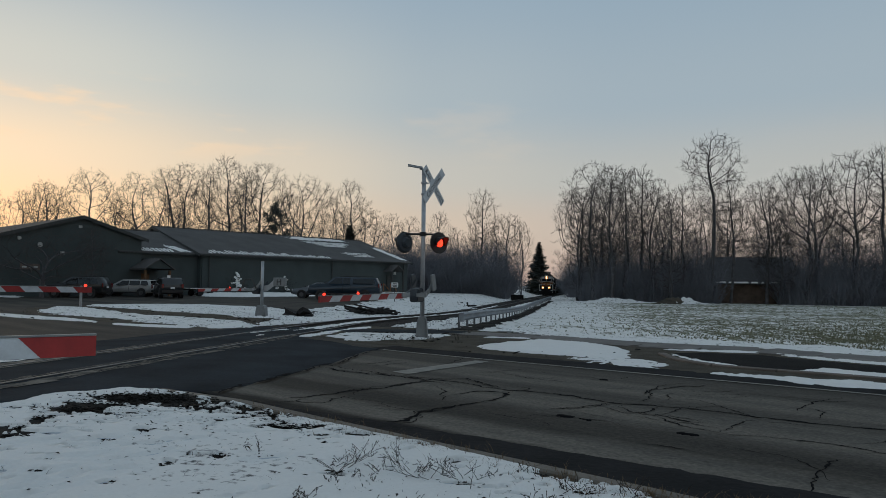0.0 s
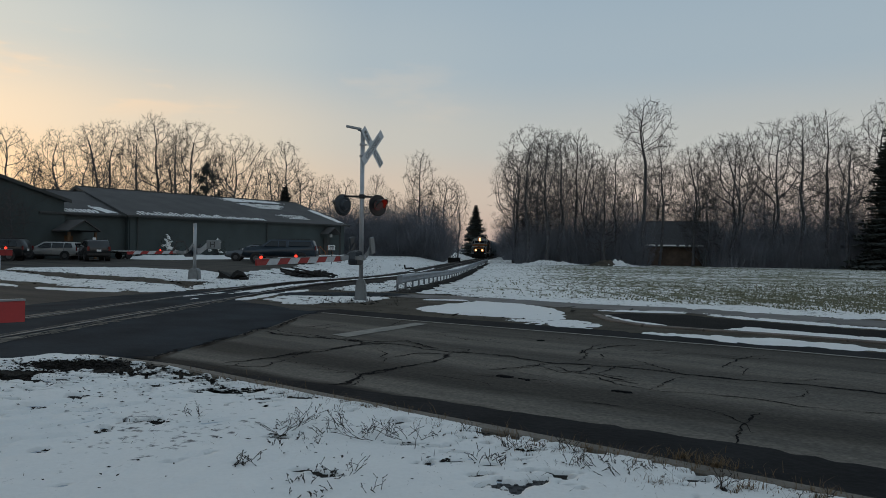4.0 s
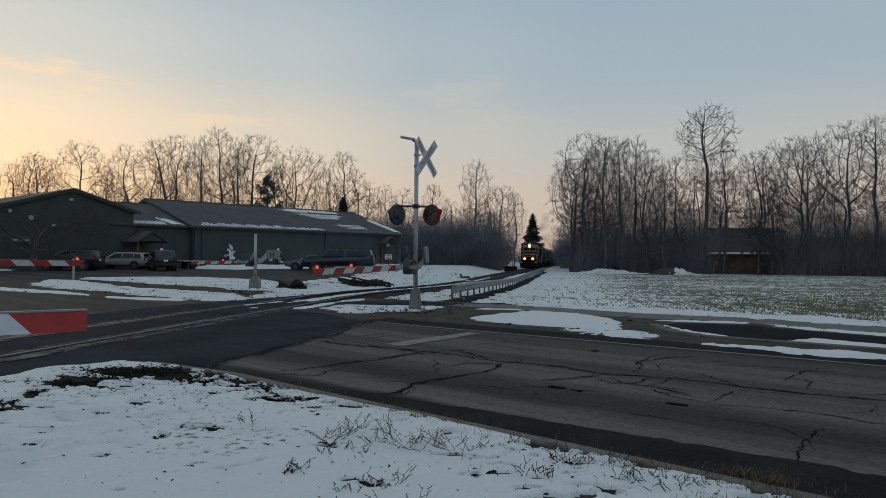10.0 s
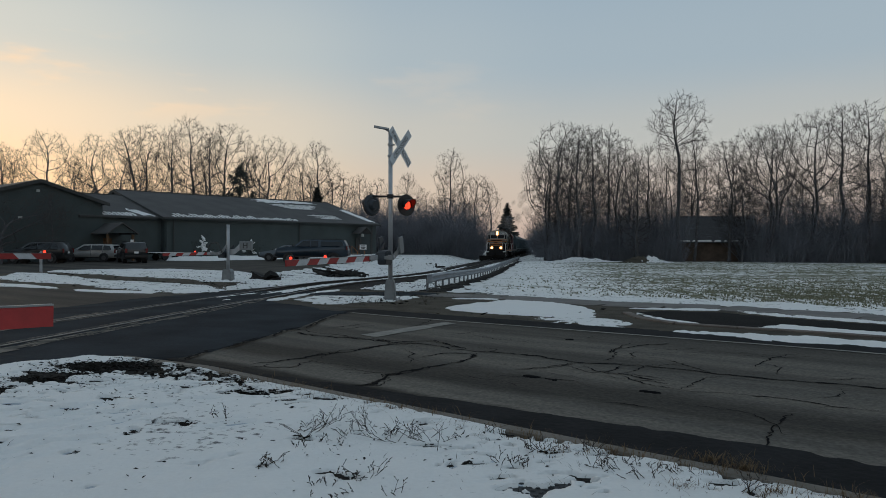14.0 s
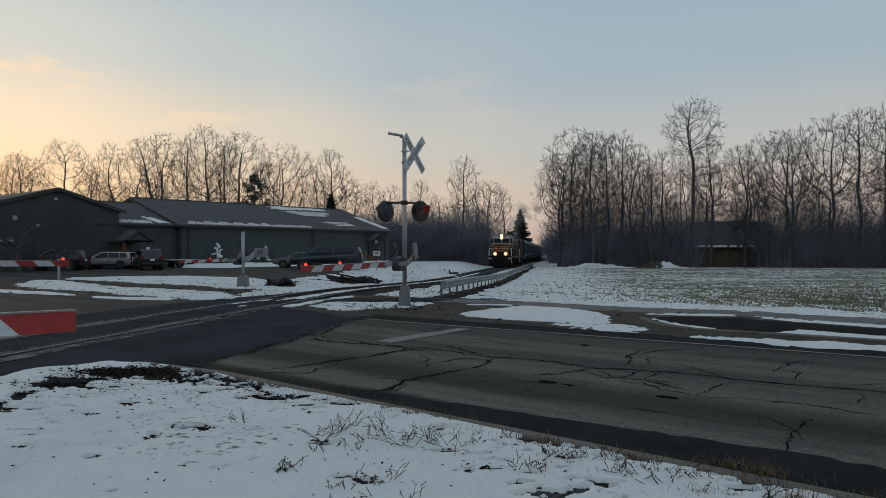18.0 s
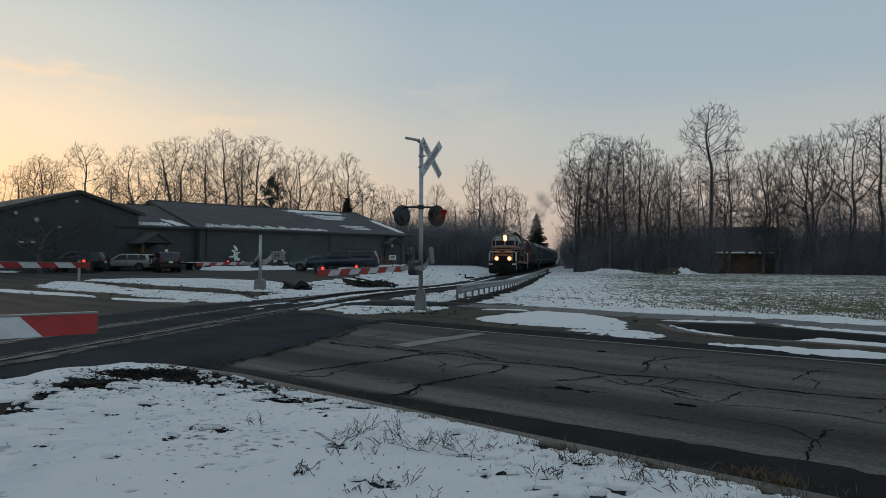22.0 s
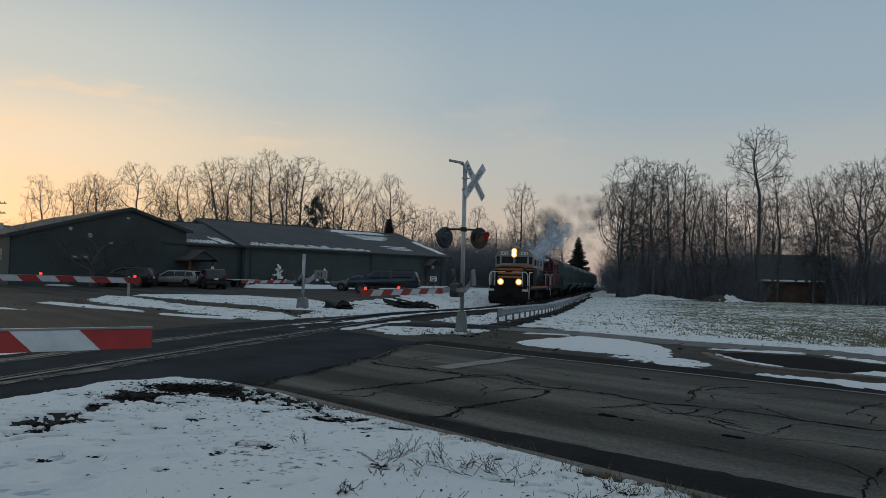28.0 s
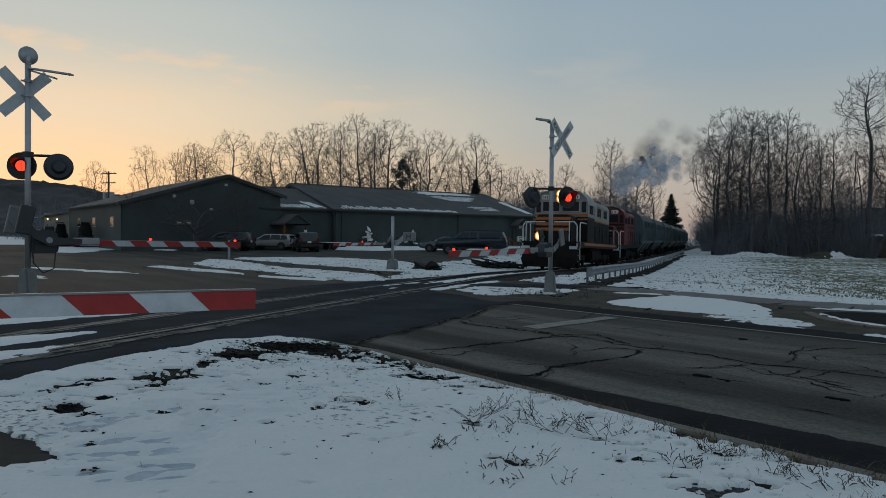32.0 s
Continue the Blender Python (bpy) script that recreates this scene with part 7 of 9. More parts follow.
def vehicle(name, m, paint, outline, glass, width, wheels, label, r=0.34, tint=None):
    """A road vehicle, nose towards +x: side outline, side-glass outlines, wheel places."""
    th = thing(name, m, label, "car")
    bm = bmesh.new()
    zs = [z for _, z in outline]
    belt, top = glass[0][0][1], max(zs)
    vs = prism(bm, outline, -width / 2, width / 2)
    bevel(bm, 0.05, 3)
    for v in bm.verts:  # the cabin leans in
        if v.co.z > belt:
            v.co.y *= 1 - 0.20 * (v.co.z - belt) / (top - belt)
        xs = [x for x, _ in outline]
        e = min(v.co.x - min(xs), max(xs) - v.co.x)
        if e < 0.5:
            v.co.y *= 0.90 + 0.2 * e
    part("body", bm, paint, th, "", True)
    for pts in glass:
        for s in (-1, 1):
            bm = bmesh.new()
            f = []
            for x, z in pts:
                w = width / 2 * (1 - 0.20 * max(0, z - belt) / (top - belt))
                f.append((x, s * (w + 0.006), z))
            a = [bm.verts.new(p) for p in f]
            b = [bm.verts.new((p[0], p[1] - s * 0.02, p[2])) for p in f]
            n = len(a)
            bm.faces.new(a)
            bm.faces.new(b[::-1])
            for k in range(n):
                bm.faces.new((a[k], b[k], b[(k + 1) % n], a[(k + 1) % n]))
            part("side_window", bm, GLASS, th)
    for x in wheels:
        for s in (-1, 1):
            bm = bmesh.new()
            tube(bm, (x, s * (width / 2 - 0.22), r), (x, s * (width / 2 + 0.01), r), r, r, 24)
            bevel(bm, 0.03, 2)
            wl = part("wheel", bm, TYRE, th)
            bm = bmesh.new()
            tube(bm, (x, s * (width / 2 - 0.30), r + 0.02), (x, s * (width / 2 + 0.004), r + 0.02), r * 1.16, r * 1.16, 24)
            part("wheel_arch", bm, BLACK, th)
            bm = bmesh.new()
            tube(bm, (x, s * (width / 2 - 0.02), r), (x, s * (width / 2 + 0.022), r), r * 0.62, r * 0.55, 18)
            part("rim", bm, CHROME, wl)
    x1, x0 = max(x for x, _ in outline), min(x for x, _ in outline)
    for s in (-1, 1):
        solid("tail_lamp", (x0 + 0.03, s * (width / 2 - 0.16), belt - 0.10), (0.08, 0.18, 0.34), TAIL, th, 0.02)
        solid("head_lamp", (x1 - 0.06, s * (width / 2 - 0.26), belt - 0.24), (0.12, 0.34, 0.16), HEADGLASS, th, 0.03)
        solid("mirror", (glass[0][1][0] + 0.25, s * (width / 2 + 0.10), belt + 0.08), (0.12, 0.18, 0.14), BLACK, th, 0.03)
    low_ = min(zs)
    solid("rear_bumper", (x0 + 0.02, 0, low_ + 0.22), (0.16, width * 0.90, 0.20), BLACK, th, 0.04)
    solid("front_bumper", (x1 - 0.02, 0, low_ + 0.20), (0.16, width * 0.88, 0.20), BLACK, th, 0.04)
    for s in (-1, 1):
        solid("sill", ((wheels[0] + wheels[1]) / 2, s * (width / 2 - 0.01), low_ + 0.06), (wheels[1] - wheels[0] - 2.3 * r, 0.05, 0.12), BLACK, th, 0.02)
        for gx_ in sorted({p[0] for pts in glass[:2] for p in pts[:1]}):
            solid("door_seam", (gx_ - 0.04, s * (width / 2 + 0.001), (belt + low_) / 2 + 0.08), (0.018, 0.008, (belt - low_) * 0.72), BLACK, th)
        solid("roof_rail", ((min(p[0] for p in glass[-1]) + glass[0][2][0]) / 2, s * (width / 2 * 0.80 - 0.10), top + 0.03), (abs(glass[0][2][0] - min(p[0] for p in glass[-1])) * 0.8, 0.04, 0.04), BLACK, th, 0.01)
    solid("plate", (x0 - 0.006, 0, belt - 0.25), (0.012, 0.32, 0.16), WHITE_PAINT, th)
    # windscreen and rear glass follow the outline
    up_ = [(a, b) for a, b in zip(outline, outline[1:] + outline[:1]) if abs(b[1] - a[1]) > 0.25 and min(a[1], b[1]) >= belt - 0.06]
    for (ax, az), (bx, bz) in up_:
        bm = bmesh.new()
        dx, dz = bx - ax, bz - az
        ln = math.hypot(dx, dz)
        nx, nz = -dz / ln * 0.012, dx / ln * 0.012
        if (nx > 0) != (ax > (x0 + x1) / 2):
            nx, nz = -nx, -nz
        q = []
        for f in (0.12, 0.90):
            x, z = ax + dx * f + nx, az + dz * f + nz
            w = width / 2 * (1 - 0.20 * max(0, z - belt) / (top - belt)) - 0.13
            q.append((x, z, w))
        vs = [bm.verts.new(p) for p in ((q[0][0], -q[0][2], q[0][1]), (q[0][0], q[0][2], q[0][1]), (q[1][0], q[1][2], q[1][1]), (q[1][0], -q[1][2], q[1][1]))]
        bm.faces.new(vs)
        bmesh.ops.solidify(bm, geom=list(bm.faces), thickness=0.01)
        part("windscreen" if ax > (x0 + x1) / 2 else "rear_glass", bm, GLASS, th)
    return th


def on_lot(x, y, heading):
    return pose(x, y, g(x, y) + 0.0, 0, 0, heading)


def paint(name, c, rough=0.35):
    return mat(name, c, rough, 0.1, var=0.08, scale=1.5, fine=8.0, bump=0.0, coat=0.4)


pickup = vehicle("pickup_truck", on_lot(-16.15, 56.0, 186), paint("blue_black_paint", (0.016, 0.030, 0.046)),
    [(-2.85, 0.62), (-2.85, 1.20), (-2.82, 1.26), (-2.55, 1.86), (-0.75, 1.90), (-0.62, 1.88), (-0.50, 1.92), (0.75, 1.90), (1.42, 1.36), (2.62, 1.27), (2.84, 1.16), (2.90, 0.62), (2.4, 0.50), (-2.5, 0.50)],
    [[(0.12, 1.36), (1.20, 1.36), (0.66, 1.80), (0.12, 1.82)], [(-0.52, 1.36), (0.04, 1.36), (0.04, 1.82), (-0.52, 1.82)], [(-2.55, 1.40), (-0.75, 1.40), (-0.75, 1.76), (-2.42, 1.74)]], 1.95, (-1.75, 1.80), "dark blue pickup truck with a canopy over its bed", 0.40)
wagon = vehicle("station_wagon", on_lot(-36.6, 58.4, 186), paint("silver_paint", (0.44, 0.44, 0.43)),
    [(-2.36, 0.45), (-2.38, 0.95), (-2.10, 1.42), (-1.95, 1.48), (0.35, 1.50), (1.10, 1.00), (2.20, 0.86), (2.38, 0.66), (2.38, 0.40), (1.9, 0.30), (-2.0, 0.30)],
    [[(-0.30, 1.00), (0.86, 1.00), (0.28, 1.38), (-0.30, 1.40)], [(-1.30, 1.00), (-0.38, 1.00), (-0.38, 1.40), (-1.30, 1.40)], [(-2.10, 1.02), (-1.38, 1.00), (-1.38, 1.40), (-1.90, 1.38)]], 1.86, (-1.45, 1.42), "pale silver station wagon parked before the hall")
crossover = vehicle("crossover_car", on_lot(-37.9, 53.2, 188), paint("charcoal_paint", (0.022, 0.024, 0.026)),
    [(-2.36, 0.50), (-2.40, 1.05), (-2.10, 1.62), (-1.9, 1.70), (0.20, 1.70), (1.10, 1.12), (2.25, 0.95), (2.42, 0.72), (2.42, 0.45), (1.9, 0.34), (-2.0, 0.34)],
    [[(-0.35, 1.12), (0.82, 1.12), (0.15, 1.58), (-0.35, 1.60)], [(-1.35, 1.12), (-0.43, 1.12), (-0.43, 1.60), (-1.35, 1.60)], [(-2.05, 1.16), (-1.43, 1.12), (-1.43, 1.58), (-1.85, 1.55)]], 1.90, (-1.45, 1.48), "charcoal crossover parked on the lot", 0.37)
estate = vehicle("estate_car", on_lot(-31.6, 56.0, 128), paint("dark_grey_paint", (0.030, 0.033, 0.036)),
    [(-2.30, 0.50), (-2.34, 1.02), (-2.20, 1.58), (-2.05, 1.68), (0.25, 1.70), (1.05, 1.12), (2.15, 0.96), (2.32, 0.74), (2.32, 0.45), (1.9, 0.34), (-2.0, 0.34)],
    [[(-0.35, 1.10), (0.80, 1.10), (0.15, 1.56), (-0.35, 1.58)], [(-1.35, 1.10), (-0.43, 1.10), (-0.43, 1.58), (-1.35, 1.58)], [(-2.05, 1.12), (-1.43, 1.10), (-1.43, 1.57), (-1.95, 1.55)]], 1.84, (-1.40, 1.40), "dark grey estate car seen from behind", 0.36)
sedan = vehicle("sedan", on_lot(-20.3, 61.8, 188), paint("grey_blue_paint", (0.12, 0.135, 0.15)),
    [(-2.30, 0.45), (-2.34, 0.90), (-1.85, 0.98), (-1.20, 1.40), (0.15, 1.42), (1.00, 0.98), (2.10, 0.84), (2.30, 0.64), (2.30, 0.40), (1.9, 0.30), (-2.0, 0.30)],
    [[(-0.35, 0.98), (0.78, 0.98), (0.10, 1.32), (-0.35, 1.34)], [(-1.45, 0.98), (-0.43, 0.98), (-0.43, 1.34), (-1.05, 1.32)]], 1.80, (-1.40, 1.40), "grey-blue sedan half hidden behind the pickup")

# ---- guard rail ----
GUARD_POST = mat("weathered_post", (0.13, 0.135, 0.14), 0.8, var=0.2)
GUARD_BEAM = mat("weathered_guard_beam", (0.27, 0.30, 0.33), 0.55, 0.3, var=0.2, scale=1.5, fine=20.0)
guard = thing("guard_rail", Matrix(), "galvanised guard rail on posts along the track", "guard rail")
GP = [(-3.0 + 0.0405 * (y - 24.6), y) for y in np.arange(24.6, 118, 1.905)]
post_bm = bmesh.new()
box(post_bm, (0, 0, 0.22), (0.07, 0.11, 0.72))
post_me = mesh_of("post", post_bm, GUARD_POST)
for x, y in GP:
    ob = new("post", post_me)
    ob.location = (x, y, g(x, y) - 0.02)
    ob.parent = guard
W = [(0.0, 0.0), (0.035, 0.035), (0.08, 0.055), (0.08, 0.095), (0.035, 0.12), (0.03, 0.19), (0.08, 0.215), (0.08, 0.255), (0.035, 0.275), (0.0, 0.31)]
for i in range(0, len(GP) - 1, 2):
    a, b = GP[i], GP[min(i + 2, len(GP) - 1)]
    verts, faces, k = [], [], len(W)
    for (x, y), e in ((a, -0.12), (b, 0.12)):
        for ox, oz in W:
            verts.append((x + 0.06 + ox + 0.004 * (i // 2 % 2), y + e, g(x, y) + 0.28 + oz))
        for ox, oz in W[::-1]:
            verts.append((x + 0.054 + ox + 0.004 * (i // 2 % 2), y + e, g(x, y) + 0.28 + oz))
    n = 2 * k
    faces = [(j, (j + 1) % n, n + (j + 1) % n, n + j) for j in range(n)]
    ob = raw("rail_panel", verts, faces, GUARD_BEAM, False)
    ob.parent = guard
bm = bmesh.new()
x, y = GP[0]
tube(bm, (x + 0.10, y - 0.14, g(x, y) + 0.28), (x + 0.10, y - 0.14, g(x, y) + 0.59), 0.09, 0.09, 12)
part("end_terminal", bm, GUARD_BEAM, guard)

# ---- details of the halls ----
VENT = mat("pale_vent", (0.45, 0.45, 0.43), 0.6)
SIGN_RED = mat("faded_sign", (0.13, 0.10, 0.085), 0.7)
TIMBER = mat("warm_timber", (0.16, 0.085, 0.04), 0.8, var=0.25, scale=3.0)
BARN_ROOF = mat("barn_roof", (0.10, 0.10, 0.105), 0.8, var=0.2)
BARN = mat("barn_boards", (0.125, 0.090, 0.068), 0.9, var=0.25, scale=1.2)


def on_gable(name, n, z, size, material, round_=False, label=""):
    """Something fixed to the gable wall that looks on the lot."""
    bm = bmesh.new()
    p = rn(-65.2, n, z)
    if round_:
        tube(bm, p, p + U * 0.12, size[0], size[0] * 0.9, 18)
    else:
        box(bm, (0, 0, 0), (0.10, *size), Matrix.Translation(p) @ pose(0, 0, 0, 0, 0, -33.8))
    return part(name, bm, material, HALL_L, label)


on_gable("wall_vent", 21.5, 4.47, (0.21,), VENT, True, "round pale wall vent")
on_gable("wall_vent", 19.9, 4.95, (0.16,), VENT, True)
on_gable("flood_lamp", 23.3, 3.85, (0.30, 0.24), VENT)
on_gable("flood_lamp", 24.7, 6.2, (0.28, 0.22), VENT)
sign_ = on_gable("wall_sign", 20.8, 2.57, (1.5, 0.55), SIGN_RED, False, "small faded red sign, writing shown as bars")
bm = bmesh.new()
for k, (dn, wd) in enumerate(((-0.45, 0.35), (0.0, 0.3), (0.42, 0.32))):
    box(bm, (0, 0, 0), (0.02, wd, 0.14), Matrix.Translation(rn(-65.12, 20.8 + dn, 2.57)) @ pose(0, 0, 0, 0, 0, -33.8))
part("sign_bars", bm, VENT, sign_)
for n_ in (36.9, 52.5, 64.2):
    bm = bmesh.new()
    tube(bm, rn(-64.75, n_, 0.4), rn(-64.75, n_, 4.1), 0.06, 0.06, 8)
    part("downpipe", bm, TRIM, HALL_R)
# windows on the road side of the gabled hall
for u_ in (-83.0, -75.5, -68.0):
    bm = bmesh.new()
    box(bm, (0, 0, 0), (0.7, 0.06, 0.8), Matrix.Translation(rn(u_, 15.56, 2.5)) @ pose(0, 0, 0, 0, 0, -33.8))
    w_ = part("window", bm, GLASS, HALL_L)
    bm = bmesh.new()
    for dx, dz, sx, sz in ((0, 0.43, 0.86, 0.07), (0, -0.43, 0.86, 0.07), (-0.39, 0, 0.07, 0.8), (0.39, 0, 0.07, 0.8)):
        box(bm, (dx, 0, dz), (sx, 0.12, sz), Matrix.Translation(rn(u_, 15.55, 2.5)) @ pose(0, 0, 0, 0, 0, -33.8))
    part("window_frame", bm, SIGN_RED, w_)
# porch before the wing
porch = thing("entrance_porch", pose(*rn(-63.6, 30.6, PAD), 0, 0, -33.8), "small gabled timber porch at the entrance", "porch")
for s in (-1.15, 1.15):
    solid("post", (0.9, s, 1.2), (0.2, 0.2, 2.4), TIMBER, porch, 0.02)
for s in (-1, 1):
    bm = bmesh.new()
    vs = [(1.4, 0, 3.50), (-2.0, 0, 3.50), (-2.0, s * 1.45, 2.55), (1.4, s * 1.45, 2.55)]
    slab_between(bm, *vs, 0.12)
    part("roof_slope", bm, ROOF, porch)
bm = bmesh.new()
vs = [bm.verts.new(p) for p in ((1.2, -1.25, 2.55), (1.2, 1.25, 2.55), (1.2, 0, 3.36), (1.1, -1.25, 2.55), (1.1, 1.25, 2.55), (1.1, 0, 3.36))]
for f in ((0, 1, 2), (5, 4, 3), (0, 3, 4, 1), (1, 4, 5, 2), (2, 5, 3, 0)):
    bm.faces.new([vs[k] for k in f])
part("gable_board", bm, SIDING, porch)
solid("door", (-1.95, 0, 1.05), (0.08, 1.1, 2.1), TIMBER, porch, 0.01, "warm brown door")
solid("notice", (1.23, 0.9, 1.75), (0.03, 0.3, 0.42), WHITE_PAINT, porch)


def roof_snow(name, corners, hall_, seed, label="thin melting snow on the roof"):
    """Streaks of snow on a roof slope, given by four corners (u, n, z)."""
    a, b, c, d = (rn(*p) for p in corners)
    r = np.random.RandomState(seed)
    nu, nv = (48, 22) if (b - a).length > 3 else (8, 12)
    Vv, Uu = np.meshgrid(np.linspace(0, 1, nv), np.linspace(0, 1, nu), indexing="ij")
    edge = np.minimum.reduce([Uu, 1 - Uu, Vv * 0.7, (1 - Vv) * 0.7])
    h = 0.07 * ss(edge * 6) + 0.045 * noise2(Uu * 4, Vv * 22, 1.0, seed) + 0.045 * noise2(Uu * 16, Vv * 7, 1.0, seed + 1) + 0.02 * noise2(Uu * 30, Vv * 20, 1.0, seed + 2) - 0.040
    pts = [(a.lerp(b, float(u_))).lerp(d.lerp(c, float(u_)), float(v_)) + Vector((0, 0, float(hh))) for u_, v_, hh in zip(Uu.ravel(), Vv.ravel(), h.ravel())]
    idx = np.arange(nu * nv).reshape(nv, nu)
    q = np.stack([idx[:-1, :-1], idx[1:, :-1], idx[1:, 1:], idx[:-1, 1:]], -1).reshape(-1, 4)
    ob = raw(name, [tuple(p) for p in pts], q.tolist(), SNOW)
    tagged(ob, label, "snow")
    return ob


def zr(u):
    return 7.44 - 3.0 * (u + 74.7) / 9.7 + 0.01


roof_snow("roof_snow", ((-74.5, 51.6, zr(-74.5)), (-74.5, 62.4, zr(-74.5)), (-73.4, 62.4, zr(-73.4)), (-72.6, 53.0, zr(-72.6))), HALL_R, 3)
roof_snow("roof_snow", ((-71.5, 64.0, zr(-71.5)), (-71.5, 65.5, zr(-71.5)), (-64.6, 65.5, zr(-64.6)), (-64.6, 64.4, zr(-64.6))), HALL_R, 7)
for k in range(34):  # snow caught between the ribs above the long hall's eaves
    n_ = 37.0 + k * 0.46
    top_ = -65.3 - 0.9 * abs(math.sin(k * 2.3)) * (1.0 if k < 22 else 0.5)
    roof_snow("eaves_snow", ((top_, n_ - 0.1, zr(top_)), (top_, n_ + 0.12, zr(top_)), (-64.75, n_ + 0.30, zr(-64.75)), (-64.75, n_, zr(-64.75))), HALL_R, 60 + k)
for k in range(5):  # thin rows left below the ridge
    u_ = -72.2 + 0.42 * k
    roof_snow("roof_snow", ((u_, 53.4 + 0.5 * k, zr(u_)), (u_, 61.2 - 0.5 * k, zr(u_)), (u_ + 0.2, 61.2 - 0.5 * k, zr(u_ + 0.2)), (u_ + 0.2, 53.4 + 0.5 * k, zr(u_ + 0.2))), HALL_R, 100 + k)
for k in range(3):
    u_ = -67.6 + 0.6 * k
    roof_snow("roof_snow", ((u_, 56.0 + 0.5 * k, zr(u_)), (u_, 60.5, zr(u_)), (u_ + 0.22, 60.5, zr(u_ + 0.22)), (u_ + 0.22, 56.0 + 0.5 * k, zr(u_ + 0.22))), HALL_R, 110 + k)
zl = lambda u: 6.74 - 0.3228 * (u + 72.875) + 0.01
for k in range(13):  # snow caught between standing ribs above the wing's eaves
    n_ = 28.3 + k * 0.42
    roof_snow("eaves_snow", ((-66.6, n_ - 0.1, zl(-66.6)), (-66.6, n_ + 0.2, zl(-66.6)), (-65.4, n_ + 0.3, zl(-65.4)), (-65.4, n_, zl(-65.4))), LINK, 20 + k)
roof_snow("eaves_snow", ((-67.8, 33.2, zl(-67.8)), (-67.8, 34.2, zl(-67.8)), (-65.4, 36.0, zl(-65.4)), (-65.4, 34.4, zl(-65.4))), LINK, 40)


# ---- shrubs, signs and stores before the halls ----
def blob_tris(r, c, s, n, spread=1.0):
    verts, faces = [], []
    for _ in range(n):
        p = Vector((r.gauss(0, s[0]), r.gauss(0, s[1]), abs(r.gauss(0, s[2])))) * spread + Vector(c)
        d = Vector((r.gauss(0, 1), r.gauss(0, 1), r.gauss(0, 1))).normalized()
        e = d.orthogonal().normalized()
        w = r.uniform(0.06, 0.16)
        b = len(verts)
        verts += [tuple(p), tuple(p + d * w), tuple(p + e * w * 0.7), tuple(p - d.cross(e) * w * 0.5)]
        faces += [(b, b + 1, b + 2), (b, b + 2, b + 3), (b, b + 3, b + 1), (b + 1, b + 3, b + 2)]
    return verts, faces


for x, y, s in ((-30.6, 67.5, 1.35), (-27.5, 72.2, 1.2), (-61.5, 56.0, 1.1), (-65.5, 52.0, 1.2)):
    z = g(x, y)
    th = thing("evergreen_shrub", pose(x, y, z), "rounded dark evergreen shrub, partly capped with snow", "shrub", "shrubs")
    r = random.Random(int(x * 10))
    v, f = blob_tris(r, (0, 0, 0.25), (0.42 * s, 0.42 * s, 0.7 * s), 520)
    ob = raw("foliage", v, f, NEEDLE, False)
    ob.parent = th
    bm = bmesh.new()
    tube(bm, (0, 0, -0.1), (0, 0, 1.2 * s), 0.07, 0.03, 6)
    part("stem", bm, BARK, th)
    if x > -50:
        for k in range(9):
            bm = bmesh.new()
            bmesh.ops.create_icosphere(bm, subdivisions=2, radius=1.0)
            for v in bm.verts:
                v.co *= 1 + 0.9 * noise.noise(v.co * 1.6 + Vector((k, x, 0)))
            cap = part("snow_cap", bm, SNOW, th, "", True)
            q, up = r.uniform(0.08, 0.17) * s, k / 8
            cap.matrix_basis = Matrix.LocRotScale((r.gauss(0.1, 0.38) * (1.05 - up) * s, -0.48 * (1.1 - up) * s, (0.55 + 1.0 * up) * s), Euler((0.5, r.gauss(0, 0.5), r.gauss(0, 0.4))), (q * 1.7, q, q * 0.45))

post_sign = thing("notice_sign", pose(-12.7, 58.9, g(-12.7, 58.9), 0, 0, 8), "small white notice on a thin post beside the track", "sign")
solid("post", (0, 0.03, 0.75), (0.06, 0.05, 1.6), BLACK, post_sign)
solid("panel", (0, 0, 1.45), (0.58, 0.02, 0.42), WHITE_PAINT, post_sign, 0.004)
bm = bmesh.new()
for dz, wd in ((0.10, 0.36), (-0.02, 0.4), (-0.12, 0.3)):
    box(bm, (0, -0.014, 1.45 + dz), (wd, 0.006, 0.06))
part("notice_bars", bm, TRIM, post_sign)
steps = thing("entrance_steps", pose(*rn(-63.6, 60.2, PAD - 0.3), 0, 0, -33.8), "short steps with an orange handrail at a side door", "steps")
for k in range(4):
    solid("step", (0.9 - k * 0.28, 0, 0.12 + k * 0.2), (0.3, 1.3, 0.2 + 0.0 * k), CONCRETE, steps, 0.01)
bm = bmesh.new()
for s in (-0.6, 0.6):
    pipe(bm, [(1.0, s, 0.1), (1.0, s, 1.0), (0.0, s, 1.75), (0.0, s, 0.8)], 0.03)
part("handrail", bm, LOCO_ORANGE, steps)
kiosk = thing("door_canopy", pose(*rn(-64.2, 61.8, 0), 0, 0, -33.8), "small gabled canopy over a side door", "canopy")
for s in (-1, 1):
    bm = bmesh.new()
    slab_between(bm, (0.9, 0, 3.9), (-0.6, 0, 3.9), (-0.6, s * 1.1, 3.1), (0.9, s * 1.1, 3.1), 0.1)
    part("roof_slope", bm, ROOF, kiosk)
solid("door", (-0.55, 0, 1.5), (0.06, 1.0, 2.1), TRIM, kiosk)
solid("wall_lamp", (0.2, 0, 2.85), (0.15, 0.36, 0.36), VENT, kiosk, 0.02)
for s in (-0.95, 0.95):
    solid("post", (0.75, s, 1.75), (0.12, 0.12, 2.75), TRIM, kiosk)
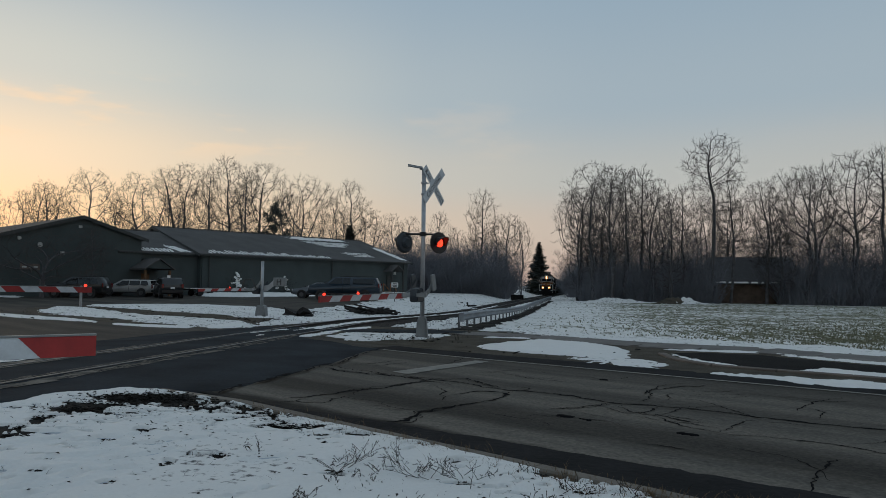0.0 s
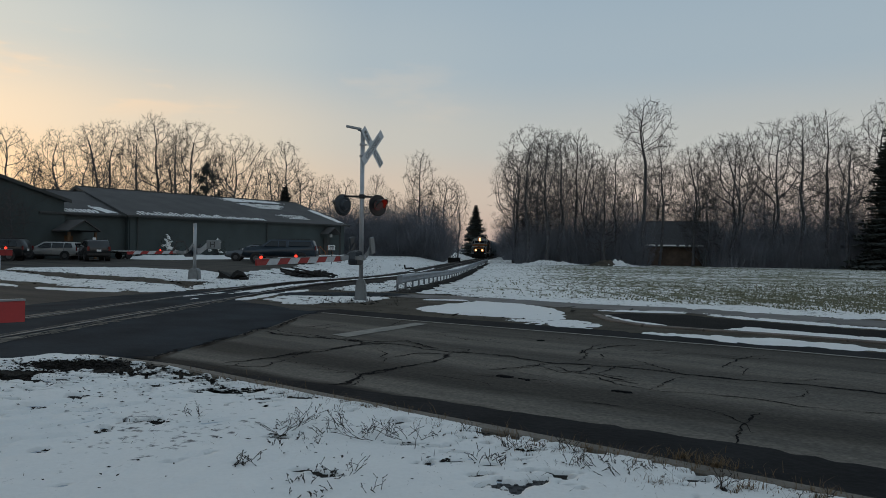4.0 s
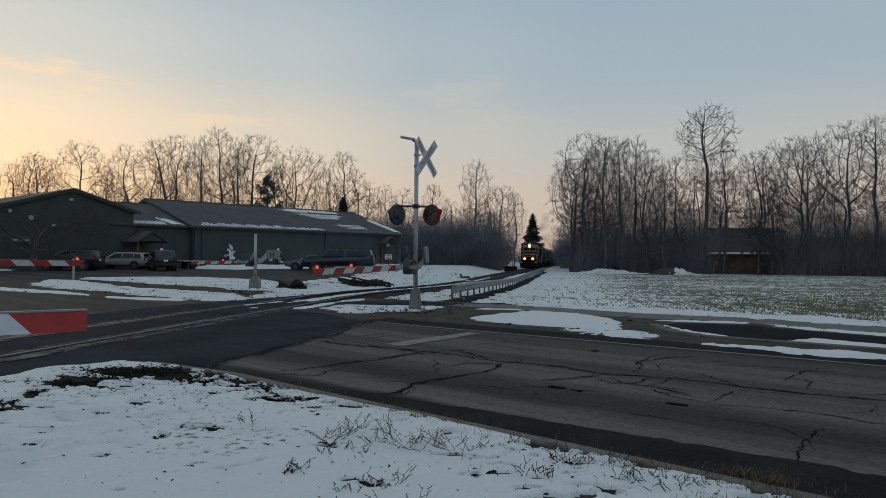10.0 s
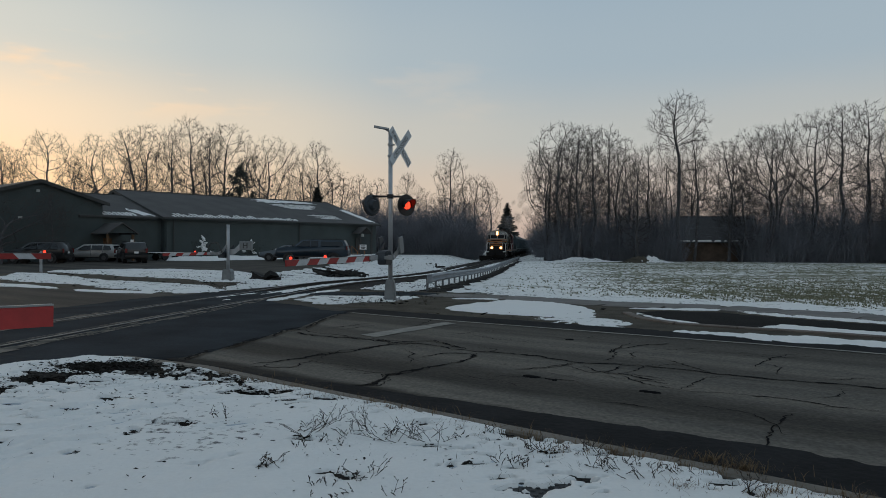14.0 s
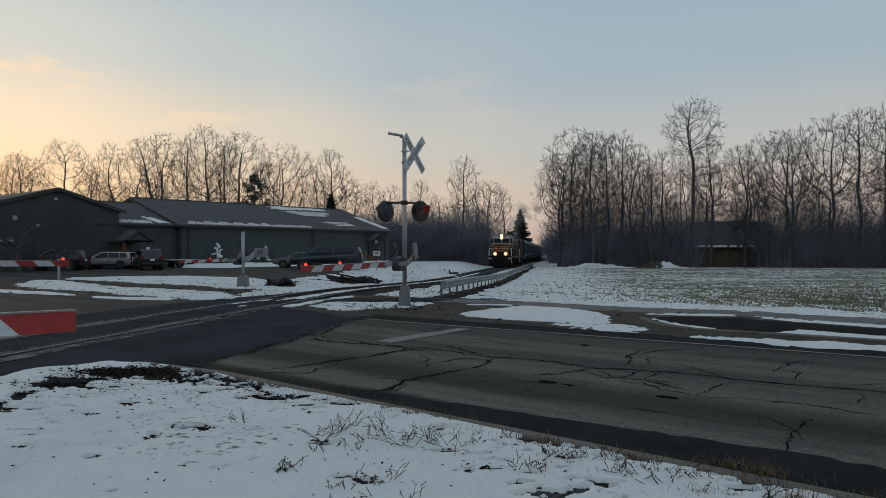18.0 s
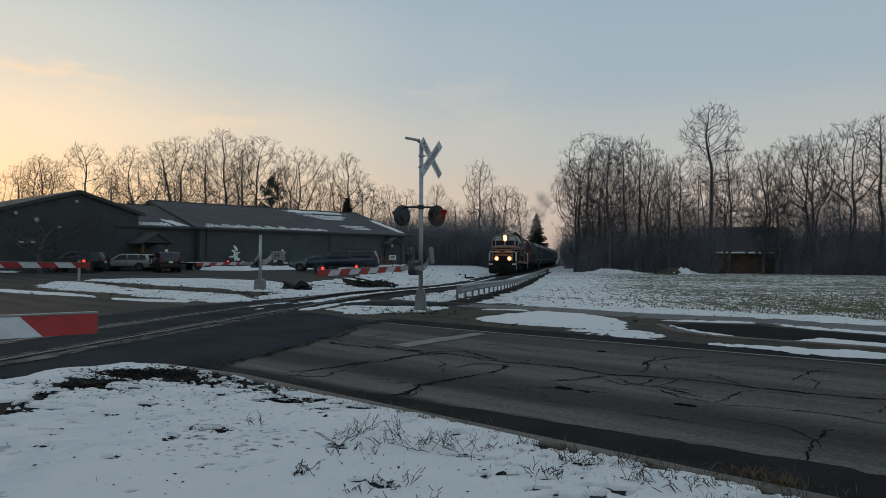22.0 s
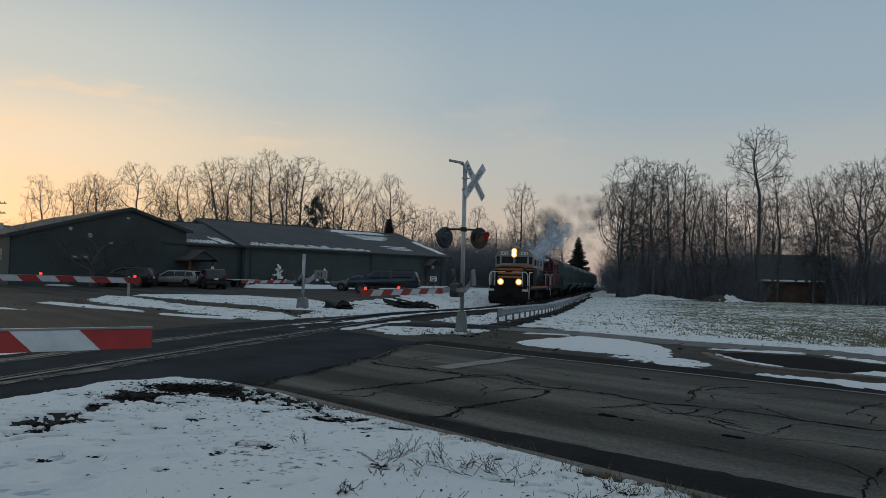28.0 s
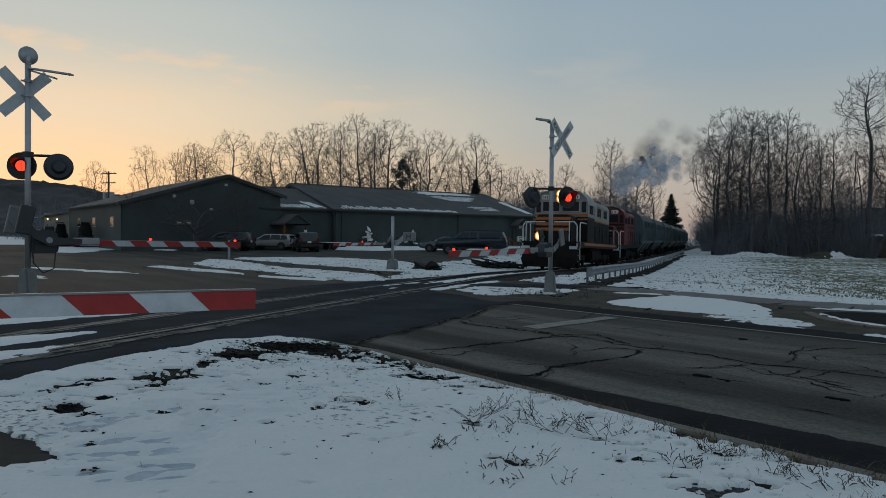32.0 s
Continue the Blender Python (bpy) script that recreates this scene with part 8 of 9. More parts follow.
bin_ = thing("flat_trailer", pose(*rn(-62.2, 34.6, g(-32.5, 63.3))[:], 0, 0, 56), "low dark flatbed trailer with a snowy deck", "trailer")
solid("deck", (0, 0, 0.62), (3.0, 1.8, 0.12), UNDER, bin_, 0.01)
solid("snow_cover", (0, 0, 0.71), (2.9, 1.7, 0.06), SNOW, bin_, 0.02)
for sx in (-0.5, 0.5):
    for sy in (-0.85, 0.85):
        bm = bmesh.new()
        tube(bm, (sx, sy - 0.1, 0.3), (sx, sy + 0.1, 0.3), 0.3, 0.3, 14)
        part("wheel", bm, TYRE, bin_)

# utility pole and the pale house beyond
pole = thing("utility_pole", pose(-70.2, 73.5, g(-70.2, 73.5)), "wooden utility pole with crossarms and transformers", "utility pole")
bm = bmesh.new()
tube(bm, (0, 0, 0), (0, 0, 9.4), 0.16, 0.11, 8)
part("shaft", bm, BARK, pole)
for zz, w_ in ((9.1, 2.4), (7.9, 2.2)):
    solid("crossarm", (0, 0, zz), (w_, 0.12, 0.12), BARK, pole)
    bm = bmesh.new()
    for s in (-0.9, -0.4, 0.4, 0.9):
        tube(bm, (s, 0, zz + 0.06), (s, 0, zz + 0.26), 0.04, 0.03, 6)
    part("insulators", bm, GALV, pole)
for s in (-0.55, 0.55):
    bm = bmesh.new()
    tube(bm, (s, 0, 5.7), (s, 0, 6.7), 0.30, 0.30, 12)
    part("transformer", bm, GALV, pole)
house = thing("pale_house", pose(-72, 49, g(-72, 49), 0, 0, -30), "pale sided house far beyond the lot", "house")
solid("wall", (0, 0, 1.3), (9, 6, 2.8), PALE_WALL, house)
for s in (-1, 1):
    bm = bmesh.new()
    slab_between(bm, (-4.9, 0, 4.3), (4.9, 0, 4.3), (4.9, s * 3.5, 2.6), (-4.9, s * 3.5, 2.6), 0.12)
    part("roof_slope", bm, ROOF, house)
for dx in (-2.5, 0.3, 2.8):
    solid("window", (dx, -3.02, 1.5), (1.0, 0.06, 1.1), GLASS, house)

# small bare tree on the lot
lot_tree = thing("young_tree", pose(-39.5, 51.0, g(-39.5, 51.0)), "young leafless tree standing on the lot", "tree")
rr = random.Random(91)
thick, thin = grow(rr, 5.2, 0.25, 7, 1.15, 0.2, 1, 0.8)
for me in (limb_mesh("trunk", [(a, b, c * 0.8, d * 0.8) for a, b, c, d in thick], BARK, 6), limb_mesh("crown", [(a, b, c * 0.5, d * 0.5) for a, b, c, d in thin], TWIG, 3)):
    ob = new(me.name, me)
    ob.parent = lot_tree

# barn at the wood's edge
barn = thing("barn", pose(30.9, 114.6, g(30.9, 114.6), 0, 0, -9), "dark old barn with a snowy eaves line in the wood", "barn")
solid("wall", (0, 0, 1.5), (11.5, 6.0, 3.2), BARN, barn)
for k in range(19):
    solid("board", (-5.6 + k * 0.62, -3.03, 1.5), (0.5, 0.05, 3.0), BARN, barn)
for s in (-1, 1):
    bm = bmesh.new()
    slab_between(bm, (-6.0, 0, 7.0), (6.0, 0, 7.0), (6.3, s * 4.2, 2.95), (-6.3, s * 4.2, 2.95), 0.15)
    part("roof_slope", bm, BARN_ROOF, barn)
bm = bmesh.new()
for a_, b_ in ((-5.6, -3.7), (-3.4, -2.9), (-2.7, -0.6), (-0.3, 0.7), (1.1, 1.5), (2.0, 3.4)):
    slab_between(bm, (a_, -4.25, 3.00), (b_, -4.25, 3.00), (b_ - 0.1, -4.08, 3.20), (a_ + 0.15, -4.08, 3.18), 0.05)
part("eaves_snow", bm, SNOW, barn)


# ---- heaps beside the track ----
def heap(name, x, y, items, label, category, seed, snowy=0.0):
    r = random.Random(seed)
    z = g(x, y)
    th = thing(name, pose(x, y, z), label, category)
    for k in range(items):
        bm = bmesh.new()
        if category == "timber":
            box(bm, (0, 0, 0), (r.uniform(0.08, 0.2), 2.2 * r.uniform(0.4, 1.0), r.uniform(0.07, 0.15)))
            bevel(bm, 0.02, 1)
            m_ = pose(r.uniform(-1.2, 1.2), r.uniform(-0.9, 0.9), 0.08 + 0.09 * (k % 4), r.uniform(-14, 14), r.uniform(-10, 10), r.uniform(0, 180))
            o = part("tie", bm, TIE, th)
        else:
            bmesh.ops.create_cube(bm, size=2.0)
            bmesh.ops.subdivide_edges(bm, edges=list(bm.edges), cuts=1)
            for v in bm.verts:
                v.co *= 1 + 0.45 * noise.noise(v.co * 1.3 + Vector((k, seed, 0)))
            big = k < 2
            m_ = Matrix.LocRotScale(((-0.35, 0.45)[k] if big else r.uniform(-1.0, 1.0), r.uniform(-0.4, 0.4), 0.30 if big else 0.12), Euler((r.uniform(-0.3, 0.3), (0.45, -0.55)[k] if big else r.uniform(-0.2, 0.2), r.uniform(-0.5, 0.5))), (0.42 if big else r.uniform(0.25, 0.5), r.uniform(0.2, 0.35), 0.17 if big else r.uniform(0.06, 0.12)))
            o = part("boulder", bm, TIE, th)
        o.matrix_basis = m_
    return th


rocks = heap("rock_heap", -12.0, 33.2, 9, "heap of dark stones beside the crossing", "rocks", 3)
rocks.scale = (0.66, 0.66, 0.66)
heap("tie_heap", -9.9, 40.5, 22, "old timber ties piled beside the track", "timber", 4)
heap("tie_heap", -10.9, 42.5, 18, "old timber ties piled beside the track", "timber", 5)
heap("tie_heap", -8.2, 66.0, 10, "old timber ties and snow beside the track", "timber", 6)


def bank(name, x, y, a, b, h, seed, label, material):
    xs, ys = np.arange(x - a * 1.4, x + a * 1.4, 0.2), np.arange(y - b * 1.4, y + b * 1.4, 0.2)
    f = lambda X, Y: gz(X, Y) - 0.08 + 0.10 * h * (noise2(X, Y, 3.7, seed + 2) + noise2(X, Y, 6.1, seed + 3)) + h * np.exp(-(((X - x) / a) ** 2 + ((Y - y) / b) ** 2) * 2) * (1 + 0.45 * noise2(X, Y, 1.0, seed) + 0.35 * noise2(X, Y, 2.6, seed + 1))
    return tagged(grid_mesh(name, xs, ys, f, material), label, "snow heap")


bank("snow_mound", -9.1, 60.5, 3.0, 3.0, 0.95, 3, "heap of ploughed snow beside the track", SNOW_THIN)
bank("snow_mound", -10.6, 52.0, 2.2, 2.6, 0.4, 4, "heap of ploughed snow beside the track", SNOW_THIN)
bank("snow_mound", 9.8, 104.0, 5.0, 2.2, 0.55, 5, "long low snow-dusted heap at the field's edge", SNOW_THIN)
bank("brush_heap", 16.9, 100.0, 2.0, 1.4, 0.85, 6, "heap of brown brush, dusted with snow", VERGE)
bank("snow_mound", 18.6, 100.3, 2.4, 1.4, 0.9, 7, "snow-dusted heap at the field's edge", SNOW_THIN)
cabinet = thing("signal_cabinet", pose(-4.4, 109, g(-4.4, 109)), "low dark equipment cabinet beside the track", "cabinet")
solid("body", (0, 0, 0.32), (1.9, 1.2, 0.74), UNDER, cabinet, 0.03)
solid("lid", (0, 0, 0.72), (2.0, 1.3, 0.07), UNDER, cabinet, 0.02)


# ---- tactile plate on the snowed-over path ----
plate = thing("tactile_plate", pose(0.36, 4.30, g(0.36, 4.3) + 0.012, 0, 0, -33.8), "dark cast-iron tactile paving plate, bare of snow", "paving plate")
IRON = mat("cast_iron", (0.035, 0.036, 0.038), 0.6, 0.3, var=0.2, scale=6.0)
solid("base", (0, 0, 0), (1.0, 0.75, 0.02), IRON, plate)
bm = bmesh.new()
for i in range(16):
    for k in range(12):
        tube(bm, (-0.47 + i * 0.0625, -0.345 + k * 0.0625, 0.009), (-0.47 + i * 0.0625, -0.345 + k * 0.0625, 0.018), 0.021, 0.013, 8)
domes = part("domes", bm, IRON, plate)
domes["kind"] = "stuff"
path_ = sheet("path", [(-5.9, 4.4), (-4.4, 4.1), (-3.8, 3.7), (-3.9, 2.9), (-5.9, 2.2)], 0.026, ASPHALT_LOT, 0.2)
tagged(path_, "bare dark asphalt path beneath the snow", "path", kind="structure")


# ---- grass, weeds and litter in the snow ----
def blade(verts, faces, p, d, h, w, bend):
    q = Vector((-d.y, d.x, 0)) * w
    mid, tip = p + Vector((d.x * bend * 0.35, d.y * bend * 0.35, h * 0.6)), p + Vector((d.x * bend, d.y * bend, h))
    b = len(verts)
    verts += [tuple(p - q), tuple(p + q), tuple(mid - q * 0.7), tuple(mid + q * 0.7), tuple(tip)]
    faces += [(b, b + 1, b + 3, b + 2), (b + 2, b + 3, b + 4)]


def tufts(name, spots, count, h0, h1, material, label, seed, radius=0.12):
    r = random.Random(seed)
    verts, faces = [], []
    for x, y, k in spots:
        for _ in range(int(count * k)):
            a, s = r.uniform(0, 6.28), abs(r.gauss(0, radius))
            px, py = x + math.cos(a) * s * 1.6, y + math.sin(a) * s
            d = Vector((r.gauss(0, 1), r.gauss(0, 1), 0)).normalized()
            h = r.uniform(h0, h1)
            blade(verts, faces, Vector((px, py, g(px, py) + 0.02)), d, h, r.uniform(0.0015, 0.0035) * (3 if py > 17 else 1), h * r.uniform(0.4, 1.8))
    ob = raw(name, verts, faces, material, False)
    return tagged(ob, label, "grass", kind="stuff")


r = random.Random(12)
kerb_spots = [(*rn(r.uniform(-7.5, 9.0), 4.92 - abs(r.gauss(0, 0.16)))[:2], r.uniform(0.1, 0.6)) for _ in range(330)]
tufts("kerb_grass", kerb_spots, 14, 0.02, 0.10, DRY_GRASS, "thin dry grass along the kerb", 1)
big_spots = [(0.34, 5.28, 1), (1.41, 5.24, 1.6), (1.58, 5.04, 1.8), (1.08, 4.57, 1.2), (1.62, 4.56, 1.5), (-1.1, 6.45, 1.0), (-1.35, 6.75, 0.8), (0.75, 5.35, 0.9), (0.1, 5.6, 0.6), (2.0, 4.45, 1.4), (2.3, 4.2, 1.4), (1.2, 5.0, 0.7), (-2.3, 7.4, 0.7), (2.6, 3.9, 1.2)]
tufts("dry_grass_clumps", big_spots, 120, 0.015, 0.075, DRY_GRASS, "straw-coloured dry grass clumps beside the kerb", 2, 0.10)
wide = [(r.gauss(-0.8, 1.0), r.gauss(5.5, 0.5), r.uniform(0.1, 0.5)) for _ in range(60)] + [(r.gauss(0.95, 0.7), r.gauss(4.7, 0.3), r.uniform(0.1, 0.6)) for _ in range(50)] + [(r.gauss(-4.6, 1.0), r.gauss(7.4, 0.6), r.uniform(0.1, 0.4)) for _ in range(60)] + [(r.uniform(-5.8, 2.0), r.uniform(3.5, 7.0), 0.15) for _ in range(50)]
wide = [(x, y, k) for x, y, k in wide if x * N.x + y * N.y < 4.88]
far_spots = []
for x0, x1, y0, y1, n_ in ((-5.0, -2.0, 17.6, 24.5, 34), (-12.5, -9.6, 25, 40, 70), (-5.4, -2.8, 25, 45, 70), (-27, -14, 27, 37, 60), (-11, -7.5, 40, 62, 60)):
    far_spots += [(r.uniform(x0, x1), r.uniform(y0, y1), r.uniform(0.3, 1.0)) for _ in range(n_)]
tufts("trackside_stubble", far_spots, 12, 0.03, 0.11, DARK_STEM, "dead weeds and stubble in the snow beside the track", 5, 0.16)
tufts("grass_stubble", wide, 16, 0.015, 0.055, DARK_STEM, "dark grass stubble poking through the snow", 3, 0.09)

# mown grass standing out of the thin snow on the field, in loose rows along the road
FIELD_GRASS = mat("field_grass", (0.19, 0.185, 0.13), 0.95, var=0.4, scale=3.0, fine=9.0, bump=0.0, tint=(0.16, 0.165, 0.11), spec=0.1)
rf = np.random.RandomState(17)
fy = 1.0 / rf.uniform(1 / 104.0, 1 / 19.0, 60000)
fx = rf.uniform(-0.10, 0.95, 60000) * fy
fn, fu = fx * N.x + fy * N.y, fx * U.x + fy * U.y
rowp = 0.5 + 0.5 * np.cos(fn * math.tau / 1.7 + 1.2 * noise2(fx, fy, 0.12, 4))
keep = (fn > 18.3) & (fx > -1.4 + 0.0425 * (fy - 24)) & (fx < 62)
dens = 0.06 + 0.62 * ss((fn - 18.4) / 7) * ss((fx - 0.0425 * fy + 0.5) / 7) * (0.45 + 0.55 * rowp) * (0.65 + 0.5 * noise2(fx, fy, 0.08, 5))
keep &= rf.rand(60000) < dens
fx, fy = fx[keep], fy[keep]
m_ = len(fx)
ang, fw, fh = rf.uniform(0, math.pi, m_), rf.uniform(0.010, 0.034, m_) * (0.5 + fy / 40), rf.uniform(0.004, 0.014, m_) * (0.6 + fy / 60)
fz = gz(fx, fy) - 0.05
dx, dy = np.cos(ang) * fw, np.sin(ang) * fw
tri = np.stack([np.stack([fx - dx, fy - dy, fz], 1), np.stack([fx + dx, fy + dy, fz], 1), np.stack([fx + dx * 0.5, fy + dy * 0.5, fz + fh + 0.035], 1), np.stack([fx - dx * 0.6, fy - dy * 0.6, fz + fh * 0.8 + 0.035], 1)], 1).reshape(-1, 3)
stubble = raw("field_stubble", tri.tolist(), np.arange(4 * m_).reshape(-1, 4).tolist(), FIELD_GRASS, False)
tagged(stubble, "greenish mown grass tufts showing through thin snow on the field", "grass", kind="stuff")

verts, faces = [], []
r = random.Random(31)


def leaf(x, y, s):
    z = g(x, y) + r.uniform(0.015, 0.045)
    d = Vector((r.gauss(0, 1), r.gauss(0, 1), r.gauss(0, 0.12))).normalized()
    e = Vector((-d.y, d.x, r.gauss(0, 0.12))).normalized()
    p = Vector((x, y, z))
    b = len(verts)
    verts.extend([tuple(p - d * s), tuple(p + e * s * 0.45 + Vector((0, 0, s * 0.25))), tuple(p + d * s), tuple(p - e * s * 0.45 + Vector((0, 0, s * 0.15))), tuple(p - Vector((0, 0, s * 0.15)))])
    faces.extend([(b, b + 1, b + 2), (b, b + 2, b + 3), (b, b + 4, b + 1), (b + 1, b + 4, b + 2), (b + 2, b + 4, b + 3), (b + 3, b + 4, b)])


for cx, cy, a, b_, w in DARK[:-1]:
    for _ in range(int(12 + 480 * a * b_ / 0.1)):
        ex, ey = r.gauss(0, 0.55) * a, r.gauss(0, 0.55) * b_
        x, y = cx + ex * math.cos(w) - ey * math.sin(w), cy + ex * math.sin(w) + ey * math.cos(w)
        if x * N.x + y * N.y < 4.85 and inside(np.array(x), np.array(y), CORNER) > 0.06:
            leaf(x, y, r.uniform(0.012, 0.036))
for _ in range(2600):
    x, y = r.uniform(-5.7, -2.4), r.uniform(6.9, 8.95)
    if inside(np.array(x), np.array(y), TIP) > r.uniform(-0.1, 0.1) and x * N.x + y * N.y < 4.84 and inside(np.array(x), np.array(y), CORNER) > 0.06:
        leaf(x, y, r.uniform(0.012, 0.034))
for _ in range(2800):
    x, y = r.uniform(-6, 2.5), r.uniform(2.5, 9)
    if x * N.x + y * N.y < 4.85 and inside(np.array(x), np.array(y), CORNER) > 0.05:
        p_ = 0.10 + 0.9 * math.exp(-((x + 4.4) / 1.5) ** 2 - ((y - 7.3) / 1.0) ** 2) + 0.6 * math.exp(-((x + 0.7) / 1.2) ** 2 - ((y - 5.5) / 0.7) ** 2)
        if r.random() < p_:
            leaf(x, y, r.uniform(0.008, 0.024))
            verts[-5:] = [(vx, vy, vz + 0.025) for vx, vy, vz in verts[-5:]]
near_ = (verts, faces)
verts, faces = [], []
for x0, x1, y0, y1, n_ in ((-5.8, -2.8, 17.9, 21.3, 240), (-13.0, -9.3, 24.0, 45.0, 700), (-5.2, -3.0, 24.5, 45.0, 380), (-24.0, -11.0, 24.0, 40.0, 420), (-11.5, -8.0, 45.0, 66.0, 420), (-2.6, 2.4, 14.2, 17.6, 60)):
    for _ in range(n_):
        x, y = r.uniform(x0, x1), r.uniform(y0, y1)
        if (1.6 < abs(x - track_x(y)) or y < 21.5 and x > track_x(y) + 1.4) and noise2(x * 0.6, y, 0.9, 31) > r.uniform(-0.1, 0.7):
            leaf(x, y, r.uniform(0.02, 0.05) * (0.7 + y / 50) * r.choice((1, 1, 1, 2.2)))
            verts[-5:] = [(vx, vy, vz + 0.02) for vx, vy, vz in verts[-5:]]
clods = raw("trackside_debris", verts, faces, DIRT, False)
tagged(clods, "dark clods and bits of wood lying in the snow", "debris", kind="stuff")
verts, faces = near_
litter = raw("leaf_litter", verts, faces, DIRT, False)
tagged(litter, "dark dead leaves and clods lying in the snow", "leaves", kind="stuff")


def weed(x, y, h, n, seed, spread=0.9):
    """A dead weed: thin forked stems with small seed heads."""
    r = random.Random(seed)
    segs = []
    base = Vector((x, y, g(x, y) + 0.03))
    for _ in range(n):
        d = Vector((r.gauss(0, spread), r.gauss(0, spread), 1)).normalized()
        p = base + Vector((r.gauss(0, 0.05), r.gauss(0, 0.05), 0))
        ln = h * 0.8 * r.uniform(0.5, 1.0)
        k = 4
        for i in range(k):
            e = p + d * ln / k
            segs.append((p, e, 0.0034 * (1 - 0.15 * i), 0.0029 * (1 - 0.2 * i)))
            if i and r.random() < 0.8:
                q = (d + Vector((r.gauss(0, 0.7), r.gauss(0, 0.7), r.gauss(0.1, 0.3)))).normalized()
                f = e + q * ln * r.uniform(0.15, 0.35)
                segs.append((e, f, 0.0022, 0.0016))
                segs.append((f, f + q * 0.013, 0.0048, 0.0))
            p = e
            d = (d + Vector((r.gauss(0, 0.22), r.gauss(0, 0.22), 0.05))).normalized()
        segs.append((p, p + d * 0.014, 0.004, 0.0))
    ob = new("dead_weed", limb_mesh("dead_weed", segs, DARK_STEM, 3))
    tagged(ob, "dead dark weed stalks standing in the snow", "weed", "weeds in the snow", "stuff")
    return ob


for k, (x, y, h, n) in enumerate(((-2.50, 5.95, 0.16, 6), (-1.28, 5.55, 0.16, 6), (-1.0, 5.62, 0.30, 3), (-0.55, 5.5, 0.30, 3), (-1.5, 5.35, 0.16, 4), (-1.6, 4.75, 0.10, 6), (0.62, 4.98, 0.15, 7), (0.85, 4.75, 0.17, 6), (1.15, 4.85, 0.14, 6), (1.45, 4.55, 0.22, 5), (-0.15, 5.75, 0.12, 5), (1.9, 4.3, 0.2, 6), (-1.68, 5.68, 0.12, 7), (-1.56, 5.77, 0.22, 5), (-1.50, 5.97, 0.16, 6), (-1.24, 5.90, 0.22, 4), (-0.97, 5.58, 0.20, 9), (-0.80, 5.65, 0.10, 7), (-0.61, 5.26, 0.34, 1), (-0.42, 5.62, 0.07, 8), (-1.65, 4.76, 0.07, 7), (-1.18, 4.39, 0.09, 7), (-1.02, 4.59, 0.08, 8), (-0.69, 4.21, 0.16, 4), (-0.97, 4.28, 0.12, 2), (-1.08, 4.13, 0.07, 7), (0.00, 5.07, 0.10, 6), (0.08, 4.96, 0.10, 8), (0.18, 5.36, 0.12, 7), (0.36, 5.31, 0.07, 10), (0.57, 5.35, 0.18, 5), (0.64, 5.30, 0.20, 4), (0.70, 4.90, 0.12, 9), (0.83, 5.00, 0.12, 8), (0.97, 4.93, 0.10, 7), (-0.12, 4.95, 0.12, 3), (-1.59, 5.21, 0.08, 6), (-1.25, 5.24, 0.08, 5))):
    weed(x, y, h, n, 60 + k)
for k, (x, y, h, n) in enumerate(((-1.60, 5.55, 0.42, 7), (-1.15, 5.68, 0.34, 6), (-0.68, 5.50, 0.36, 6), (-0.90, 5.46, 0.30, 5), (-0.95, 4.58, 0.22, 7), (0.20, 5.30, 0.24, 6), (-1.70, 4.80, 0.16, 6))):
    weed(x, y, h, n, 160 + k, 1.7)


# ---- small store beyond the gabled hall ----
store = thing("small_store", pose(-68.3, 63.9, g(-68.3, 63.9), 0, 0, 47), "small pale building with a shed roof beside the dark hall", "building")
solid("wall", (0, 1.6, 1.75), (3.0, 3.0, 3.7), STORE_WALL, store, 0.02)
shape("roof", [(-2.6, 3.05), (-2.6, 3.20), (1.7, 4.05), (1.7, 3.90)], -0.35, 3.4, GREY_BOX, store, 0.01)
solid("door", (-0.9, 0.08, 1.05), (0.9, 0.06, 2.1), BLACK, store, 0.01)
for x_, z_ in ((0.15, 2.55), (0.35, 2.15), (0.05, 1.75)):
    solid("sign_bar", (x_, 0.085, z_), (0.9, 0.03, 0.16), SIGN_RED, store)
for x_ in (-1.1, -0.15):
    solid("wall_lamp", (x_, 0.06, 2.95), (0.16, 0.08, 0.12), HEADLAMP, store, 0.02, "small warm wall lamp, lit")

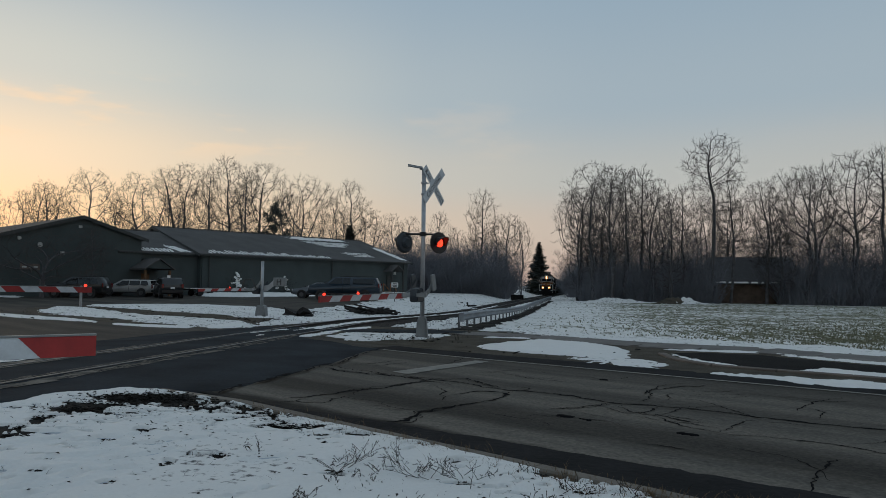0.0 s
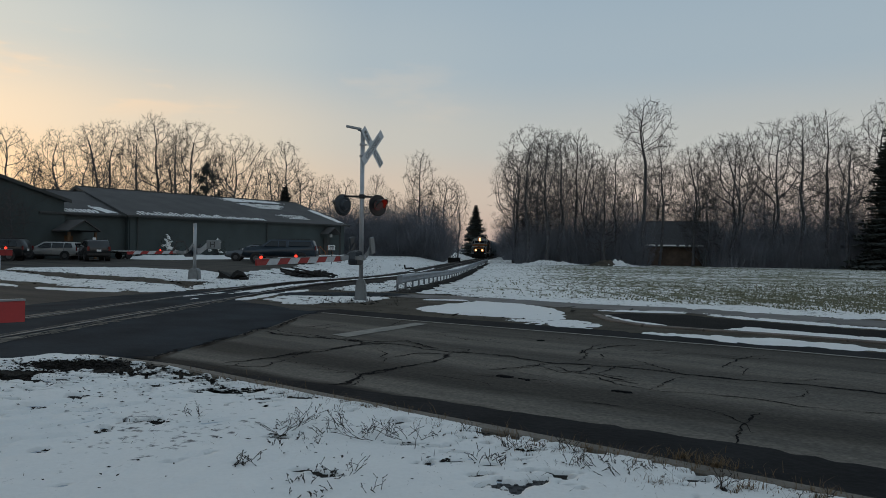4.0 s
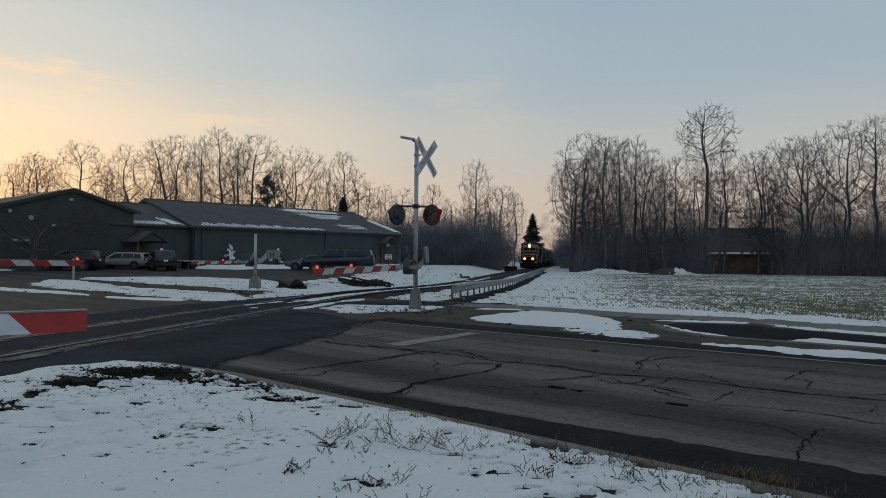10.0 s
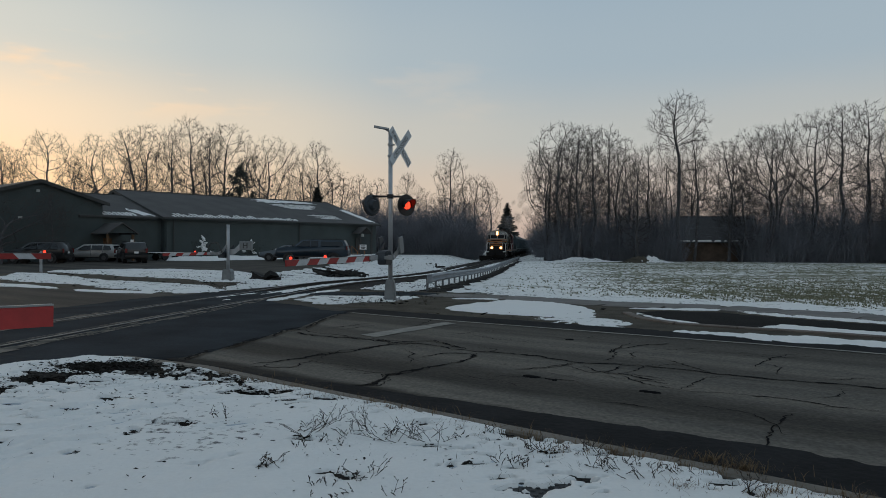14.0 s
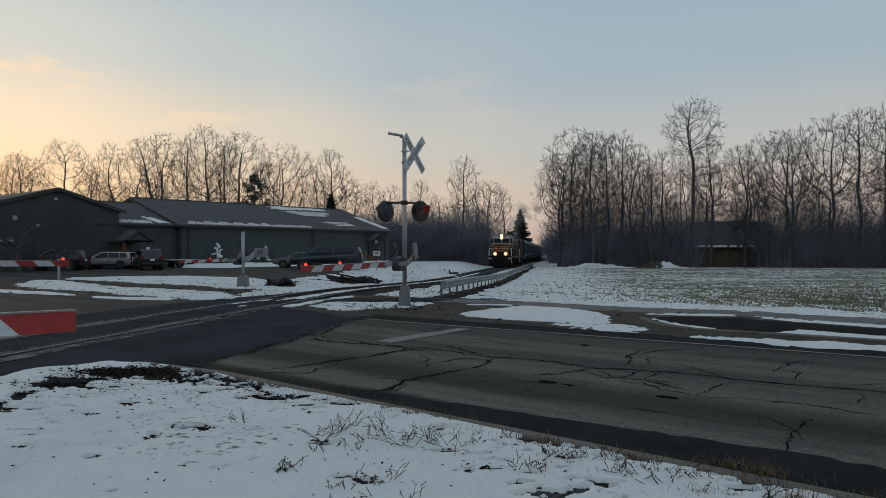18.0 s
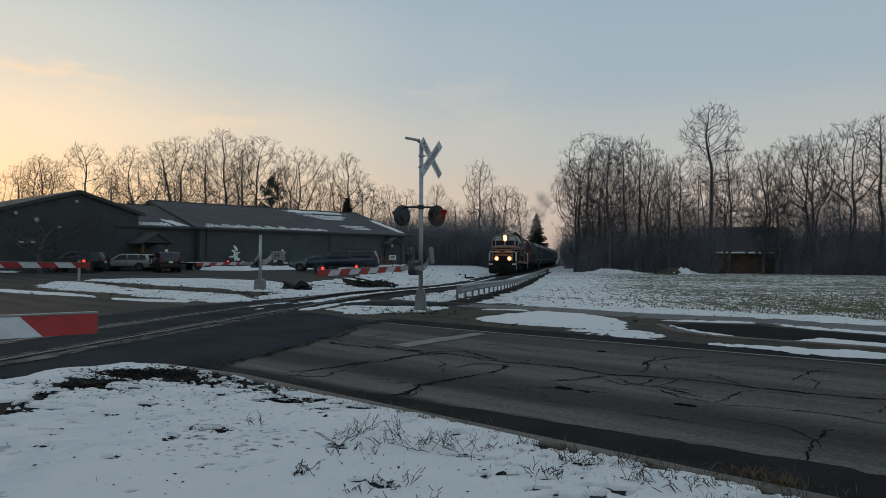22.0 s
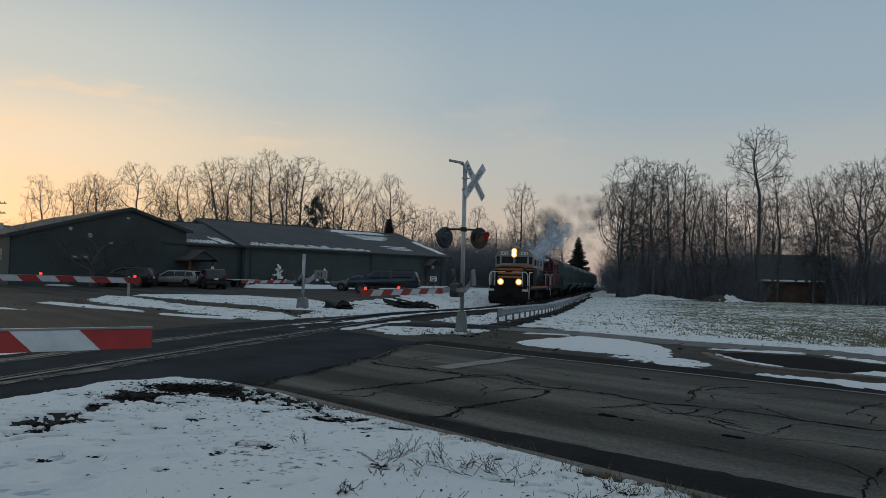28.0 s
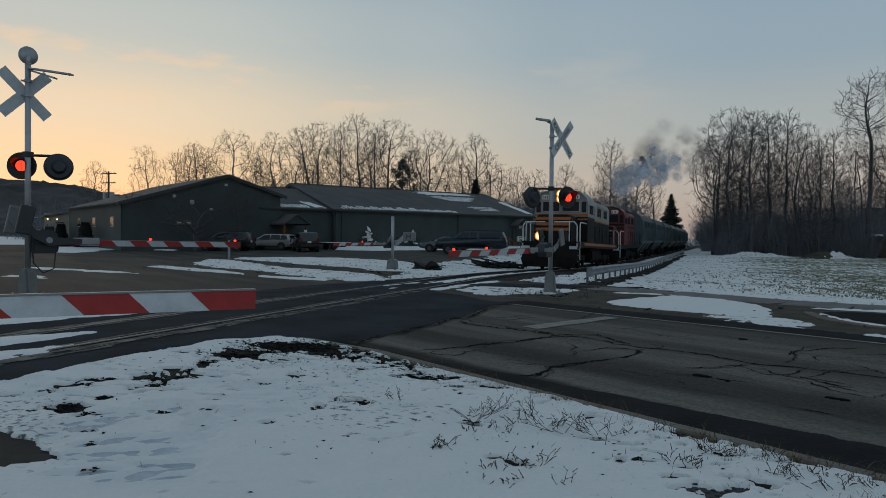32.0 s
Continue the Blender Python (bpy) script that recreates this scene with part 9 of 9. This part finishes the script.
# ---- diesel smoke ----
def smoke_material(name, color, cover):
    """Soft flakes: thickest in their middle, torn by noise, clear at the rim."""
    m = bpy.data.materials.new(name)
    m.use_nodes = True
    t = m.node_tree
    b = t.nodes["Principled BSDF"]
    b.inputs["Base Color"].default_value = (*color, 1)
    b.inputs["Roughness"].default_value = 1.0
    b.inputs["Specular IOR Level"].default_value = 0.0
    uv = t.nodes.new("ShaderNodeUVMap")
    ln = t.nodes.new("ShaderNodeVectorMath")
    ln.operation = "LENGTH"
    t.links.new(uv.outputs[0], ln.inputs[0])
    soft = t.nodes.new("ShaderNodeMapRange")
    soft.interpolation_type = "SMOOTHSTEP"
    for k, v in ((1, 1.0), (2, 0.0), (3, 0.0), (4, cover)):
        soft.inputs[k].default_value = v
    t.links.new(ln.outputs["Value"], soft.inputs[0])
    co, nz = t.nodes.new("ShaderNodeTexCoord"), t.nodes.new("ShaderNodeTexNoise")
    nz.inputs["Scale"].default_value = 2.2
    nz.inputs["Detail"].default_value = 4.0
    t.links.new(co.outputs["Object"], nz.inputs["Vector"])
    torn = t.nodes.new("ShaderNodeMapRange")
    for k, v in ((1, 0.3), (2, 0.7), (3, 0.6), (4, 1.15)):
        torn.inputs[k].default_value = v
    t.links.new(nz.outputs[0], torn.inputs[0])
    mul = t.nodes.new("ShaderNodeMath")
    mul.operation = "MULTIPLY"
    t.links.new(soft.outputs[0], mul.inputs[0])
    t.links.new(torn.outputs[0], mul.inputs[1])
    mx, tr = t.nodes.new("ShaderNodeMixShader"), t.nodes.new("ShaderNodeBsdfTransparent")
    t.links.new(mul.outputs[0], mx.inputs[0])
    t.links.new(tr.outputs[0], mx.inputs[1])
    t.links.new(b.outputs[0], mx.inputs[2])
    t.links.new(mx.outputs[0], t.nodes["Material Output"].inputs[0])
    return m


SMOKE = smoke_material("diesel_smoke", (0.50, 0.55, 0.63), 0.80)
SMOKE_WISP = smoke_material("rising_smoke", (0.40, 0.44, 0.50), 0.22)
SMOKE_THIN = smoke_material("thinning_smoke", (0.36, 0.30, 0.26), 0.32)


def puff_mesh(seed, radius, count, flake, material):
    """A cloud of loose soft flakes, thickest in its middle."""
    r = np.random.RandomState(seed)
    verts, faces, uvs = [], [], []
    rim = [(math.cos(k * math.tau / 8), math.sin(k * math.tau / 8)) for k in range(8)]
    for k, p in enumerate(r.normal(0, 0.5 * radius, (count, 3))):
        q = Vector((r.normal(0, 0.35), 1, r.normal(0, 0.35))).to_track_quat("Z", "Y")
        w = flake * r.uniform(0.8, 1.2) * (1.0 if k == 0 else 0.55)
        faces.append(list(range(len(verts), len(verts) + 8)))
        verts += [tuple(Vector(p) + q @ Vector((a * w, b * w, 0))) for a, b in rim]
        uvs += rim
    me = bpy.data.meshes.new("puff")
    me.from_pydata(verts, [], faces)
    layer = me.uv_layers.new(name="flake")
    for i, c in enumerate(uvs):
        layer.data[i].uv = c
    me.materials.append(material)
    return me


plume = thing("smoke_plume", Matrix(), "grey diesel smoke drifting up from the locomotive", "smoke")
dense = [puff_mesh(k, 0.9, 2, 1.12, SMOKE) for k in range(5)]
faint = [puff_mesh(20 + k, 1.6, 2, 1.6, SMOKE_THIN) for k in range(5)]
wisp = [puff_mesh(40 + k, 1.0, 2, 1.0, SMOKE_WISP) for k in range(3)]
puffs = []
r = random.Random(8)
for first, last, step, meshes, count, spread in ((-6.0, 8.0, 2.0, faint, 1, 0.25), (8.0, 21.5, 1.6, faint, 1, 0.36), (11.0, 23.0, 0.62, wisp, 1, 0.26), (21.6, 25.2, 0.36, faint, 1, 0.46), (23.5, 28.9, 0.24, dense, 1, 0.26), (29.2, 31.6, 1.2, faint, 1, 0.25)):
    b = first
    while b < last:
        ob = new("puff", meshes[r.randrange(len(meshes))])
        ob.parent = plume
        ob["kind"] = "stuff"
        puffs.append((ob, meshes is faint, b + r.uniform(-0.15, 0.15), (r.gauss(0, spread), r.gauss(0, spread * 1.3), r.gauss(0, spread * 0.7)), r.uniform(-35, 35)))
        b += step


def stack(t):
    y = train_y(min(32.0, max(0.0, t))) + 8.6 - 3.5 * min(0.0, t)
    return Vector((track_x(y), y, rail_z(y)))


def puff_rows(thin, b, v, turn):
    """Rides inside the hood until its moment, then rises, drifts to the right and thins out."""
    rows = []
    for t in sorted({0.0, 4.0, 8.0, 12.0, 16.0, 20.0, 24.0, 28.0, 32.0} | {x for x in (b - 0.05, b + 0.6, b + 1.5, b + 3.0, b + 5.5, b + 9.0) if 0 < x < 32}):
        age = t - b
        if age <= 0:
            p = stack(t) + Vector((0, 0, 2.9))
        else:
            s = 1 - math.exp(-age / 3.0)
            p = stack(b) + Vector((0.34 * age, 0.25 * age, 3.4 + 3.2 * s + (0.62 if thin else 0.48) * age)) + Vector(v) * (1.1 * age ** 0.7)
        rows.append((t, pose(*p, 0, 0, turn + max(0.0, min(age, 25.0)))))
    return rows


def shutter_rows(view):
    """Fifty flashes a minute by an added plate: edge-on while the lamp shows, broadside to stand for dark."""
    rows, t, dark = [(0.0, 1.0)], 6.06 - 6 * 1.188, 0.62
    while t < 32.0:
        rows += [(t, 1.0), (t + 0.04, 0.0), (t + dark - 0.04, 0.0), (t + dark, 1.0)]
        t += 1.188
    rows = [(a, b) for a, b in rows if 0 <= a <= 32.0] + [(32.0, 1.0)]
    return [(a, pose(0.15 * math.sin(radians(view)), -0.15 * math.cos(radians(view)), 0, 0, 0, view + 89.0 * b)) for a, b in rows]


def ditch_rows(s):
    """Added flaps, open (level) for most of the run; they hide the two lamps by turns at the end."""
    shut = ((30.95, 32.2),) if s > 0 else ((30.9, 31.86),)
    rows = [(0.0, -89.0)]
    for a, b in shut:
        rows += [(a - 0.05, -89.0), (a, 0.0)] + ([(b, 0.0), (b + 0.05, -89.0)] if b < 31.95 else [])
    rows.append((32.0, rows[-1][1]))
    return [(t, pose(s * 0.70, 0.92, 2.08, a, 0, 0)) for t, a in rows]


def motions():
    for plate_, s in ditch_shutters:
        walk(plate_, ditch_rows(s))
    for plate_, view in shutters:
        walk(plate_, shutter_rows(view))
    times = [t for t, _ in TRAIN_AT]
    times = sorted(set(times) | {2.0, 4.0, 24.75})
    for car, gap in cars:
        walk(car, [(t, train_pose(train_y(t) + gap)) for t in times])
    for ob, thin, b, v, turn in puffs:
        walk(ob, puff_rows(thin, b, v, turn))


motions()
